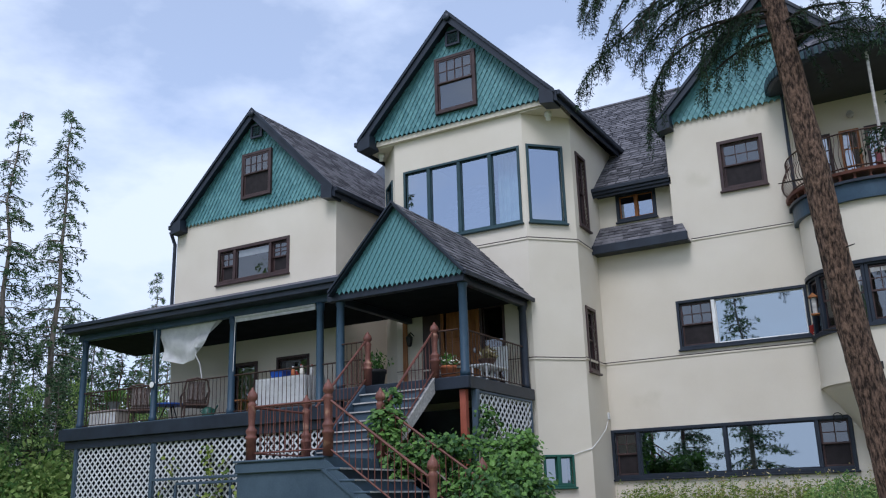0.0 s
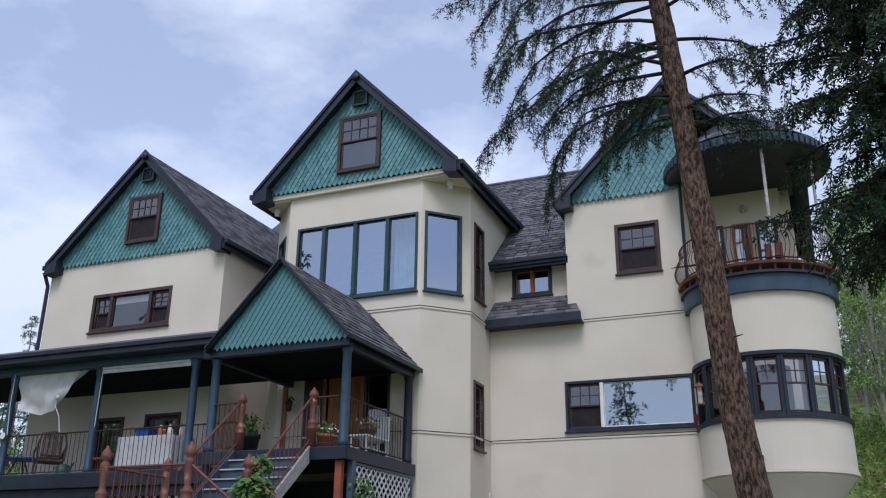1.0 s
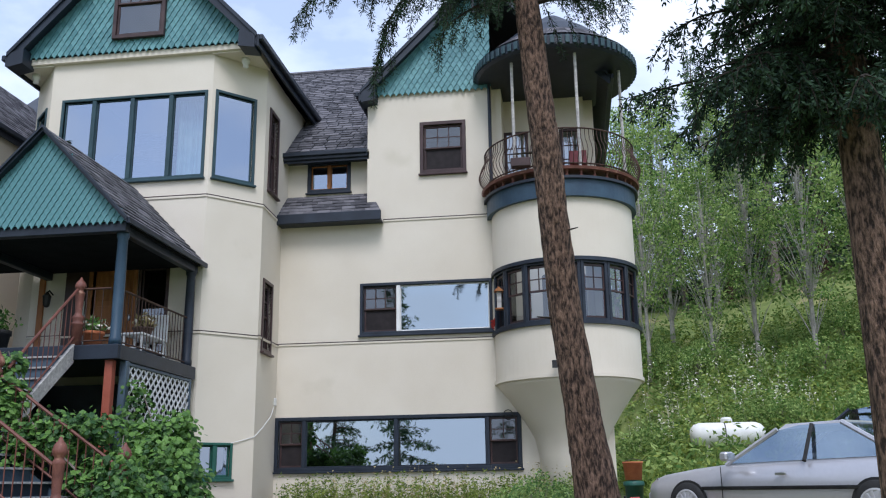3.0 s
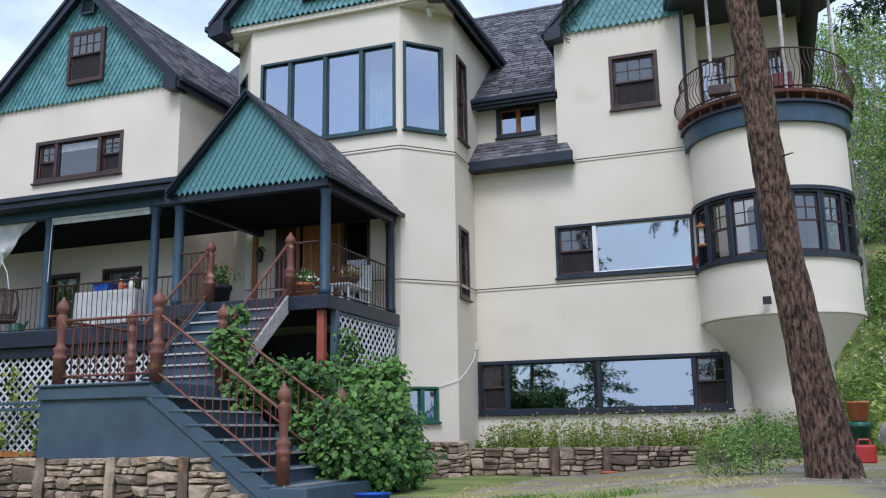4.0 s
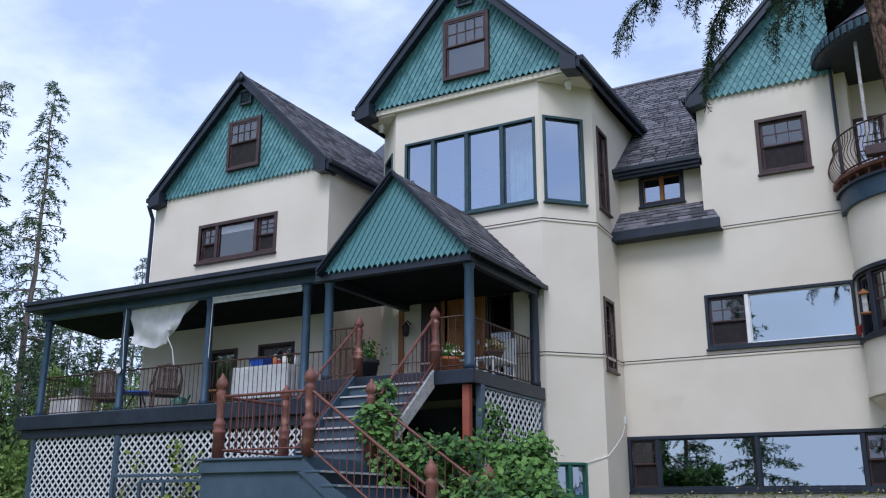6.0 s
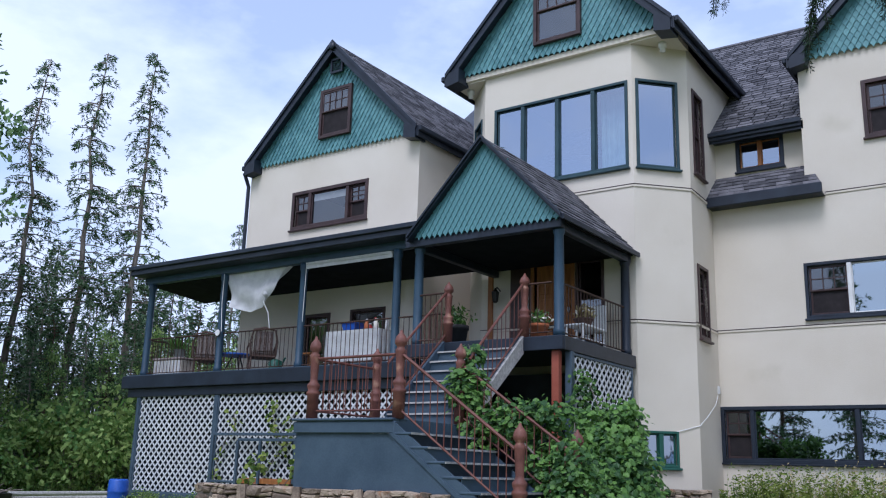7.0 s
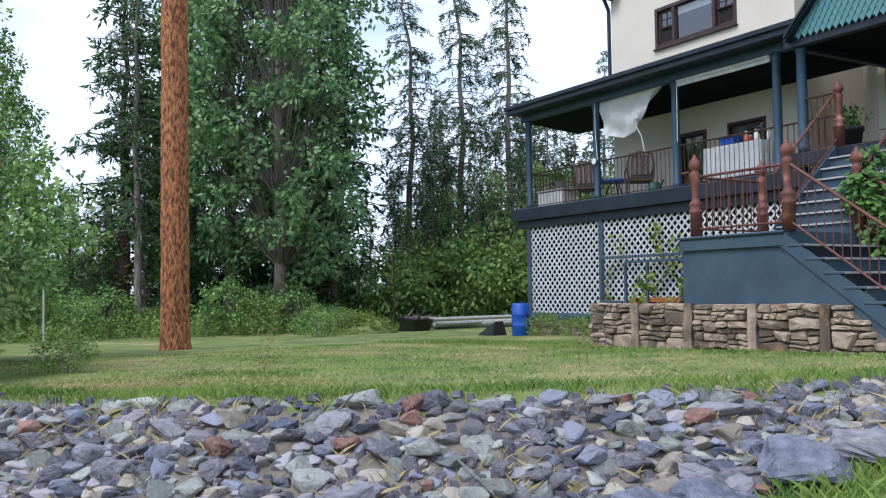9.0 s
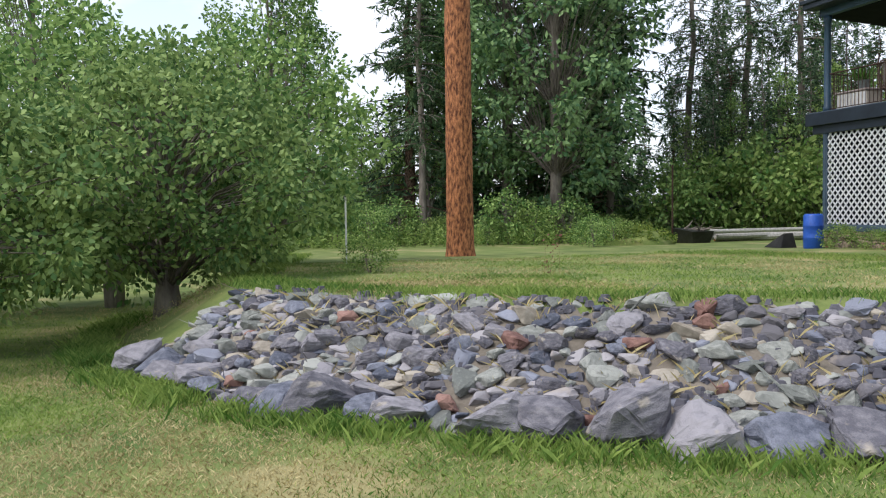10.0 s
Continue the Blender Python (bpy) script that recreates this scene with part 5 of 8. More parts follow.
for r in range(3):
    s.f += [(r * cols + k, r * cols + (k + 1) % cols, (r + 1) * cols + (k + 1) % cols, (r + 1) * cols + k) for k in range(cols)]
part("cloth", s, CLOTH, cloth, "", True)
T = DECK + .78
crate = thing("storage_tub", "blue plastic tub standing on the table", "tub")
part("tub", Shape().hexa([(-8.05, -5.75, T), (-7.75, -5.75, T), (-7.75, -5.5, T), (-8.05, -5.5, T), (-8.09, -5.79, T + .17), (-7.71, -5.79, T + .17), (-7.71, -5.46, T + .17), (-8.09, -5.46, T + .17)]), BARREL_BLUE, crate)
part("rim", Shape().box(-8.11, -7.69, -5.81, -5.44, T + .16, T + .185, .008), BARREL_BLUE, crate)
for x, y, h, r, mat, txt in ((-7.55, -5.6, .26, .05, TERRACOTTA, "orange bottle"), (-7.4, -5.5, .30, .045, WHITE, "white plastic bottle"), (-7.25, -5.65, .24, .055, PETAL, "cream plastic bottle"), (-7.62, -5.4, .2, .06, RED_PLASTIC, "red bottle"), (-7.12, -5.45, .28, .045, WHITE, "white plastic bottle")):
    bt = thing("bottle", txt + " standing on the table", "bottle", "bottles on the table")
    part("body", Shape().lathe(x, y, T, [(r, 0), (r, h * .62), (r * .45, h * .8), (r * .4, h * .9)], 12), mat, bt, "", True)
    part("cap", Shape().lathe(x, y, T + h * .9, [(r * .5, 0), (r * .5, h * .1)], 10), RED_PLASTIC if mat is WHITE else WHITE, bt)
box_red = thing("plant_stand", "small orange wooden stool on the deck", "stool")
part("seat", Shape().box(-9.35, -9.0, -5.7, -5.4, DECK + .36, DECK + .40, .01), ORANGE_WOOD, box_red)
for x in (-9.32, -9.06):
    for y in (-5.67, -5.46):
        part("leg", Shape().box(x, x + .03, y, y + .03, DECK, DECK + .36), ORANGE_WOOD, box_red)
bowl = thing("watering_can", "green watering can on the deck", "watering can")
part("body", Shape().lathe(-10.0, -5.75, DECK, [(.14, 0), (.15, .05), (.14, .24), (.06, .28)], 16), GREEN_PLASTIC, bowl, "", True)
part("spout", Shape().tube([(-9.88, -5.75, DECK + .06), (-9.68, -5.78, DECK + .3)], [.03, .018], 8), GREEN_PLASTIC, bowl)
part("handle", Shape().tube([(-10.12, -5.75, DECK + .08), (-10.25, -5.75, DECK + .2), (-10.08, -5.75, DECK + .28)], .014, 6), GREEN_PLASTIC, bowl)

# sun cloth hung between the posts
sail = thing("shade_cloth", "torn white shade cloth hanging crumpled between the porch posts", "shade cloth")
s = Shape()
nu, nv = 22, 14
for i in range(nu + 1):
    for j in range(nv + 1):
        a, b = i / nu, j / nv
        low = 4.22 + .30 * abs(a - .3) if a < .55 else 4.40 + 1.5 * (a - .55)
        zt = 5.19
        x = -11.5 + 2.18 * a + .10 * b * (1 - a) * 3 - .06 * b * a
        low = min(low, zt - .02)
        z = zt + (low - zt) * b - .06 * math.sin(a * 3.14)
        y = -6.10 + .05 * math.sin(a * 13 + b * 5) * b + .07 * math.sin(a * 6 - b * 7) * b + .10 * b * (1 - b)
        s.v.append((x, y, z))
for i in range(nu):
    for j in range(nv):
        k = i * (nv + 1) + j
        s.f.append((k, k + 1, k + nv + 2, k + nv + 1))
part("cloth", s, CLOTH, sail, "", True)
part("tie", Shape().tube([(-10.1, -6.1, 4.52), (-10.14, -6.13, 4.35), (-10.0, -6.1, 4.1), (-9.92, -6.1, 3.75)], .014, 5), CLOTH, sail, "dangling white tie")
part("knot", Shape().lathe(-10.1, -6.12, 4.46, [(.02, 0), (.06, .05), (.05, .1), (.02, .14)], 8), CLOTH, sail)
part("cord", Shape().tube([(-11.42, -6.2, 5.1), (-11.40, -6.22, 4.4), (-11.36, -6.2, 3.75)], .008, 5), WHITE, sail)
awning = thing("rolled_awning", "rolled white awning under the porch beam", "awning")
part("roll", Shape().tube([(-8.86, -6.13, 5.10), (-7.6, -6.13, 5.08), (-6.5, -6.13, 5.09)], .055, 10), CLOTH, awning)
part("flap", Shape().box(-8.86, -6.5, -6.15, -6.14, 4.97, 5.08), CLOTH, awning)
part("cord", Shape().tube([(-8.82, -6.2, 5.05), (-8.84, -6.2, 3.8)], .008, 5), WHITE, awning)
clock = thing("thermometer", "round white thermometer on a blue porch post", "thermometer")
part("dial", Shape().lathe(0, 0, 0, [(.07, 0), (.075, .01), (.07, .02)], 18), WHITE, clock)
part("rim", Shape().lathe(0, 0, -.005, [(.082, 0), (.082, .015)], 18), LAMP_METAL, clock)
clock.matrix_world = pose(-11.44, -6.23, 3.72, 90)

# ---------------------------------------------------------------- entry deck
def pot(name, label, x, y, z, r, h, mat, leafmat, n, spread, seed, petals=0):
    t = thing(name, label, "flower pot")
    part("pot", Shape().lathe(x, y, z, [(r * .72, 0), (r * .95, h * .8), (r * 1.05, h * .82), (r * 1.05, h), (r * .9, h), (r * .85, h * .9)], 18), mat, t, "", True)
    rg = random.Random(seed)
    s, f = Shape(), Shape()
    for i in range(n):
        a, e = rg.uniform(0, 6.28), rg.uniform(.2, 1.4)
        d = Vector((math.cos(a) * math.cos(e), math.sin(a) * math.cos(e), math.sin(e)))
        p = Vector((x, y, z + h)) + d * spread * rg.uniform(.2, 1)
        tgt = f if i < petals else s
        k = len(tgt.v)
        q = Vector((rg.gauss(0, 1), rg.gauss(0, 1), rg.gauss(0, 1))).normalized() * .05
        w = d.cross(q).normalized() * .025
        tgt.v += [tuple(p - q), tuple(p + w), tuple(p + q), tuple(p - w)]
        tgt.f += [(k, k + 1, k + 2, k + 3)]
    part("leaves", s, leafmat, t)
    if petals:
        part("blossom", f, PETAL, t, kind="stuff")
    part("stem", Shape().tube([(x, y, z + h * .8), (x + .02, y, z + h + spread * .5)], .012, 5), leafmat, t)
    return t


pot("plant_pot", "large black plant pot with a leggy plant on the entry deck", -4.75, -6.35, EZ, .22, .42, BLACK, LEAF_VINE, 150, .42, 1)
pot("flower_pot", "orange terracotta pot of white flowers by the railing", -2.85, -6.65, EZ, .17, .28, TERRACOTTA, LEAF_VINE, 200, .26, 2, 45)
stand = thing("plant_table", "small white wooden plant table", "table")
part("tabletop", Shape().box(-2.75, -2.35, -5.95, -5.0, EZ + .34, EZ + .38, .01), WHITE, stand)
for x in (-2.72, -2.4):
    for y in (-5.92, -5.06):
        part("leg", Shape().box(x, x + .03, y, y + .03, EZ, EZ + .34), WHITE, stand)
part("shelf", Shape().box(-2.72, -2.38, -5.9, -5.05, EZ + .12, EZ + .14), WHITE, stand)
pot("flower_basket", "wicker basket of dried grasses on the white table", -2.55, -5.55, EZ + .38, .18, .14, WICKER, STRAW, 220, .26, 3, 12)
seat = thing("garden_chair", "white plastic garden chair on the entry deck", "chair")
part("seat", Shape().box(-3.05, -2.6, -4.95, -4.5, EZ + .40, EZ + .44, .015), WHITE, seat)
part("backrest", Shape().box(-3.05, -2.6, -4.5, -4.45, EZ + .44, EZ + .95, .02), WHITE, seat)
for x in (-3.03, -2.66):
    for y in (-4.92, -4.5):
        part("leg", Shape().box(x, x + .04, y, y + .04, EZ, EZ + .40), WHITE, seat)
coat = thing("hanging_cloth", "pale cloth hanging beside the front door", "cloth")
part("cloth", Shape().hexa([(-4.62, -4.22, 3.5), (-4.42, -4.22, 3.5), (-4.42, -4.18, 3.5), (-4.62, -4.18, 3.5), (-4.58, -4.20, 4.35), (-4.46, -4.20, 4.35), (-4.46, -4.18, 4.35), (-4.58, -4.18, 4.35)]), CLOTH, coat)

# ---------------------------------------------------------------- small things on and by the walls
Shape.plan = WING
flood = thing("flood_light", "small black floodlight under the turret", "lamp")
part("arm", Shape().tube([(4.50, -1.50, 3.18), (4.50, -1.62, 3.2)], .02, 6), LAMP_METAL, flood)
part("head", Shape().hexa([(4.42, -1.74, 3.08), (4.58, -1.74, 3.08), (4.56, -1.6, 3.14), (4.44, -1.6, 3.14), (4.42, -1.72, 3.24), (4.58, -1.72, 3.24), (4.56, -1.6, 3.26), (4.44, -1.6, 3.26)]), LAMP_METAL, flood)
feeder = thing("bird_feeder", "wooden bird feeder hanging by the turret window", "bird feeder")
part("tray", Shape().box(3.22, 3.40, -.80, -.62, 4.52, 4.55, .005), ORANGE_WOOD, feeder)
part("seed_box", Shape().box(3.26, 3.36, -.76, -.66, 4.55, 4.92, .01), GREY_WOOD, feeder)
part("roof", Shape().prism([(3.2, -.82, 4.92), (3.42, -.82, 4.92), (3.31, -.82, 5.02)], (0, .22, 0)), ORANGE_WOOD, feeder)
part("bracket", Shape().tube([(3.31, -.71, 5.0), (3.31, -.71, 5.2), (3.36, -.55, 5.22)], .008, 5), LAMP_METAL, feeder)
hang = thing("hanging_flowers", "red flowers hanging beside the picture window", "flowers")
hs = Shape()
for _ in range(60):
    p = WING @ Vector((3.16, -.12, 4.32)) + Vector((prng.gauss(0, .05), prng.gauss(0, .04), prng.gauss(0, .05)))
    k = len(hs.v)
    hs.v += [tuple(p), tuple(p + Vector((.03, 0, .02))), tuple(p + Vector((.01, -.02, .05))), tuple(p + Vector((-.02, 0, .02)))]
    hs.f += [(k, k + 1, k + 2, k + 3)]
part("flowers", hs, RED_PLASTIC, hang, kind="stuff")
part("hook", Shape().tube([(3.16, .0, 4.5), (3.16, -.12, 4.5), (3.16, -.12, 4.36)], .006, 5), LAMP_METAL, hang)
fbox = thing("flower_box", "dark wooden flower box on the balcony rim", "planter")
part("box", Shape().box(3.72, 4.15, -1.72, -1.52, 7.46, 7.66, .015), BROWN, fbox)
part("soil", Shape().box(3.74, 4.13, -1.70, -1.54, 7.64, 7.665), EARTH, fbox)
bseat = thing("balcony_chair", "dark red folding chair on the balcony", "chair")
DULL_RED = surface("faded_dark_red_paint", (.10, .018, .022), (.20, .045, .05), 4, .6, .2, 40)
part("seat", Shape().box(5.0, 5.4, -.6, -.2, 7.85, 7.89, .01), DULL_RED, bseat)
part("backrest", Shape().box(5.0, 5.4, -.22, -.18, 7.95, 8.3, .01), DULL_RED, bseat)
for x in (5.02, 5.36):
    for y in (-.58, -.24):
        part("leg", Shape().box(x, x + .025, y, y + .025, 7.44, 7.85), DULL_RED, bseat)
blamp = thing("balcony_lamp", "round brass lamp on the balcony wall", "lamp")
part("globe", Shape().lathe(4.55, .95, 9.72, [(.02, -.09), (.08, -.05), (.09, .02), (.05, .08), (.02, .1)], 14), GREY_WOOD, blamp, "", True)
part("plate", Shape().box(4.5, 4.6, 1.02, 1.05, 9.66, 9.78, .008), LAMP_METAL, blamp)
Shape.plan = None
cam_box = thing("cable_box", "small white cable box with a drooping wire on the tower corner", "cable box")
part("box", Shape().box(-1.38, -1.29, -2.06, -1.96, 2.44, 2.60, .012), WHITE, cam_box)
part("wire", Shape().tube([(-1.33, -2.0, 2.44), (-1.26, -2.4, 2.2), (-1.25, -2.9, 1.95), (-1.27, -3.3, 1.75), (-1.6, -3.65, 1.62)], .008, 5), WHITE, cam_box)
coil = thing("cable_loop", "loop of black cable hanging at the basement window", "cable")
part("cable", Shape(WING).tube([(3.38 + .10 * math.cos(a * .5), -.07, 2.30 + .10 * math.sin(a * .5)) for a in range(14)], .01, 5), BLACK, coil)
basin = thing("basin", "blue plastic basin on the paving by the bottom step", "basin")
bx, by = -.35, -9.35
part("tub", Shape().lathe(bx, by, ground_z(bx, by), [(.2, 0), (.24, .08), (.25, .085), (.22, .08), (.19, .02)], 20), BARREL_BLUE, basin, "", True)
slab_stone = thing("paving_slab", "grey paving slab before the stairs", "paving slab")
part("slab", Shape().box(-.66, .3, -10.3, -8.9, ground_z(-.2, -9.6) - .1, ground_z(-.2, -9.6) + .01, .02), MORTAR, slab_stone)
frisbee = thing("frisbee", "orange plastic frisbee lying in the grass", "toy")
fx, fy = 1.6, -3.4
part("disc", Shape().lathe(fx, fy, ground_z(fx, fy) + .01, [(.16, 0), (.17, .02), (.14, .035), (.05, .04)], 20), TERRACOTTA, frisbee)

# ---------------------------------------------------------------- car, tank and bins
def car(name, label, at, paint, length=5.2, tall=1.42, wagon=False):
    """A parked car; x runs from the nose backwards, z up."""
    c = thing(name, label, "car")
    hw = .93
    body = Shape()
    if wagon:
        st = [(0, .45, .80, .72), (.15, .35, .98, .86), (.9, .28, 1.08, .92), (1.35, .26, 1.12, .93), (3.0, .26, 1.14, .94), (4.6, .28, 1.14, .93), (4.85, .35, 1.10, .88)]
        roof = [(1.3, 1.10, .80), (2.0, tall, .66), (2.4, tall + .06, .64), (4.2, tall + .05, .64), (4.75, 1.14, .78)]
    else:
        st = [(0, .42, .62, .66), (.10, .30, .72, .80), (.35, .24, .78, .88), (1.0, .22, .86, .92), (1.7, .22, .92, .93), (3.0, .22, .94, .94), (4.2, .24, .95, .93), (4.9, .28, .92, .88), (5.2, .42, .84, .78)]
        roof = [(1.62, .92, .80), (2.4, tall - .06, .60), (2.75, tall, .58), (3.4, tall - .01, .58), (4.3, .96, .76)]
    rows = []
    for x, zb, zt, w in st:
        rows.append([(x, -w * .92, zb), (x, -w, zb + .12), (x, -w * 1.01, (zb + zt) / 2 + .05), (x, -w * .95, zt - .07), (x, -w * .80, zt), (x, -w * .3, zt + .025), (x, w * .3, zt + .025), (x, w * .80, zt), (x, w * .95, zt - .07), (x, w * 1.01, (zb + zt) / 2 + .05), (x, w, zb + .12), (x, w * .92, zb)])
    m = len(rows[0])
    body.v = [p for r in rows for p in r]
    for i in range(len(rows) - 1):
        body.f += [(i * m + k, i * m + (k + 1) % m, (i + 1) * m + (k + 1) % m, (i + 1) * m + k) for k in range(m)]
    body.f += [tuple(range(m))[::-1], tuple(range((len(rows) - 1) * m, len(rows) * m))]
    part("body", body, paint, c, "", True)
    g = Shape()
    for x, z, w in roof:
        g.v += [(x, -w, z), (x, -w * .6, z + (.02 if z > 1.2 else 0)), (x, w * .6, z + (.02 if z > 1.2 else 0)), (x, w, z)]
    for i in range(len(roof) - 1):
        g.f += [(i * 4 + k, i * 4 + k + 1, i * 4 + k + 5, i * 4 + k + 4) for k in range(3)]
    for side in (0, 3):
        g.f += [tuple([i * 4 + side for i in range(len(roof))])]
    part("cabin_glass", g, CAR_GLASS, c)
    r = Shape()
    x0, x1 = roof[1][0], roof[-2][0]
    w = roof[2][2]
    r.hexa([(x0, -w, tall - .05), (x1, -w, tall - .03), (x1, w, tall - .03), (x0, w, tall - .05), (x0 + .1, -w * .9, tall + .03), (x1, -w * .9, tall + .035), (x1, w * .9, tall + .035), (x0 + .1, w * .9, tall + .03)])
    part("roof", r, paint, c)
    for s_ in (-1, 1):
        for (xa, za, wa), (xb, zb, wb) in ((roof[0], roof[1]), (roof[-1], roof[-2])):
            part("pillar", Shape().tube([(xa, s_ * wa, za - .02), (xb, s_ * wb, zb + .02)], .035, 6), paint, c)
        part("pillar", Shape().tube([(3.0, s_ * .93, .92), (2.95, s_ * (w + .01), tall)], .03, 6), BLACK, c)
        part("side_trim", Shape().box(1.25, 4.0, s_ * .955 - .012, s_ * .955 + .012, .55, .60, .008), LAMP_METAL, c)
        part("sill", Shape().box(1.3, 3.9, s_ * .90 - .03, s_ * .90 + .03, .2, .28, .01), BLACK, c)
        mir = part("mirror", Shape().box(1.78, 1.92, s_ * 1.07 - .10, s_ * 1.07 + .10, .95, 1.08, .03), paint, c, "wing mirror")
        part("mirror_glass", Shape().box(1.925, 1.93, s_ * 1.07 - .08, s_ * 1.07 + .08, .97, 1.06), CHROME, mir)
        part("door_handle", Shape().box(2.55, 2.72, s_ * .965 - .015, s_ * .965 + .015, .74, .78, .008), CHROME, c)
        part("door_seam", Shape().box(1.62, 1.63, s_ * .953 - .003, s_ * .953 + .004, .3, .88), BLACK, c)
        part("headlight", Shape().hexa([(.02, s_ * .45 - .14, .60), (.02, s_ * .45 + .14, .60), (.22, s_ * .70 + .14, .60), (.22, s_ * .62 - .14, .60), (.04, s_ * .45 - .14, .72), (.04, s_ * .45 + .14, .72), (.24, s_ * .70 + .14, .74), (.24, s_ * .62 - .14, .74)]), CHROME, c, "clear headlight")
        for x in (.98, length - 1.22):
            arch = Shape().lathe(0, 0, 0, [(.362, -.015), (.362, .015)], 26)
            a_ = part("wheel_arch", arch, BLACK, c)
            a_.matrix_local = pose(x, s_ * .935, .335, 90)
            wheel = part("wheel", Shape().lathe(0, 0, 0, [(.22, -.11), (.31, -.11), (.335, -.07), (.335, .07), (.31, .11), (.22, .11)], 30), BLACK, c, "black tyre", True)
            wheel.matrix_local = pose(x, s_ * .87, .335, -90 * s_)
            rim = Shape().lathe(0, 0, 0, [(.228, .09), (.228, .122), (.205, .126), (.19, .112)], 30)
            for k in range(14):
                a = 2 * math.pi * k / 14
                ca, sa = math.cos(a), math.sin(a)
                rim.hexa([(u * ca - v * sa, u * sa + v * ca, h) for h in (.112, .124) for u, v in ((.05, -.012), (.2, -.018), (.2, .018), (.05, .012))])
            rim.lathe(0, 0, 0, [(.07, .10), (.065, .130), (.03, .134)], 16)
            part("rim", rim, ALLOY, wheel, "silver spoked wheel cover")
    part("bumper", Shape().box(-.06, .1, -.72, .72, .36, .54, .05), paint, c)
    part("grille", Shape().box(-.02, .02, -.25, .25, .56, .72, .02), CHROME, c)
    c.matrix_world = at
    return c


car("car", "silver sedan parked on the gravel drive", pose(6.45, -4.3, .13, 0, 0, -47), SILVER)
car("suv", "dark blue estate car parked behind the sedan", pose(8.4, -.6, .45, 0, 0, -25), surface("dark_blue_car_paint", (.012, .016, .03), (.02, .026, .045), .5, .25, 0, 20, metal=.3, spec=.7), 4.9, 1.62, True)
tank = thing("propane_tank", "white propane tank half hidden in tall weeds on the slope", "propane tank")
tz = ground_z(8.8, 5.0) + .62
prof = [(.02, -.98), (.16, -.95), (.26, -.86), (.31, -.72), (.31, .72), (.26, .86), (.16, .95), (.02, .98)]
tb = part("tank", Shape().lathe(0, 0, 0, prof, 24), WHITE, tank, "", True)
tb.matrix_world = pose(8.8, 5.0, tz, 0, 90, 0)
part("dome", Shape().lathe(8.8, 5.0, tz + .27, [(.15, 0), (.15, .12), (.11, .17), (.03, .18)], 16), WHITE, tank)
for x in (8.25, 9.35):
    part("leg", Shape().box(x - .06, x + .06, 4.85, 5.15, tz - .7, tz - .24, .01), GREY_WOOD, tank)
part("strap", Shape().tube([(8.72, 5.0 + .325 * math.cos(a * .4), tz + .325 * math.sin(a * .4)) for a in range(17)], .012, 5), BLACK, tank)
bz = ground_z(5.75, -3.75)
bin_ = thing("bin", "dark green plastic bin beside the drive", "bin")
part("body", Shape().lathe(5.75, -3.75, bz, [(.13, 0), (.16, .5), (.18, .5), (.18, .54)], 18), GREEN_PLASTIC, bin_, "", True)
part("lid", Shape().lathe(5.75, -3.75, bz + .54, [(.185, 0), (.17, .04), (.05, .06)], 18), GREEN_PLASTIC, bin_)
opot = thing("bucket", "orange bucket set on the green bin", "bucket")
part("bucket", Shape().lathe(5.75, -3.75, bz + .6, [(.14, 0), (.17, .28), (.18, .28), (.18, .31)], 18), TERRACOTTA, opot, "", True)
part("handle", Shape().tube([(5.58, -4.6, bz + .9), (5.75, -3.758, bz + .96), (5.92, -4.6, bz + .9)], .008, 5), LAMP_METAL, opot)
can = thing("fuel_can", "red plastic fuel can on the ground by the fir", "fuel can")
fz = ground_z(5.62, -6.0)
part("body", Shape().box(5.48, 5.76, -6.09, -5.92, fz, fz + .26, .03), RED_PLASTIC, can)
part("handle", Shape().tube([(5.53, -6.0, fz + .25), (5.55, -6.0, fz + .33), (5.68, -6.0, fz + .33), (5.7, -6.0, fz + .25)], .018, 6), RED_PLASTIC, can)
part("spout", Shape().tube([(5.52, -6.0, fz + .25), (5.46, -6.0, fz + .36)], .02, 6), BLACK, can)

# ---------------------------------------------------------------- by the forest edge
barrel = thing("barrel", "bright blue plastic barrel by the lattice corner", "barrel")
gz = ground_z(-14.1, -6.9)
part("drum", Shape().lathe(-13.52, -6.92, gz, [(.20, 0), (.22, .03), (.225, .25), (.235, .27), (.225, .29), (.225, .52), (.235, .54), (.225, .56), (.22, .78), (.19, .82)], 22), BARREL_BLUE, barrel, "", True)
part("bung", Shape().lathe(-13.47, -6.97, gz + .82, [(.03, 0), (.03, .03)], 10), BLACK, barrel)
tarp = thing("tarpaulin", "black tarpaulin corner lying beside the barrel", "tarpaulin")
part("sheet", Shape().hexa([(-14.9, -7.3, gz), (-14.35, -7.2, gz), (-14.3, -6.8, gz), (-14.8, -6.7, gz), (-14.8, -7.1, gz + .05), (-14.36, -7.12, gz + .35), (-14.32, -6.9, gz + .36), (-14.7, -6.85, gz + .06)]), BLACK, tarp)
post = thing("steel_post", "thin rusty steel post at the forest edge", "post")
px, py = -22.6, -5.6
part("post", Shape().tube([(px, py, ground_z(px, py) - .1), (px + .02, py, ground_z(px, py) + 2.6)], .035, 6), IRON, post)
pole = thing("marker_pole", "thin white marker pole with a string", "pole")
qx, qy = 4.7 - 17 * math.sin(radians(82.0)), -20.4 + 17 * math.cos(radians(82.0))
part("pole", Shape().tube([(qx, qy, ground_z(qx, qy) - .1), (qx, qy, ground_z(qx, qy) + 1.25)], .018, 6), WHITE, pole)
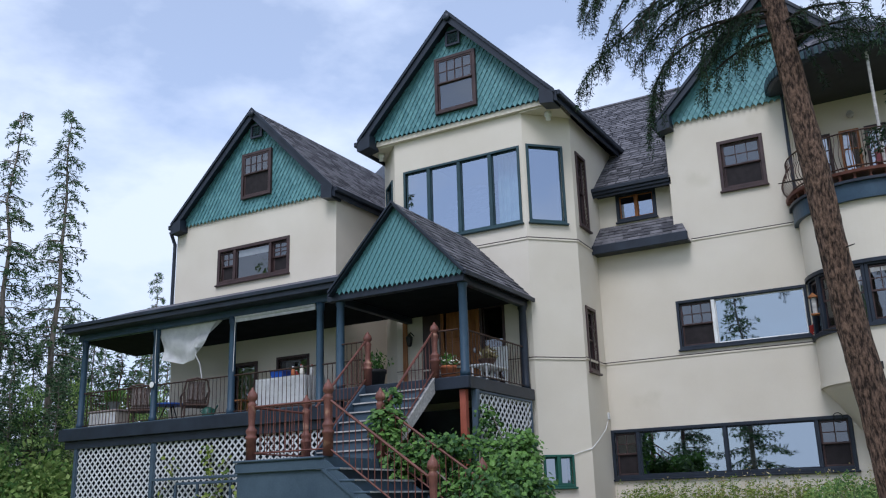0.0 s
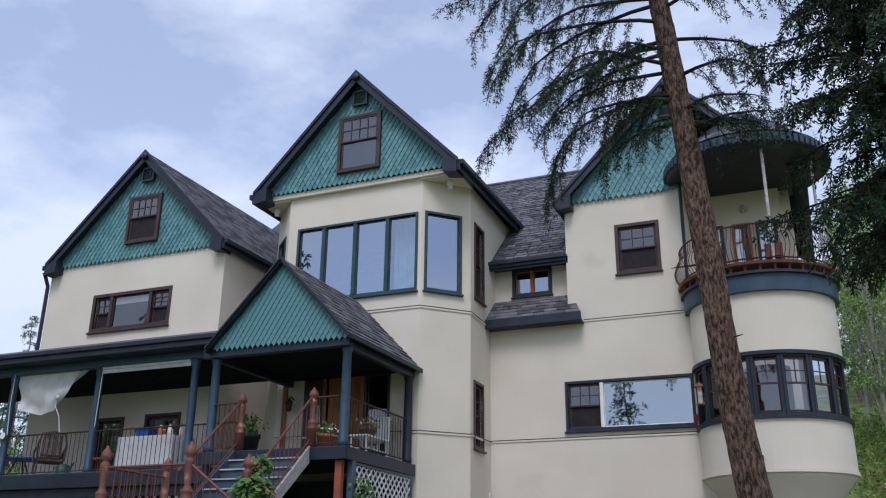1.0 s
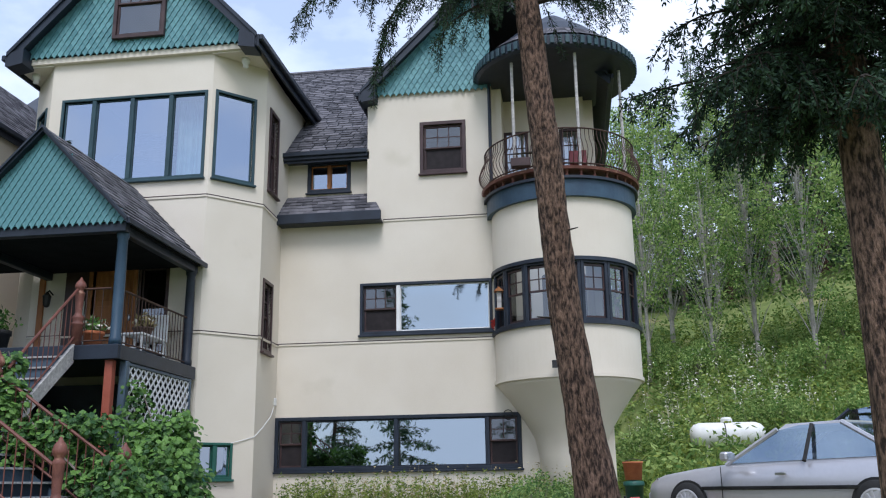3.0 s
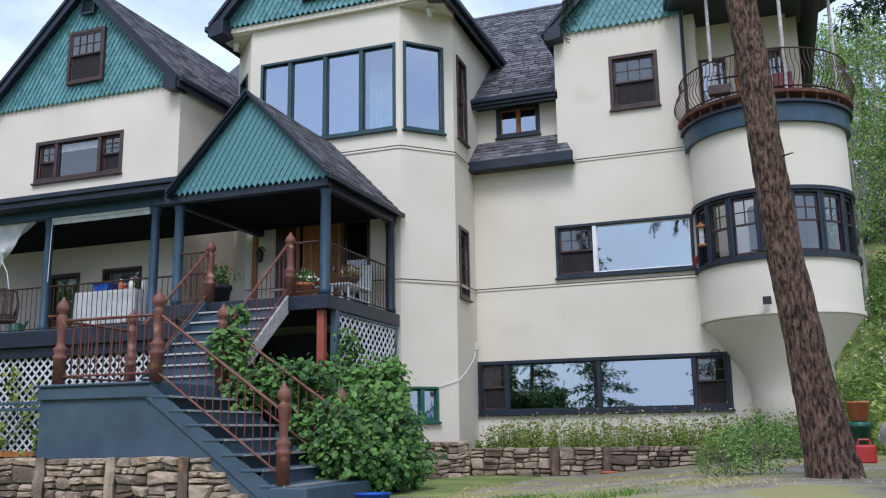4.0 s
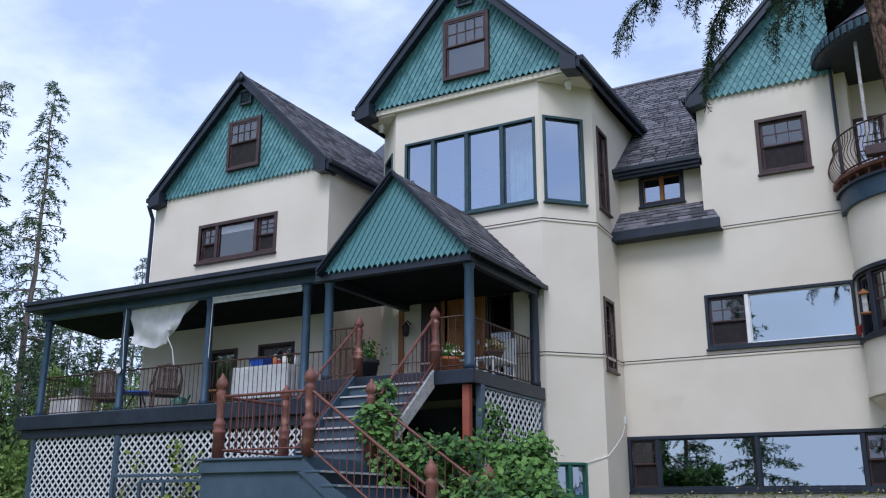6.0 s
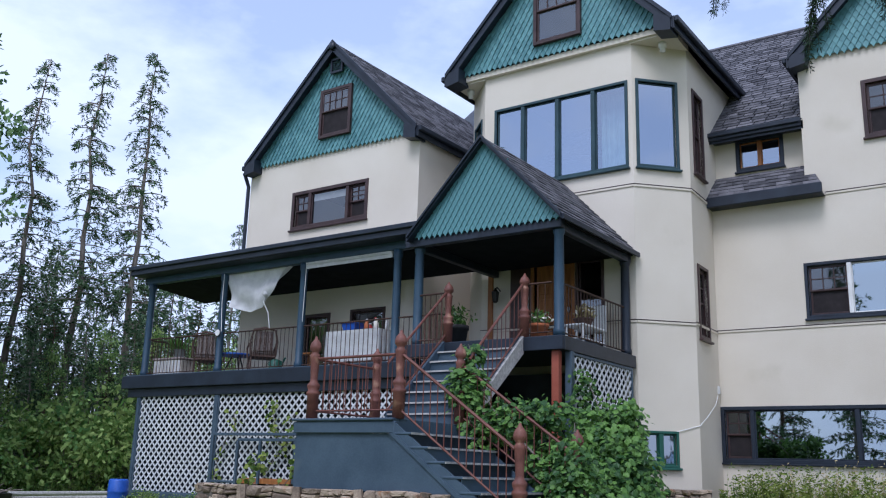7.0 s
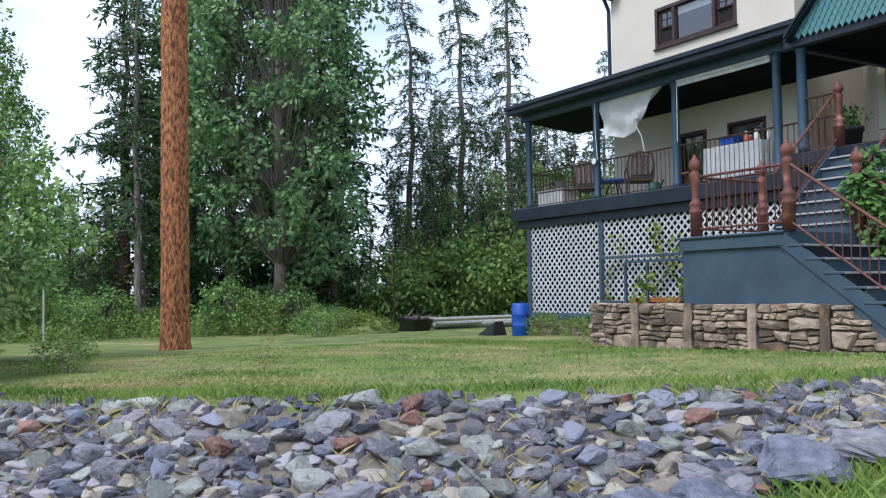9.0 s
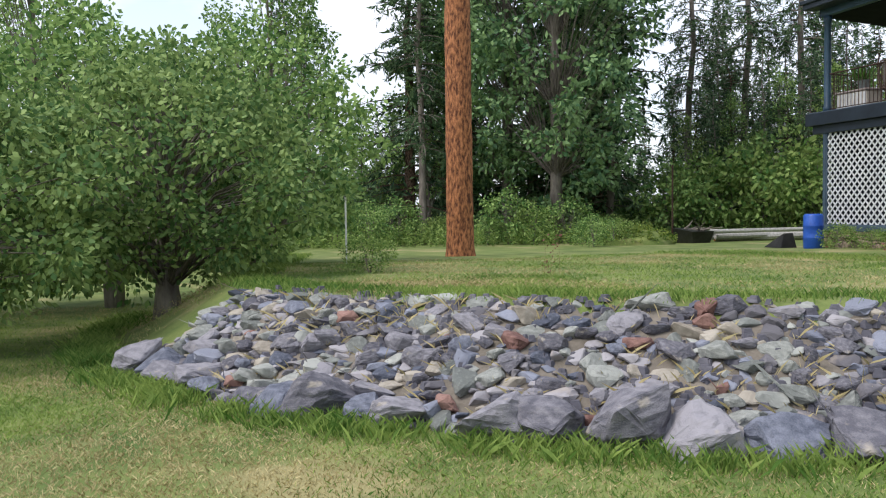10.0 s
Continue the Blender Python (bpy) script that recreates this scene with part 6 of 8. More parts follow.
part("string", Shape().tube([(qx, qy, ground_z(qx, qy) + 1.2), (qx - .3, qy + 1.2, ground_z(qx, qy) + 1.08), (qx - .4, qy + 1.6, ground_z(qx, qy) + 1.04)], .004, 4), IRON, pole)
for i, (dx, dy, r, ln, rot, tip) in enumerate(((0, 0, .11, 5.2, 62, .05), (.35, .2, .09, 4.4, 70, .1), (-.2, .5, .13, 3.6, 55, .0), (.1, -.35, .08, 3.9, 66, .22), (.5, -.1, .07, 4.8, 60, .3))):
    lg = thing("timber", "weathered grey timber in a heap by the forest", "timber", "timber heap")
    sx, sy = -22.6 + dx, -4.4 + dy
    e = Vector((math.cos(radians(90 + rot - 62)), math.sin(radians(90 + rot - 62)), 0)) * ln
    z0 = ground_z(sx, sy) + r + tip
    part("beam", Shape().tube([(sx, sy, z0), (sx + e.x, sy + e.y, z0 + .02)], r, 8 if i else 6), GREY_WOOD, lg)
    part("end_cut", Shape().tube([(sx - e.x * .002, sy - e.y * .002, z0), (sx + e.x * .001, sy + e.y * .001, z0)], r * .96, 8), ORANGE_WOOD if i == 2 else GREY_WOOD, lg)
trough = thing("trough", "dark old trough heaped with branches beside the timber", "trough")
hx, hy = -22.0, -5.2
hz = ground_z(hx, hy)
part("trough", Shape().hexa([(hx - .5, hy - .3, hz), (hx + .4, hy - .2, hz), (hx + .4, hy + .4, hz), (hx - .5, hy + .3, hz), (hx - .65, hy - .4, hz + .5), (hx + .5, hy - .3, hz + .4), (hx + .5, hy + .5, hz + .4), (hx - .65, hy + .4, hz + .5)]), LAMP_METAL, trough)
for k in range(9):
    part("branch", Shape().tube([(hx - .5 + .1 * k, hy - .2 + .05 * k, hz + .42), (hx + prng.uniform(-.8, .9), hy + prng.uniform(-.5, .8), hz + prng.uniform(.5, .75))], [.03, .012], 5), GREY_BARK, trough)


import collections


# ---------------------------------------------------------------- rock bank
def boulder(rng, n=14, flat=.62, rough=False):
    """A blasted rock: the hull of a few scattered points, with its corners knocked off and the faces uneven on large ones."""
    bm = bmesh.new()
    for _ in range(n):
        d = Vector((rng.gauss(0, 1), rng.gauss(0, 1), rng.gauss(0, 1))).normalized()
        # blocky rather than round
        k = max(abs(d.x), abs(d.y), abs(d.z)) ** .7
        bm.verts.new(d / k * rng.uniform(.82, 1.08))
    hull = bmesh.ops.convex_hull(bm, input=bm.verts)
    bmesh.ops.delete(bm, geom=list({g for g in hull["geom_interior"] + hull["geom_unused"] if isinstance(g, bmesh.types.BMVert)}), context="VERTS")
    if rough:
        bmesh.ops.bevel(bm, geom=list(bm.edges), offset=.10, segments=1, affect="EDGES", profile=.5)
        bmesh.ops.triangulate(bm, faces=list(bm.faces))
        bmesh.ops.subdivide_edges(bm, edges=[e for e in bm.edges if e.calc_length() > .95], cuts=1, use_grid_fill=True)
        bmesh.ops.triangulate(bm, faces=list(bm.faces))
        off = Vector((rng.uniform(0, 50), 0, 0))
        for v in bm.verts:
            v.co *= 1 + .12 * noise.noise(v.co * 2.2 + off) + .07 * noise.noise(v.co * 6 + off)
    for v in bm.verts:
        v.co.z *= flat
    bm.verts.index_update()
    return bm


def boulder_mesh(seed, mat, flat, fine=False):
    rng = random.Random(seed)
    bm = boulder(rng, 15, flat, True)
    if fine:
        # broken, layered faces on the largest ones
        bmesh.ops.subdivide_edges(bm, edges=list(bm.edges), cuts=2, use_grid_fill=True)
        bmesh.ops.triangulate(bm, faces=list(bm.faces))
        off = Vector((rng.uniform(0, 50), 3, 0))
        for v in bm.verts:
            q = v.co + off
            layer = noise.noise(Vector((q.x * .8, q.y * .8, q.z * 9)))
            v.co *= 1 + .055 * layer + .035 * noise.noise(q * 7) + .05 * noise.noise(q * 2.5)
    me = bpy.data.meshes.new("rock")
    bm.to_mesh(me)
    bm.free()
    me.materials.append(mat)
    return me


grey = [boulder_mesh(100 + i, ROCK, .55 + .06 * (i % 5)) for i in range(20)]
blue = [boulder_mesh(500 + i, ROCK_BLUE, .55 + .05 * (i % 4)) for i in range(8)]
pale = [boulder_mesh(600 + i, ROCK_PALE, .55 + .05 * (i % 4)) for i in range(8)]
tan = [boulder_mesh(200 + i, ROCK_TAN, .6) for i in range(4)]
rust = [boulder_mesh(300 + i, ROCK_WARM, .65) for i in range(4)]
large = [boulder_mesh(700 + i, (ROCK, ROCK_BLUE, ROCK)[i % 3], .6 + .05 * (i % 4), True) for i in range(9)]
bank = thing("rock_bank", "sloping bank of loose grey blasted rocks below the lawn", "rock bank")


def bank_point(u, v):
    """u metres along the brow from its right end, v from 0 at the brow to 1 at the foot."""
    for (ax, ay), (bx, by) in zip(RIM, RIM[1:]):
        d = math.hypot(bx - ax, by - ay)
        if u <= d:
            dx, dy = (bx - ax) / d, (by - ay) / d
            x, y = ax + dx * u, ay + dy * u
            return x - dy * v * BANK * 1.06, y + dx * v * BANK * 1.06
        u -= d
    return bx, by


def along_brow(x, y):
    """Metres along the brow to its point nearest x, y."""
    best, at, run = 1e9, 0, 0
    for (ax, ay), (bx, by) in zip(RIM, RIM[1:]):
        dx, dy = bx - ax, by - ay
        q = math.hypot(dx, dy)
        u = min(1, max(0, ((x - ax) * dx + (y - ay) * dy) / (q * q)))
        d = math.hypot(x - ax - u * dx, y - ay - u * dy)
        if d < best:
            best, at = d, run + u * q
        run += q
    return at


rng = random.Random(77)
LEN = sum(math.dist(a, b) for a, b in zip(RIM, RIM[1:]))
START, END = 8.9, 18.0
rest = {0: [], 1: [], 2: []}
taken = []
spots = []
u = START
# the big ones along the foot
while u < END + 1.2:
    r = rng.uniform(.24, .36) if u < 15.2 else rng.uniform(.17, .27)
    spots.append((*bank_point(u + r, rng.uniform(.90, 1.0)), r, 1))
    u += r * 1.72
# a dense cover of smaller ones
for k in range(26000):
    r = rng.choice((.15, .135, .125, .12)) if k < 1500 else rng.choice((.11, .10, .095, .085)) if k < 9000 else rng.choice((.075, .065, .055))
    x, y = rng.uniform(-7.6, 2.4), rng.uniform(-22.0, -11.6)
    away = -rim_distance(x, y)
    if .04 < away < BANK * 1.03 and START <= along_brow(x, y) <= END + 1.3:
        spots.append((x, y, r, 0))
many = {ROCK_MANY: Shape(), ROCK_BLUE: Shape(), ROCK_PALE: Shape(), ROCK_TAN: Shape(), ROCK_WARM: Shape()}
rest_mesh = []
for q in range(24):
    bm = boulder(random.Random(400 + q), 13, .62, True)
    rest_mesh.append(([v.co.copy() for v in bm.verts], [tuple(v.index for v in f.verts) for f in bm.faces]))
    bm.free()
count = 0
grid = collections.defaultdict(list)
for x, y, r, big in spots:
    gx_, gy_ = int(x // .9), int(y // .9)
    if any((x - a) ** 2 + (y - b) ** 2 < ((r + q) * (.50 if not big else .68)) ** 2 for i_ in (-1, 0, 1) for j_ in (-1, 0, 1) for a, b, q in grid[gx_ + i_, gy_ + j_]):
        continue
    grid[gx_, gy_].append((x, y, r))
    z = ground_z(x, y)
    w = rng.random()
    sx, sy, sz = r * rng.uniform(1.05, 1.45), r * rng.uniform(.85, 1.1), r * (rng.uniform(.75, 1.15) if not big else rng.uniform(.95, 1.25))
    brow = max(0, 1 + rim_distance(x, y) / .35)
    m = Matrix.Translation((x, y, z + sz * (.18 if not big else .34) - .035 * min(1, brow))) @ Euler((rng.uniform(-.32, .32), rng.uniform(-.32, .32), rng.uniform(0, 6.28))).to_matrix().to_4x4() @ Matrix.Diagonal((sx, sy, sz, 1))
    if count < 300:
        me = rng.choice(large) if big else rng.choice(rust) if w < .03 else rng.choice(tan) if w < .14 else rng.choice(pale) if w < .36 else rng.choice(blue) if w < .6 else rng.choice(grey)
        ob = new("rock", me)
        ob.parent = bank
        ob.matrix_world = m
        count += 1
    else:
        vs, fs = rng.choice(rest_mesh)
        many[ROCK_WARM if w < .03 else ROCK_TAN if w < .13 else ROCK_PALE if w < .34 else ROCK_BLUE if w < .58 else ROCK_MANY].add([m @ p for p in vs], fs)
for mat, shape in many.items():
    part("broken_rock", shape, mat, bank, kind="stuff")
# small rubble and dry grass in the gaps
rub = Shape()
for _ in range(1700):
    x, y = bank_point(rng.uniform(START, END + .8), rng.uniform(0, 1.05))
    z = ground_z(x, y)
    r = rng.uniform(.02, .055)
    a = rng.uniform(0, 6.28)
    c, s_ = math.cos(a), math.sin(a)
    rub.hexa([(x + r * (p * c - q * s_), y + r * (p * s_ + q * c), z + h * r) for h, k in ((0, 1.0), (1.1, .6)) for p, q in ((-k, -k * .7), (k, -k * .8), (k * .9, k * .7), (-k * .8, k * .7))])
tagged(part("rubble", rub, ROCK, bank), kind="stuff")
tagged(sheet("ground", [float(a) for a in np.arange(-8, 2.6, .2)], [float(a) for a in np.arange(-22.2, -11.5, .2)], EARTH, .015, lambda x, y: -BANK * .98 < rim_distance(x, y) < -.16 and START < along_brow(x, y) < END + .6), "bare brown earth between the rocks of the bank", "earth", kind="structure")


# ---------------------------------------------------------------- grass
def tufts(name, label, spots, mat, h0, h1, blades, spread, seed, lean=.5, width=.008):
    rng = random.Random(seed)
    s = Shape()
    for x, y in spots:
        z = ground_z(x, y) - .01
        for _ in range(blades):
            a, b = x + rng.gauss(0, spread), y + rng.gauss(0, spread)
            h = rng.uniform(h0, h1)
            t = rng.uniform(0, 6.28)
            lx, ly = lean * h * rng.gauss(0, .7), lean * h * rng.gauss(0, .7)
            wx, wy = width * math.cos(t), width * math.sin(t)
            s.v += [(a - wx, b - wy, z), (a + wx, b + wy, z), (a + lx * .4 + wx * .7, b + ly * .4 + wy * .7, z + h * .6), (a + lx, b + ly, z + h)]
            k = len(s.v) - 4
            s.f += [(k, k + 1, k + 2), (k, k + 2, k + 3)]
    return tagged(new(name, s.mesh(name, mat)), label, "grass", kind="stuff")


rng = random.Random(5)
rim_spots, foot_spots, lawn_spots, dry_spots = [], [], [], []
for _ in range(1500):
    x, y = bank_point(rng.uniform(6, 34), rng.uniform(-.4, .03))
    rim_spots.append((x, y))
for _ in range(900):
    x, y = bank_point(rng.uniform(8, 24), rng.uniform(1.02, 1.32))
    foot_spots.append((x, y))
for k in range(34000):
    x, y = (rng.uniform(-13, 4.2), rng.uniform(-24.5, -9.5)) if k < 17000 else (rng.uniform(-6, 3.2), rng.uniform(-23.2, -16.5))
    if -BANK - .1 < rim_distance(x, y) < .1 and x > -6.4:
        continue
    (lawn_spots if noise.noise(Vector((x * .5, y * .5, 1))) + rng.uniform(-.35, .35) > .03 else dry_spots).append((x, y))
tufts("grass", "long green grass along the brow of the bank", rim_spots, BLADE, .03, .10, 14, .09, 1, .6, .0042)
tufts("grass", "rank green grass and weeds at the foot of the rocks", foot_spots, BLADE, .04, .17, 16, .1, 2, .7, .005)
tufts("grass", "short green lawn grass", lawn_spots, BLADE, .018, .05, 9, .13, 3, .9, .004)
tufts("grass", "short dry straw-coloured grass", dry_spots, STRAW, .015, .04, 9, .13, 4, 1.0, .0035)
house_spots, drive_spots = [], []
for k in range(5200):
    x, y = rng.uniform(-13.5, 5.4), rng.uniform(-11.2, -5.5)
    if (x < -1.8 and y > -9.2) or (-5.9 < x < .3 and y > -10.5) or (-6.9 < x < -5.5 and y > -10.6):
        continue
    if on_drive(x, y):
        if noise.noise(Vector((x * .9, y * .9, 4))) > .05:
            drive_spots.append((x, y))
    else:
        house_spots.append((x, y))
tufts("grass", "green lawn grass before the house", house_spots, BLADE, .02, .08, 9, .12, 8, .8, .005)
tufts("grass", "thin dry grass growing through the gravel", drive_spots, STRAW, .02, .06, 7, .12, 9, .9, .005)
straw_spots = [bank_point(rng.uniform(START, END), rng.uniform(.05, .95)) for _ in range(260)]
tufts("grass", "dry yellow grass between the rocks", straw_spots, STRAW, .03, .13, 8, .06, 6, 1.3, .0022)


# ---------------------------------------------------------------- trees
def leaf(s, p, d, up, length, width):
    """One small pointed leaf, two triangles."""
    side = d.cross(up)
    if side.length < 1e-4:
        side = Vector((1, 0, 0))
    side.normalize()
    k = len(s.v)
    s.v += [tuple(p), tuple(p + d * length * .5 + side * width * .5), tuple(p + d * length), tuple(p + d * length * .5 - side * width * .5)]
    s.f += [(k, k + 1, k + 2, k + 3)]


def rand_dir(rng, flat=1.0):
    v = Vector((rng.gauss(0, 1), rng.gauss(0, 1), rng.gauss(0, flat)))
    return v.normalized() if v.length > 1e-3 else Vector((1, 0, 0))


def spray(wood, leaves, rng, start, direction, length, thick, droop, twig_gap, twig_len, needle_len, needle_w, per_twig, fullness=.25):
    """A drooping conifer limb: side twigs hung with needle tufts."""
    d = direction.normalized()
    pts, p = [start.copy()], start.copy()
    steps = 5 if twig_gap < .1 else 3
    for i in range(steps):
        dd = (d + Vector((rng.gauss(0, .07), rng.gauss(0, .07), -droop * (i / steps) ** 1.3))).normalized()
        p = p + dd * length / steps
        pts.append(p.copy())
    wood.tube(pts, [thick * (1 - .85 * i / steps) + .003 for i in range(steps + 1)], 3 if thick > .02 or twig_gap > .1 else 4, False)
    n = max(2, int(length * (1 - fullness) / twig_gap))
    for i in range(n):
        t = fullness + (1 - fullness) * (i + rng.random()) / n
        k = min(steps - 1, int(t * steps))
        q = pts[k].lerp(pts[k + 1], t * steps - k)
        along = (pts[k + 1] - pts[k]).normalized()
        side = along.cross(Vector((0, 0, 1))).normalized() * rng.choice((-1, 1))
        td = (along * rng.uniform(.3, .9) + side * rng.uniform(.5, 1.0) + Vector((0, 0, rng.uniform(-.95, .0)))).normalized()
        tl = twig_len * rng.uniform(.5, 1.2) * (1.15 - .6 * t)
        for j in range(per_twig):
            f = (j + rng.random()) / per_twig
            r = q + td * tl * f + Vector((0, 0, -.4 * tl * f * f))
            nd = (td * .8 + rand_dir(rng) * .75).normalized()
            leaf(leaves, r, nd, rand_dir(rng), needle_len * rng.uniform(.6, 1.3), needle_w)


def conifer(name, label, seed, height, radius, base, trunk_r, bare, layers, mat_bark, mat_leaf, sparse=1.0, top_shape=1.0, needles=7, droop=.5, needle=(.36, .105)):
    """A conifer with a tapered trunk and whorls of needle-hung limbs."""
    rng = random.Random(seed)
    t = thing(name, label, "tree")
    trunk, twigs, crown = Shape(), Shape(), Shape()
    pts = [(rng.gauss(0, .012) * z, rng.gauss(0, .012) * z * .6, z) for z in (height * k / 9 for k in range(10))]
    trunk.tube([(0, 0, -.3)] + pts, [trunk_r * 1.35] + [trunk_r * (1 - .93 * k / 9) for k in range(10)], 9)
    for i in range(layers):
        f = bare + (1 - bare) * (i + rng.random()) / layers
        z = f * height
        k = min(8, int(f * 9))
        c = Vector(pts[k]).lerp(Vector(pts[k + 1]), f * 9 - k)
        g = (f - bare) / (1 - bare)
        r = radius * (1 - g) ** top_shape * rng.uniform(.55, 1.1) + .25
        for _ in range(rng.choice((2, 3, 3, 4))):
            if rng.random() > sparse:
                continue
            a = rng.uniform(0, 6.28)
            spray(twigs, crown, rng, c, Vector((math.cos(a), math.sin(a), .25 - .35 * (1 - g))), r * rng.uniform(.7, 1.1), trunk_r * .16, droop, .24, .52, needle[0], needle[1], needles, .08)
    part("trunk", trunk, mat_bark, t, "", True)
    part("branchwork", twigs, mat_bark, t, kind="stuff")
    part("crown", crown, mat_leaf, t)
    t.matrix_world = base
    return t


def broadleaf(name, label, seed, height, radius, base, trunk_r, bare, mat_bark, mat_leaf, leaves=5200, leaf_len=.16, clumps=46, stems=1, category="tree", clump=1.0, aspect=1.0):
    """A leafy tree: stems, limbs to clumps, and many small leaves round each clump, with gaps between."""
    rng = random.Random(seed)
    t = thing(name, label, category)
    wood, crown = Shape(), Shape()
    tops = []
    for s in range(stems):
        a = rng.uniform(0, 6.28)
        lean = (.0 if stems == 1 else .28) * radius
        pts = [(lean * math.cos(a) * (k / 7) + rng.gauss(0, .02) * k * .3, lean * math.sin(a) * (k / 7) + rng.gauss(0, .02) * k * .3, -.2 + (height * .9 + .2) * k / 7) for k in range(8)]
        wood.tube(pts, [trunk_r * (1.25 if k == 0 else 1 - .9 * k / 7) for k in range(8)], 8)
        tops.append(pts)
    mid, half = height * (bare + 1) / 2, height * (1 - bare) / 2
    for c in range(clumps):
        while True:
            q = Vector((rng.uniform(-1, 1), rng.uniform(-1, 1), rng.uniform(-1, 1)))
            if q.length < 1:
                break
        q = q.normalized() * q.length ** .55
        taper = 1 - .45 * max(0, q.z) ** 1.5 * aspect
        ragged = rng.uniform(.8, 1.16)
        p = Vector((q.x * radius * taper * ragged, q.y * radius * taper * ragged, mid + q.z * half * (ragged if q.z > 0 else 1)))
        pts = rng.choice(tops)
        k = min(7, max(1, int(7 * (p.z * .75) / height)))
        r0 = Vector(pts[k])
        m = r0.lerp(p, .5) + Vector((0, 0, .12 * radius))
        wood.tube([r0, m, p], [min(.03, trunk_r * .17), min(.015, trunk_r * .09), .004], 3, False)
        cr = radius * clump * rng.uniform(.2, .36)
        for _ in range(leaves // clumps):
            d = rand_dir(rng)
            pos = p + Vector((d.x, d.y, d.z * .75)) * cr * rng.random() ** .45
            leaf(crown, pos, (d + rand_dir(rng) * .8 + Vector((0, 0, -.35))).normalized(), rand_dir(rng), leaf_len * rng.uniform(.6, 1.3), leaf_len * .62)
    part("trunk", wood, mat_bark, t, "", True)
    part("crown", crown, mat_leaf, t)
    t.matrix_world = base
    return t


def spot(bearing, dist, turn=0.0, scale=1.0, from_x=4.7, from_y=-20.3, sink=0.0):
    x, y = from_x - dist * math.sin(radians(bearing)), from_y + dist * math.cos(radians(bearing))
    return Matrix.Translation((x, y, ground_z(x, y) - sink)) @ Euler((0, 0, turn)).to_matrix().to_4x4() @ Matrix.Diagonal((scale, scale, scale, 1))


def put_copy(ob, bearing, dist, scale, rng, stretch=1.0):
    c = copy_thing(ob, Matrix.Identity(4))
    c.matrix_world = spot(bearing, dist, rng.uniform(0, 6.28), scale) @ Matrix.Diagonal((1, 1, stretch, 1))
    return c


rng = random.Random(21)
TWIG = surface("dark_fir_twigs", (.012, .009, .007), (.045, .034, .026), 9, .95, .4, 60)
# the leaning fir in front of the house
near = thing("fir_tree", "leaning fir with rough brown bark and drooping dark boughs", "tree")
wood, limbs, crown = Shape(), Shape(), Shape()
lean = [(5.06, -9.86, .1), (5.0, -9.9, .5), (4.86, -9.95, 1.6), (4.74, -9.98, 2.6), (4.66, -10.02, 3.6), (4.60, -10.08, 4.6), (4.50, -10.12, 5.8), (4.38, -10.15, 7.2), (4.25, -10.2, 8.6), (4.05, -10.25, 11), (3.85, -10.3, 14), (3.7, -10.3, 17)]
bark_pts, rr = [Vector(p) for p in lean], [.30, .24, .195, .178, .168, .163, .155, .145, .13, .10, .06, .02]
n_side = 40
fine = []
for i in range(len(bark_pts) - 1):
    for k in range(14):
        fine.append((bark_pts[i].lerp(bark_pts[i + 1], k / 14), rr[i] + (rr[i + 1] - rr[i]) * k / 14))
fine.append((bark_pts[-1], rr[-1]))
for j, (p, r) in enumerate(fine):
    for k in range(n_side):
        a = 2 * math.pi * k / n_side
        q = noise.noise(Vector((math.cos(a) * 4.5, math.sin(a) * 4.5, p.z * 2.2)))
        q2 = noise.noise(Vector((math.cos(a) * 9, math.sin(a) * 9, p.z * 6)))
        rk = r * (1 + .11 * (1 - abs(q) * 3) * .6 + .05 * q2)
        wood.v.append((p.x + rk * math.cos(a), p.y + rk * math.sin(a), p.z))
for j in range(len(fine) - 1):
    wood.f += [(j * n_side + k, j * n_side + (k + 1) % n_side, (j + 1) * n_side + (k + 1) % n_side, (j + 1) * n_side + k) for k in range(n_side)]


def near_limb(z, bearing, length, rise, droop, thick=.03, gap=.045, twig=.58, per=46, full=.12, needle_w=.022):
    f = [i for i in range(len(lean) - 1) if lean[i][2] <= z <= lean[i + 1][2]][0]
    t = (z - lean[f][2]) / (lean[f + 1][2] - lean[f][2])
    c = bark_pts[f].lerp(bark_pts[f + 1], t)
    d = Vector((math.cos(radians(bearing)), math.sin(radians(bearing)), rise))
    spray(limbs, crown, rng, c, d, length, thick, droop, gap, twig, .095, needle_w, per, full)


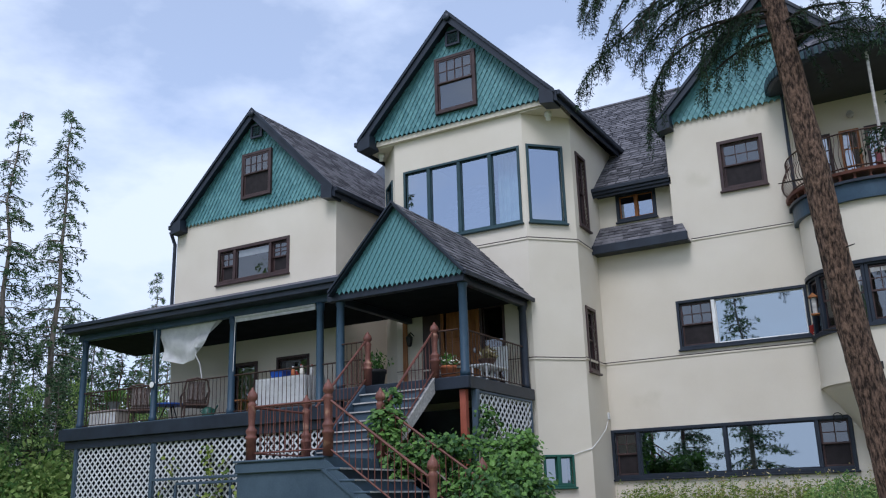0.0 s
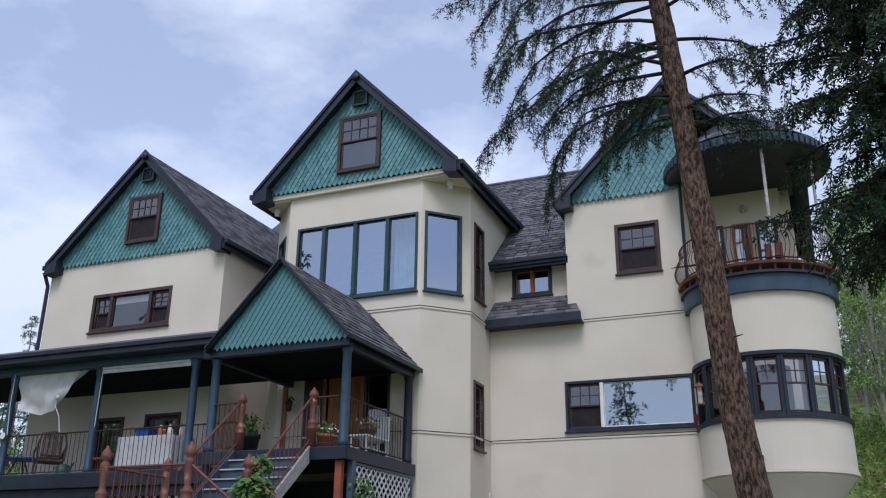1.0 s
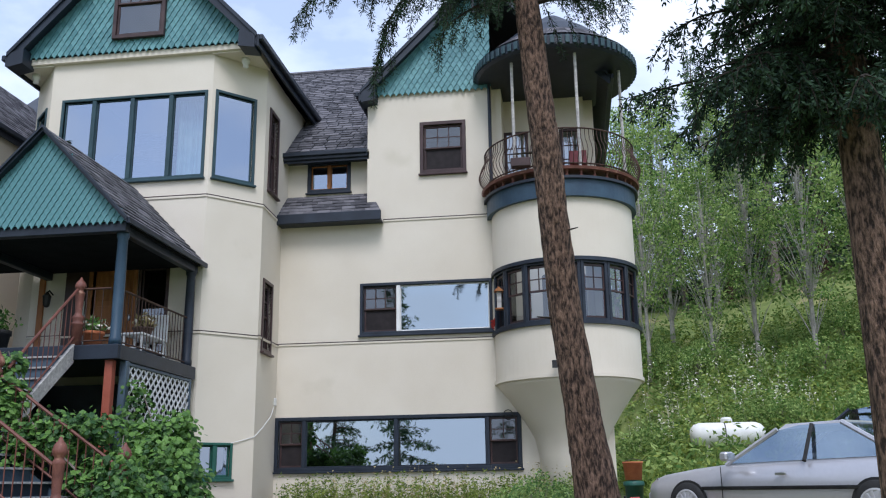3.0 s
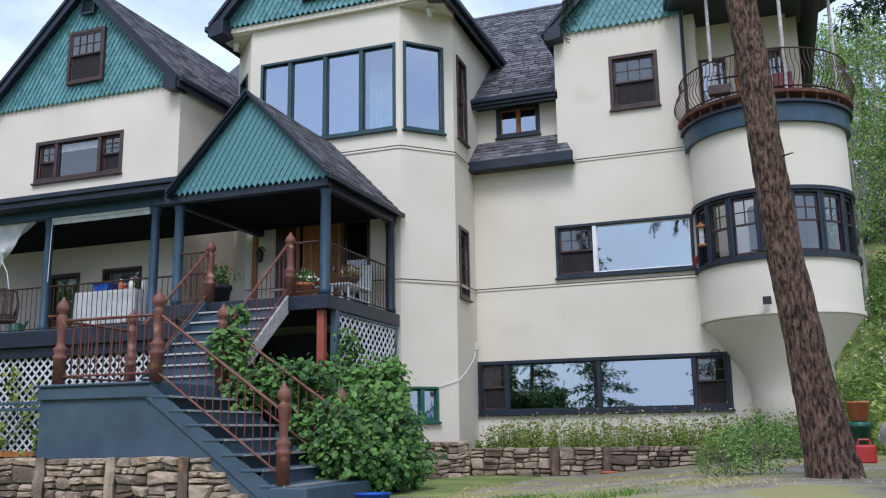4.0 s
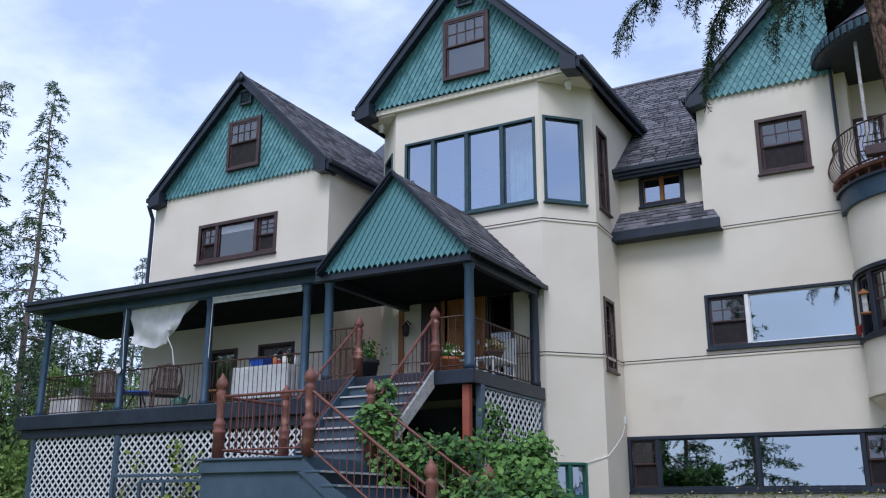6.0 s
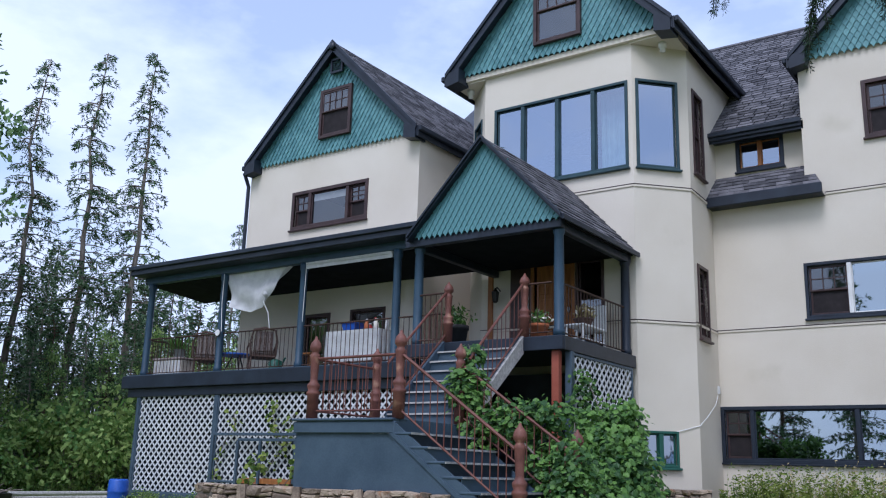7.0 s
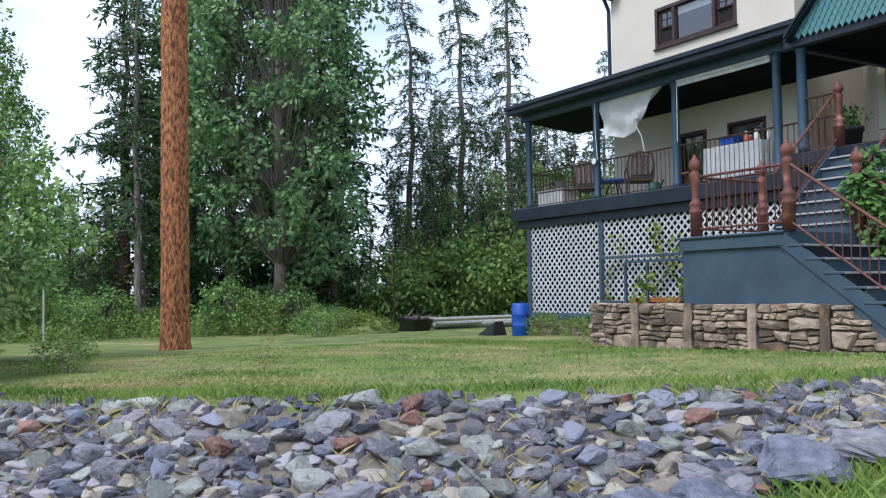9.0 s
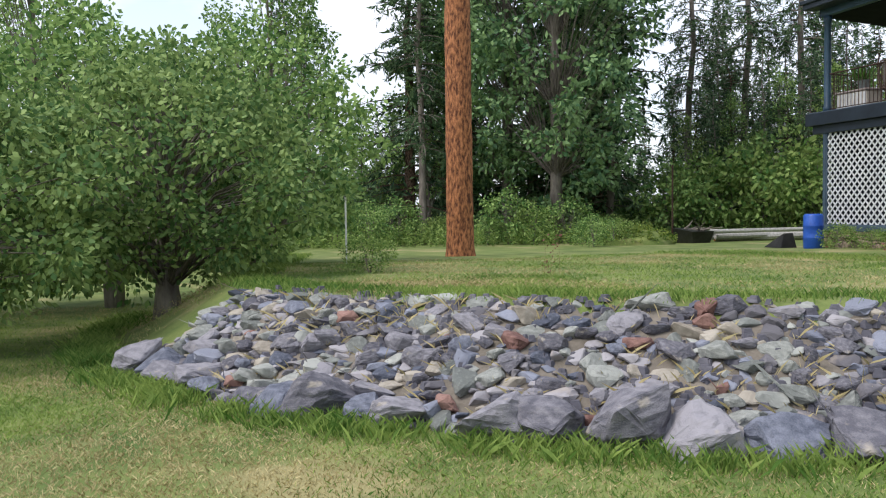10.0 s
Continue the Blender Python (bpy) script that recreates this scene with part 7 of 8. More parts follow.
def bough(z, bearing, length, rise, droop, hang=.66, gap=.07, needles=165, thin=.32, width=.0115):
    """A fir bough: a bent limb, branchlets on both sides that hang towards their tips, and short needles round each."""
    f = [i for i in range(len(lean) - 1) if lean[i][2] <= z <= lean[i + 1][2]][0]
    c = bark_pts[f].lerp(bark_pts[f + 1], (z - lean[f][2]) / (lean[f + 1][2] - lean[f][2]))
    d = Vector((math.cos(radians(bearing)), math.sin(radians(bearing)), rise)).normalized()
    pts, p = [c.copy()], c.copy()
    for i in range(8):
        d = (d + Vector((rng.gauss(0, .13), rng.gauss(0, .13), rng.gauss(0, .06) - droop / 8 * (.4 + i / 6)))).normalized()
        p = p + d * length / 8
        pts.append(p.copy())
    limbs.tube(pts, [.032 * (1 - .88 * i / 8) for i in range(9)], 5, False)
    n = int(length / gap)
    for i in range(n):
        t = .16 + .84 * (i + rng.random()) / n
        k = min(7, int(t * 8))
        q = pts[k].lerp(pts[k + 1], t * 8 - k)
        along = (pts[k + 1] - pts[k]).normalized()
        side = along.cross(Vector((0, 0, 1))).normalized() * (1 if i % 2 else -1)
        sd = (along * rng.uniform(.35, .9) + side * rng.uniform(.35, 1.0) + Vector((0, 0, rng.uniform(-.75, .1)))).normalized()
        sl = hang * rng.uniform(.45, 1.15) * (1.1 - .45 * t)
        if rng.random() < thin:
            continue
        tip = [q]
        for j in range(4):
            sd = (sd + Vector((rng.gauss(0, .08), rng.gauss(0, .08), -.30))).normalized()
            tip.append(tip[-1] + sd * sl / 4)
        limbs.tube(tip, [.007, .006, .005, .004, .002], 3, False)
        for j in range(int(needles * sl / hang)):
            u = rng.random() * 3.99
            r = tip[int(u)].lerp(tip[int(u) + 1], u % 1)
            fwd = (tip[int(u) + 1] - tip[int(u)]).normalized()
            off = rand_dir(rng)
            leaf(crown, r + off * .035 * rng.random(), (fwd * .8 + off * .9).normalized(), rand_dir(rng), rng.uniform(.04, .072), width)


# bearings: 180 towards the left wing, 270 towards the lawn
for z, b, ln, rise, dr in ((7.4, 192, 2.0, .1, 1.0), (7.8, 178, 2.5, .15, .9), (8.2, 208, 2.8, .1, 1.1), (8.6, 188, 3.0, .1, 1.0), (9.0, 224, 2.8, .1, 1.0), (9.3, 172, 3.1, .15, .9), (9.6, 200, 3.2, .1, 1.1), (10.2, 186, 3.3, .1, 1.0), (7.0, 214, 1.5, .1, 1.3),
                           (6.5, 352, 1.25, .16, .5), (6.75, 325, 1.4, .1, .6), (6.6, 18, 1.1, .1, .6), (7.3, 340, 1.4, .1, .9), (7.9, 5, 1.6, .1, .9), (8.4, 320, 1.8, .1, 1.0), (9.0, 350, 2.0, .1, 1.0), (9.7, 300, 2.0, .1, 1.0),
                           (7.0, 160, 1.0, .0, .9), (7.7, 250, 1.2, .0, 1.0), (6.7, 186, .8, .0, 1.0), (7.1, 184, 2.7, .1, 1.3), (6.9, 198, 2.0, .1, 1.4), (7.5, 204, 2.9, .05, 1.4), (7.9, 190, 3.3, .05, 1.2), (8.5, 176, 3.3, .05, 1.2), (6.6, 176, 1.3, .05, 1.2), (8.8, 212, 3.2, .0, 1.3), (7.7, 170, 2.2, .0, 1.3)):
    bough(z, b, ln, rise, dr)
for i in range(26):
    near_limb(10 + i * .26, rng.uniform(0, 360), 3.2 - i * .1, .1, .6, gap=.14, per=12)
for z, b, ln in ((3.0, 200, .35), (4.1, 330, .3), (5.0, 170, .5), (2.2, 40, .25)):
    c = [Vector(p) for p in lean if p[2] <= z][-1]
    limbs.tube([c, c + Vector((math.cos(radians(b)) * ln, math.sin(radians(b)) * ln, .02))], [.02, .006], 5)
part("trunk", wood, BARK, near, "deeply furrowed brown bark", True)
part("branchwork", limbs, TWIG, near, kind="stuff")
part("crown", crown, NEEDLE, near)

# the dark fir by the parked car
second = thing("fir_tree", "dense dark fir beside the gravel drive", "tree")
wood, limbs, crown = Shape(), Shape(), Shape()
lean = [(7.13, -13.1, -.4), (7.12, -13.1, .4), (7.11, -13.1, 2.0), (7.10, -13.1, 3.4), (7.08, -13.1, 6), (7.06, -13.1, 9), (7.06, -13.1, 13)]
bark_pts = [Vector(p) for p in lean]
wood.tube(bark_pts, [.26, .20, .17, .15, .13, .09, .03], 22)
for i in range(175):
    f = (i + rng.random()) / 175
    reach = (1.95 - 1.0 * f if f > .06 else 1.3) * rng.uniform(.5, 1.1)
    bough(3.55 + 6.0 * f, i * 137.5 + rng.uniform(-25, 25), reach, .14, .55, .5, .075 if f < .7 else .1, 85, .2, .019)
for i in range(46):
    bough(3.5 + 3.4 * (i + rng.random()) / 46, rng.uniform(170, 290), rng.uniform(.6, 1.25), .12, .6, .5, .075, 85, .15, .019)
part("trunk", wood, BARK, second, "dark furrowed bark", True)
part("branchwork", limbs, TWIG, second, kind="stuff")
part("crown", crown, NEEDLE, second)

# the orange ponderosa on the lawn
ponderosa = thing("ponderosa_pine", "tall straight ponderosa pine with bright orange bark", "tree")
wood = Shape()
zs = [k * .16 for k in range(60)]
for j, z in enumerate(zs):
    r = .30 * (1 + .25 * max(0, 1 - z / .7) ** 2) - .004 * z
    for k in range(32):
        a = 2 * math.pi * k / 32
        q = noise.noise(Vector((math.cos(a) * 3.5, math.sin(a) * 3.5, z * 1.3)))
        rk = r * (1 + .09 * (1 - 3 * abs(q)) * .5 + .03 * noise.noise(Vector((a * 3, z * 5, 2))))
        wood.v.append((rk * math.cos(a), rk * math.sin(a), z - .15))
for j in range(len(zs) - 1):
    wood.f += [(j * 32 + k, j * 32 + (k + 1) % 32, (j + 1) * 32 + (k + 1) % 32, (j + 1) * 32 + k) for k in range(32)]
wood.tube([(0, 0, 9.2), (.1, 0, 14), (.1, .1, 20)], [.27, .2, .03], 14)
limbs, crown = Shape(), Shape()
for i in range(40):
    z = 11 + 8.6 * i / 40
    a = rng.uniform(0, 6.28)
    spray(limbs, crown, rng, Vector((.05, 0, z)), Vector((math.cos(a), math.sin(a), .1)), rng.uniform(1.6, 2.8), .05, .3, .3, .5, .3, .1, 8, .3)
part("trunk", wood, ORANGE_BARK, ponderosa, "orange plated bark", True)
part("branchwork", limbs, ORANGE_BARK, ponderosa, kind="stuff")
part("crown", crown, NEEDLE_FAR, ponderosa)
ponderosa.matrix_world = Matrix.Translation((-14.74, -15.1, ground_z(-14.74, -15.1)))

# apple trees in the orchard below the bank
broadleaf("apple_tree", "spreading old apple tree with dull green leaves", 51, 3.7, 2.35, Matrix.Translation((-8.8, -21.1, ground_z(-8.8, -21.1))), .19, .14, GREY_BARK, LEAF_APPLE, 20000, .104, 190, 1, clump=.62)
broadleaf("apple_tree", "spreading old apple tree with dull green leaves", 52, 3.2, 2.3, Matrix.Translation((-6.9, -23.6, ground_z(-6.9, -23.6))), .16, .16, GREY_BARK, LEAF_APPLE, 16000, .104, 150, 1, clump=.62)
for seed, x, y, h, r in ((53, -12.6, -22.2, 5.2, 2.9), (54, -13.2, -19.6, 4.6, 2.3), (55, -11.8, -25.6, 5.0, 2.8)):
    broadleaf("plum_tree", "bushy unpruned orchard tree with mid-green leaves", seed, h, r, Matrix.Translation((x, y, ground_z(x, y))), .14, .06, GREY_BARK, LEAF_MID, 9000, .14, 150, 2, clump=.6)

# forest: a few trees of each kind, then copies
far_rng = random.Random(9)
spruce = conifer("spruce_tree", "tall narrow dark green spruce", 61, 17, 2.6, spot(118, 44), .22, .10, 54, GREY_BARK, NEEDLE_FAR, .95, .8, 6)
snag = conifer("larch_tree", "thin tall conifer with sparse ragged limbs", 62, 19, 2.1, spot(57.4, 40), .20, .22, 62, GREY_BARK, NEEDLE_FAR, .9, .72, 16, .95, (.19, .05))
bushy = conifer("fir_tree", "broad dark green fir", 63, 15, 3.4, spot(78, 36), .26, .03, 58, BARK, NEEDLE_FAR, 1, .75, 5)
aspen = broadleaf("aspen_tree", "slender aspen with pale bark and bright leaves", 64, 11, 1.8, spot(-6.5, 37), .10, .22, WHITE_BARK, LEAF_LIGHT, 4600, .14, 80, 1, aspect=1.3)
poplar = broadleaf("poplar_tree", "tall leafy poplar with grey bark", 65, 16, 2.6, spot(100, 34), .17, .12, GREY_BARK, LEAF_MID, 4600, .23, 80, 1, aspect=1.3)
poplar_light = broadleaf("poplar_tree", "tall poplar with light green leaves", 66, 15, 2.4, spot(104, 40), .16, .12, GREY_BARK, LEAF_LIGHT, 4200, .23, 76, 1, aspect=1.4)
cottonwood = broadleaf("cottonwood_tree", "huge dark green cottonwood with a grey trunk", 70, 19, 3.6, spot(68.8, 33), .26, .03, GREY_BARK, LEAF_DARK, 20000, .245, 260, 1, aspect=.6, clump=.6)
shrub = broadleaf("shrub", "dense leafy green shrub at the forest edge", 67, 2.4, 1.5, spot(64, 36, 0, .7), .03, .02, GREY_BARK, LEAF_MID, 1700, .155, 46, 4, "shrub")
shrub_light = broadleaf("shrub", "loose light green shrub at the forest edge", 68, 2.0, 1.4, spot(70, 36, 0, .6), .03, .02, GREY_BARK, LEAF_LIGHT, 1600, .145, 44, 4, "shrub")
FOREST = [
    # behind the left wing and veranda
    (snag, 54.2, 40, 1.0), (bushy, 50.2, 43, .62), (bushy, 55, 38.5, .46), (spruce, 56.4, 37.5, .42), (bushy, 58.2, 39, .46), (bushy, 60.2, 41, .45), (spruce, 53.8, 37.5, .4), (bushy, 61.6, 43, .42), (spruce, 59.2, 38, .36), (spruce, 51.8, 42, .58), (bushy, 53.4, 44, .62), (spruce, 49, 45, .6), (bushy, 52.6, 47, .7), (spruce, 47.4, 44, .55), (snag, 60.6, 40, .95), (spruce, 61.6, 48, .45), (snag, 48.3, 52, .8), (spruce, 51, 50, .62), (spruce, 53, 46, .62), (bushy, 56, 48, .62), (spruce, 46, 60, .55), (bushy, 49.5, 44, .5),
    (spruce, 43, 62, .6), (spruce, 58.6, 52, .75), (bushy, 59.6, 50, .55), (spruce, 55.2, 43, .55), (bushy, 57, 44, .5), (spruce, 58.9, 44, .6), (bushy, 53.2, 42, .45), (bushy, 59.6, 46, .55), (spruce, 50.4, 47, .5), (poplar, 58, 38.5, .35), (poplar_light, 56.6, 37, .3), (poplar_light, 60.8, 38, .34), (poplar, 55.5, 38, .42), (poplar_light, 52.5, 37, .42), (poplar_light, 50.2, 36, .40), (poplar, 48, 38, .4),
    (shrub_light, 53, 35.5, 1.6), (shrub_light, 55, 36.5, 1.8), (shrub, 56.5, 36, 1.4), (shrub_light, 58.4, 36.5, 1.7), (shrub_light, 60.4, 36, 1.4), (shrub, 61.8, 35.5, 1.2), (shrub_light, 51.2, 36, 1.5),
    # the tall dark group
    (cottonwood, 71.8, 36, .95), (bushy, 66.2, 37, 1.15), (spruce, 70.2, 38, 1.2), (bushy, 74, 40, 1.15), (spruce, 65.4, 36, .8), (bushy, 67.6, 42, 1.2), (snag, 77.2, 34, .8),
    # left of the ponderosa
    (poplar, 76.8, 36, .6), (poplar_light, 79, 37, .36), (poplar, 81, 40, .38), (bushy, 80, 46, .4), (poplar, 84.6, 36, .62), (poplar, 86.6, 35, .8), (spruce, 85.6, 40, .75), (poplar, 89.3, 36, .66), (poplar_light, 91.5, 37, .5),
    (poplar_light, 93.6, 36, .46), (poplar_light, 96.2, 34, .62), (poplar, 95.2, 40, .55), (poplar_light, 98.6, 35, .66), (poplar, 101, 38, .66), (poplar_light, 103.6, 34, .62), (bushy, 91, 44, .5), (bushy, 98.5, 46, .6),
    (poplar, 74.9, 40, .6), (bushy, 75.6, 48, .6), (bushy, 83, 47, .5), (bushy, 88, 48, .6), (bushy, 94, 50, .5), (bushy, 104, 48, .6), (spruce, 111, 40, .9), (poplar, 115, 36, .9),
    # hillside right of the house
    (aspen, -5.0, 34, .85), (aspen, -8.8, 33, .8), (aspen, -11.4, 34, .9), (aspen, -3.9, 38, .95), (aspen, -4.6, 43, 1.0), (aspen, -9.4, 44, 1.05),
    (aspen, -14.6, 33, .95), (aspen, -18, 34, .95), (bushy, -6, 50, .8), (spruce, -9, 54, .8), (bushy, -12, 52, .85), (spruce, -15, 50, .8), (bushy, -18, 54, .9), (aspen, -22, 36, 1.0),
    (spruce, -3.2, 46, .5), (bushy, -4.6, 47, .62), (spruce, -7.4, 48, .75), (bushy, -10.2, 47, .8), (spruce, -12.8, 46, 1.2), (bushy, -15.6, 48, 1.3), (spruce, -18.6, 47, 1.2), (bushy, -22.6, 48, 1.2), (bushy, -21, 46, .9), (bushy, -25, 44, .9), (aspen, -27, 36, 1),
    # behind the house, over the roofs
    (snag, 29.6, 48, .95), (spruce, 20, 62, .7), (spruce, 12, 64, .6),
    # behind and beside the camera
    (bushy, 140, 22, .8), (spruce, 154, 26, 1.0), (bushy, 172, 26, .9), (spruce, 186, 23, .85), (spruce, 203, 24, 1.0), (bushy, 218, 26, .9), (bushy, 240, 24, .8),
    (bushy, 275, 34, .4), (bushy, 128, 26, .9), (spruce, 320, 34, .9),
]
for ob, b, d, k in FOREST:
    put_copy(ob, b, d, k, far_rng, far_rng.uniform(.95, 1.1))
for i in range(36):
    b = 44 + i * 1.85 + far_rng.uniform(-.6, .6)
    put_copy(far_rng.choice((shrub, shrub, shrub_light)), b, far_rng.uniform(34.5, 39) if b < 66 else far_rng.uniform(31, 34), far_rng.uniform(.35, .8), far_rng)
for i in range(40):
    young = far_rng.choice((bushy, bushy, spruce, shrub, shrub_light))
    put_copy(young, (45 if i < 13 else 49.5) + i * 1.26 + far_rng.uniform(-.5, .5), far_rng.uniform(38, 48), far_rng.uniform(.22, .36) if young in (bushy, spruce) else far_rng.uniform(1.0, 1.6), far_rng)
for i in range(32):
    put_copy(far_rng.choice((bushy, spruce, bushy, poplar)), 43 + i * 2.23 + far_rng.uniform(-.6, .6), far_rng.uniform(58, 84), far_rng.uniform(.45, .72), far_rng)
for i in range(34):
    put_copy(shrub_light, -3.5 - i * .62 + far_rng.uniform(-.4, .4), far_rng.uniform(23, 36), far_rng.uniform(.4, .8), far_rng)


# ---------------------------------------------------------------- climbing plants, weeds and shrubs
def lobed_leaf(s, p, d, n, size):
    """A broad five-pointed leaf, slightly cupped."""
    side = d.cross(n)
    if side.length < 1e-4:
        return
    side.normalize()
    n = side.cross(d).normalized()
    k = len(s.v)
    for a, b, c in ((0, 0, .0), (.25, .42, -.06), (.55, .34, .03), (.62, .5, -.06), (1.0, 0, -.1), (.62, -.5, -.06), (.55, -.34, .03), (.25, -.42, -.06)):
        s.v.append(tuple(p + d * a * size + side * b * size + n * c * size))
    s.f += [(k, k + 1, k + 2, k + 4), (k + 2, k + 3, k + 4), (k, k + 4, k + 6, k + 7), (k + 4, k + 5, k + 6)]


vine = thing("vine", "vigorous green vine smothering the stair railing", "vine")
vr = random.Random(8)
leaves, stems = Shape(), Shape()
BLOBS = [((-1.15, -8.05, .5), (.85, .75, .65), 1000), ((-1.0, -7.8, 1.1), (.5, .5, .5), 520), ((-1.65, -8.3, .95), (.5, .5, .6), 480), ((-1.1, -7.3, 1.45), (.42, .45, .42), 260), ((-.75, -8.3, .35), (.45, .4, .4), 300), ((-1.35, -8.6, .6), (.35, .3, .55), 260), ((-.65, -7.7, .95), (.3, .35, .35), 170), ((-1.45, -7.6, 1.5), (.3, .3, .35), 150), ((-.9, -7.5, 1.75), (.2, .25, .22), 70), ((-2.3, -8.65, 1.55), (.55, .25, .35), 330),
         ((-2.95, -8.7, 2.05), (.35, .25, .38), 300), ((-2.75, -8.75, 1.2), (.3, .25, .5), 160), ((-1.7, -8.5, 1.65), (.5, .3, .25), 200), ((-.6, -7.6, .4), (.4, .45, .45), 330), ((-3.0, -8.5, 2.55), (.2, .18, .2), 70), ((-2.0, -6.7, 2.1), (.1, .5, .45), 70),
         ((-2.02, -5.6, 1.6), (.1, .9, .55), 130), ((-1.0, -9.0, .7), (.42, .28, .65), 260)]
for c, r, n in BLOBS:
    for _ in range(int(n * 2.1)):
        d = rand_dir(vr)
        f = vr.random() ** .4 * (1.0 if vr.random() < .9 else 1.28)
        p = Vector((c[0] + d.x * r[0] * f, c[1] + d.y * r[1] * f, max(.02, c[2] + d.z * r[2] * f)))
        out = (Vector((d.x, d.y, 0)) * .7 + Vector((0, 0, -.55)) + rand_dir(vr) * .45).normalized()
        lobed_leaf(leaves, p, out, (d + Vector((.2, -.5, .6)) + rand_dir(vr) * .5).normalized(), vr.uniform(.05, .12))
for a, b in (((-1.0, -8.6, .0), (-1.2, -8.6, 1.5)), ((-.8, -8.2, 0), (-.9, -7.8, 1.6)), ((-1.2, -8.7, .6), (-2.6, -8.75, 1.9)), ((-2.6, -8.75, 1.6), (-3.0, -8.6, 2.7)), ((-1.6, -8.4, 0), (-1.7, -8.2, 1.4)), ((-.7, -7.8, 0), (-2.0, -6.6, 2.4))):
    a, b = Vector(a), Vector(b)
    stems.tube([a, a.lerp(b, .4) + rand_dir(vr) * .12, a.lerp(b, .75) + rand_dir(vr) * .1, b], [.02, .015, .01, .005], 5)
part("leaves", leaves, LEAF_VINE, vine, kind="stuff")
part("vine_stem", stems, GREY_BARK, vine, kind="stuff")

creeper = thing("creeper", "thin yellow-green creeper growing through the lattice", "vine")
leaves, stems = Shape(), Shape()
for x0, z0, x1, z1, y in ((-11.0, .3, -10.4, 1.9, -6.42), (-9.6, .3, -8.6, 1.9, -6.42), (-8.2, .3, -7.9, 1.6, -6.42), (-6.3, .45, -5.6, 1.5, -9.0), (-6.6, .45, -6.3, 1.0, -9.6), (-9.0, 1.2, -9.4, 2.2, -6.42)):
    pts = [Vector((x0 + (x1 - x0) * k / 5 + vr.gauss(0, .06), y, z0 + (z1 - z0) * k / 5)) for k in range(6)]
    stems.tube(pts, .008, 5)
    for _ in range(46):
        k = vr.randrange(5)
        p = pts[k].lerp(pts[k + 1], vr.random()) + Vector((vr.gauss(0, .09), vr.gauss(-.02, .03), vr.gauss(0, .07)))
        lobed_leaf(leaves, p, (rand_dir(vr) + Vector((0, 0, -.5))).normalized(), Vector((vr.gauss(0, .4), -1, .4)).normalized(), vr.uniform(.06, .12))
part("leaves", leaves, WEED, creeper, kind="stuff")
part("vine_stem", stems, GREY_BARK, creeper, kind="stuff")


def weed_patch(name, label, spots, seed, h0, h1, mat, leaf_size, per, category="weeds"):
    """Leafy stalks of uneven height."""
    wr = random.Random(seed)
    s = Shape()
    for x, y, z in spots:
        h = wr.uniform(h0, h1)
        top = Vector((x + wr.gauss(0, .12) * h, y + wr.gauss(0, .12) * h, z + h))
        base = Vector((x, y, z - .03))
        k = len(s.v)
        s.v += [tuple(base + Vector((.006, 0, 0))), tuple(base - Vector((.006, 0, 0))), tuple(top)]
        s.f += [(k, k + 1, k + 2)]
        for _ in range(per):
            t = wr.random() ** .8
            p = base.lerp(top, t) + Vector((wr.gauss(0, .05), wr.gauss(0, .05), 0)) * h
            leaf(s, p, (rand_dir(wr, .5) + Vector((0, 0, .3))).normalized(), rand_dir(wr), leaf_size * wr.uniform(.6, 1.4), leaf_size * .42)
    return tagged(new(name, s.mesh(name, mat)), label, category, kind="stuff")


wr = random.Random(12)
bed = []
for _ in range(620):
    x = wr.uniform(-1.1, 5.2)
    y = wr.uniform(-3.1, -2.05)
    bed.append((x, y, .36))
weed_patch("weeds", "yellow-green weeds and wildflowers above the garden wall", bed, 1, .15, .72, WEED, .075, 16)
weed_patch("weeds", "dry brown-green stalks before the basement window", [(wr.uniform(.2, 5.0), wr.uniform(-3.0, -2.1), .36) for _ in range(60)], 2, .45, .95, STRAW, .06, 16)
slope = []
while len(slope) < 5200:
    b, d = wr.uniform(-26, -2.5), wr.uniform(16.5, 40)
    x, y = 4.7 - d * math.sin(radians(b)), -20.3 + d * math.cos(radians(b))
    if (x < 6.2 and y < 9) or (y < -2.4 and x < 13):
        continue
    if 7.6 < x < 10.0 and 3.2 < y < 5.6 and wr.random() < .75:
        continue
    slope.append((x, y, ground_z(x, y)))
weed_patch("weeds", "tall green and yellow weeds covering the hillside", slope[:3100], 3, .35, 1.25, WEED, .16, 12)
weed_patch("weeds", "bright green undergrowth on the hillside", slope[3100:], 4, .4, 1.3, LEAF_LIGHT, .18, 13)
white = [(x, y, z) for x, y, z in slope if 6.5 < x < 12 and 6.5 < y < 13][:120]
weed_patch("weeds", "white-flowering weeds on the hillside", white, 5, .9, 1.5, PETAL, .09, 14)
edge = []
while len(edge) < 2600:
    b, d = wr.uniform(46, 104), wr.uniform(29.5, 36)
    x, y = 4.7 - d * math.sin(radians(b)), -20.3 + d * math.cos(radians(b))
    edge.append((x, y, ground_z(x, y)))
edge = [e for e in edge if math.dist(e[:2], (-22.6, -3.4)) > 2.6 and not (54 < math.degrees(math.atan2(4.7 - e[0], e[1] + 20.3)) < 63 and math.dist(e[:2], (4.7, -20.3)) < 33)]
weed_patch("weeds", "green and yellow weeds along the forest edge", edge, 6, .2, .8, LEAF_LIGHT, .12, 14)
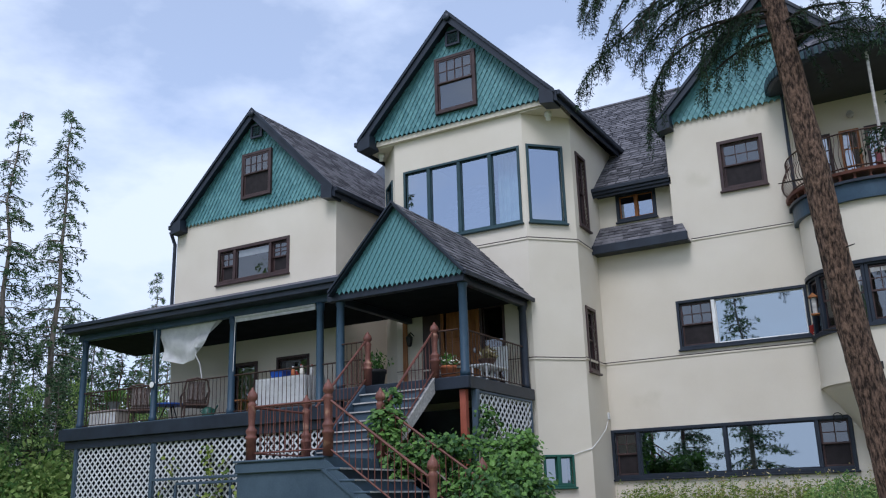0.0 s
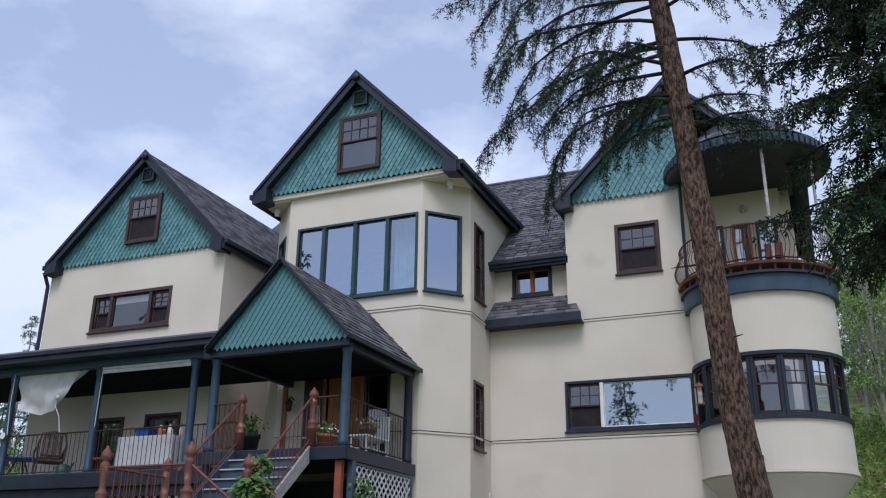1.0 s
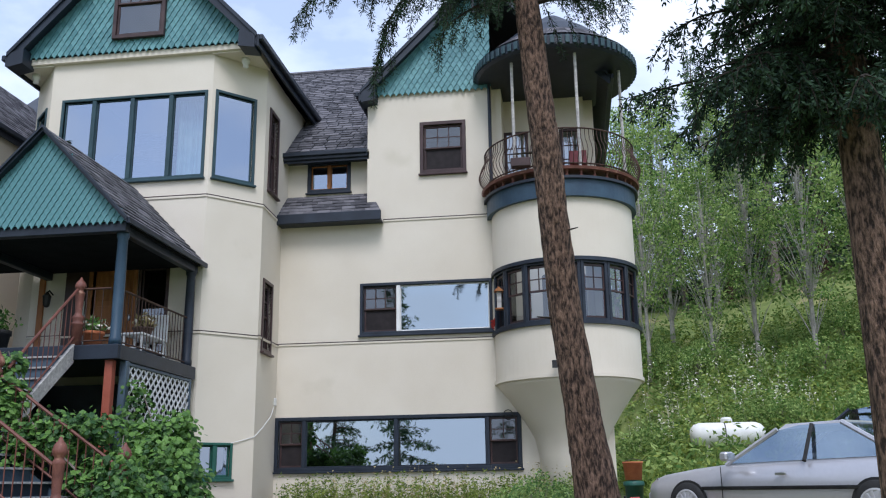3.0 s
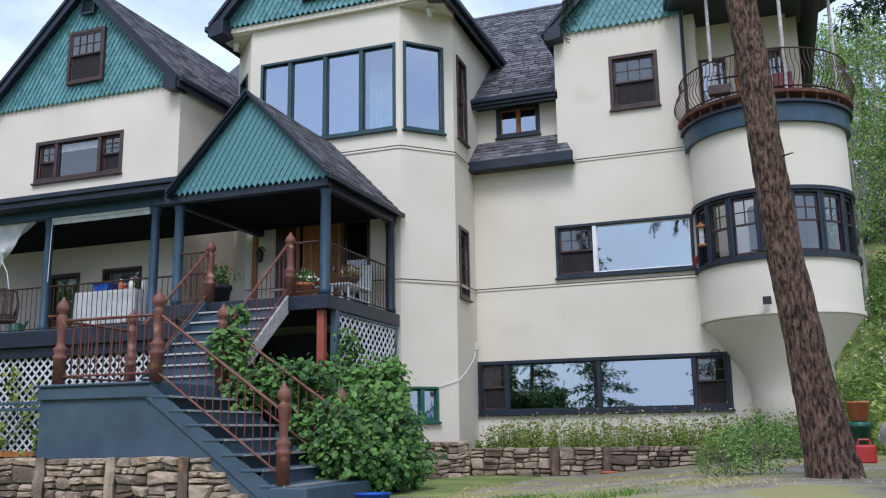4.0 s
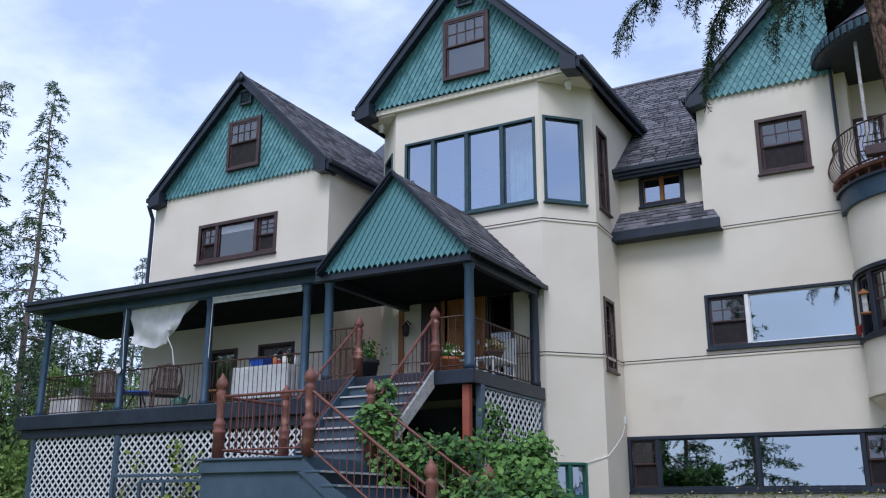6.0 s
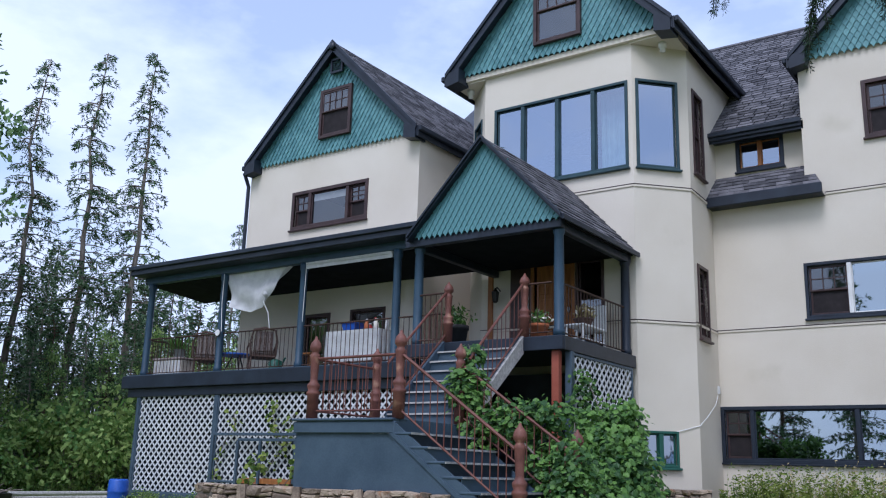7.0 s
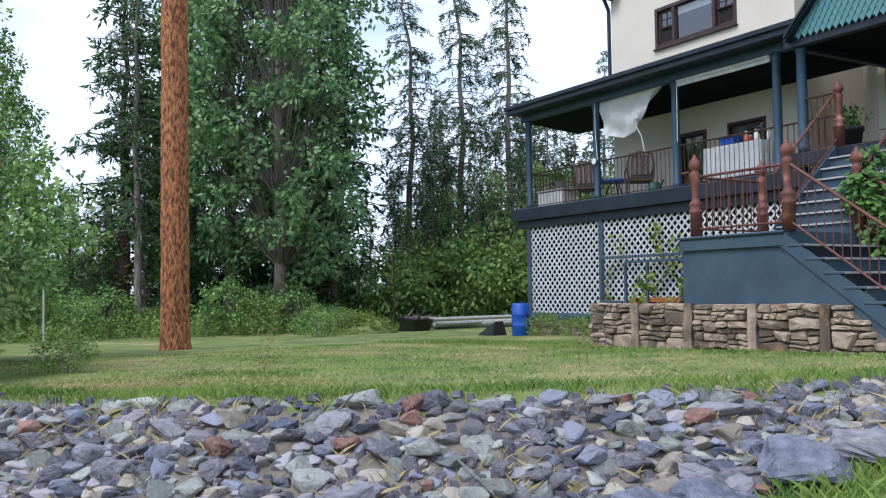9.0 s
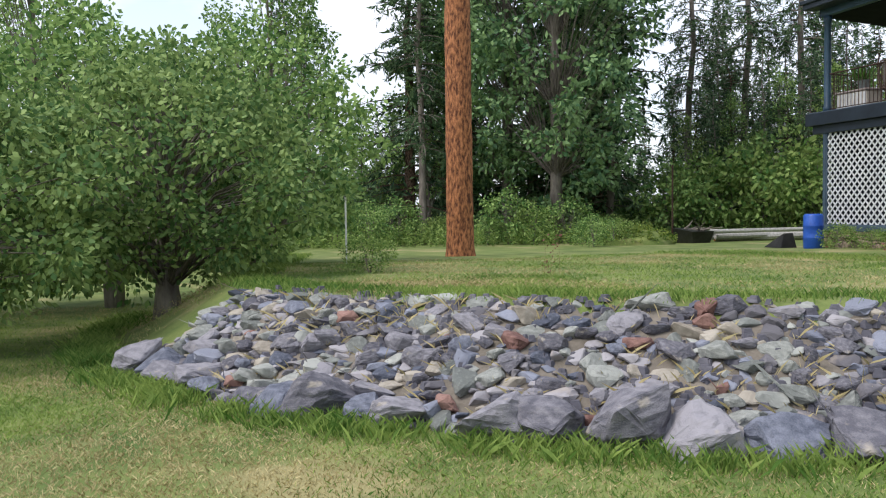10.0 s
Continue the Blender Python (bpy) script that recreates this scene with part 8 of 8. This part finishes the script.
weed_patch("weeds", "tall dry stems on the lawn", [(-6.1, -16.3, ground_z(-6.1, -16.3)), (-6.15, -16.35, ground_z(-6.1, -16.3)), (-6.0, -16.2, ground_z(-6, -16.2)), (-3.3, -13.6, ground_z(-3.3, -13.6)), (-3.25, -13.5, ground_z(-3.3, -13.6))], 7, .35, .62, RED_WOOD, .05, 12)
for x, y, k, mat_ob in ((-12.6, -6.9, .28, shrub_light), (-11.6, -6.85, .22, shrub_light), (-10.6, -6.9, .30, shrub_light), (-8.0, -18.3, .26, shrub_light), (4.32, -9.15, .27, shrub), (3.9, -8.7, .25, shrub_light), (4.6, -3.5, .3, shrub_light), (3.9, -3.6, .22, shrub), (-21.4, -8.2, .45, shrub_light), (-20.4, -9.4, .4, shrub)):
    c = copy_thing(mat_ob, Matrix.Identity(4))
    c.matrix_world = Matrix.Translation((x, y, ground_z(x, y))) @ Matrix.Diagonal((k * 1.1, k * 1.1, k, 1))
mound = thing("grass_mound", "grassy mound of cut weeds at the forest edge", "mound")
ms = Shape()
mx, my = -21.6, -7.3
for j in range(7):
    for k in range(20):
        a, r = 2 * math.pi * k / 20, 1.15 * math.cos(j / 6 * 1.5)
        ms.v.append((mx + r * math.cos(a) * (1 + .15 * noise.noise(Vector((a * 2, j, 0)))), my + r * math.sin(a), ground_z(mx, my) - .05 + .5 * math.sin(j / 6 * 1.5) * (1 + .2 * noise.noise(Vector((a, j * .7, 5))))))
for j in range(6):
    ms.f += [(j * 20 + k, j * 20 + (k + 1) % 20, (j + 1) * 20 + (k + 1) % 20, (j + 1) * 20 + k) for k in range(20)]
ms.f.append(tuple(range(120, 140)))
part("turf", ms, LAWN, mound, "", True)

cover = []
for _ in range(150):
    a, r = wr.uniform(0, 6.28), wr.random() ** .5 * 1.15
    cover.append((mx + r * math.cos(a), my + r * math.sin(a), ground_z(mx, my) - .05 + .46 * math.sqrt(max(0, 1 - (r / 1.2) ** 2))))
weed_patch("weeds", "yellow-green weeds over the mound", cover, 31, .1, .32, WEED, .10, 12)
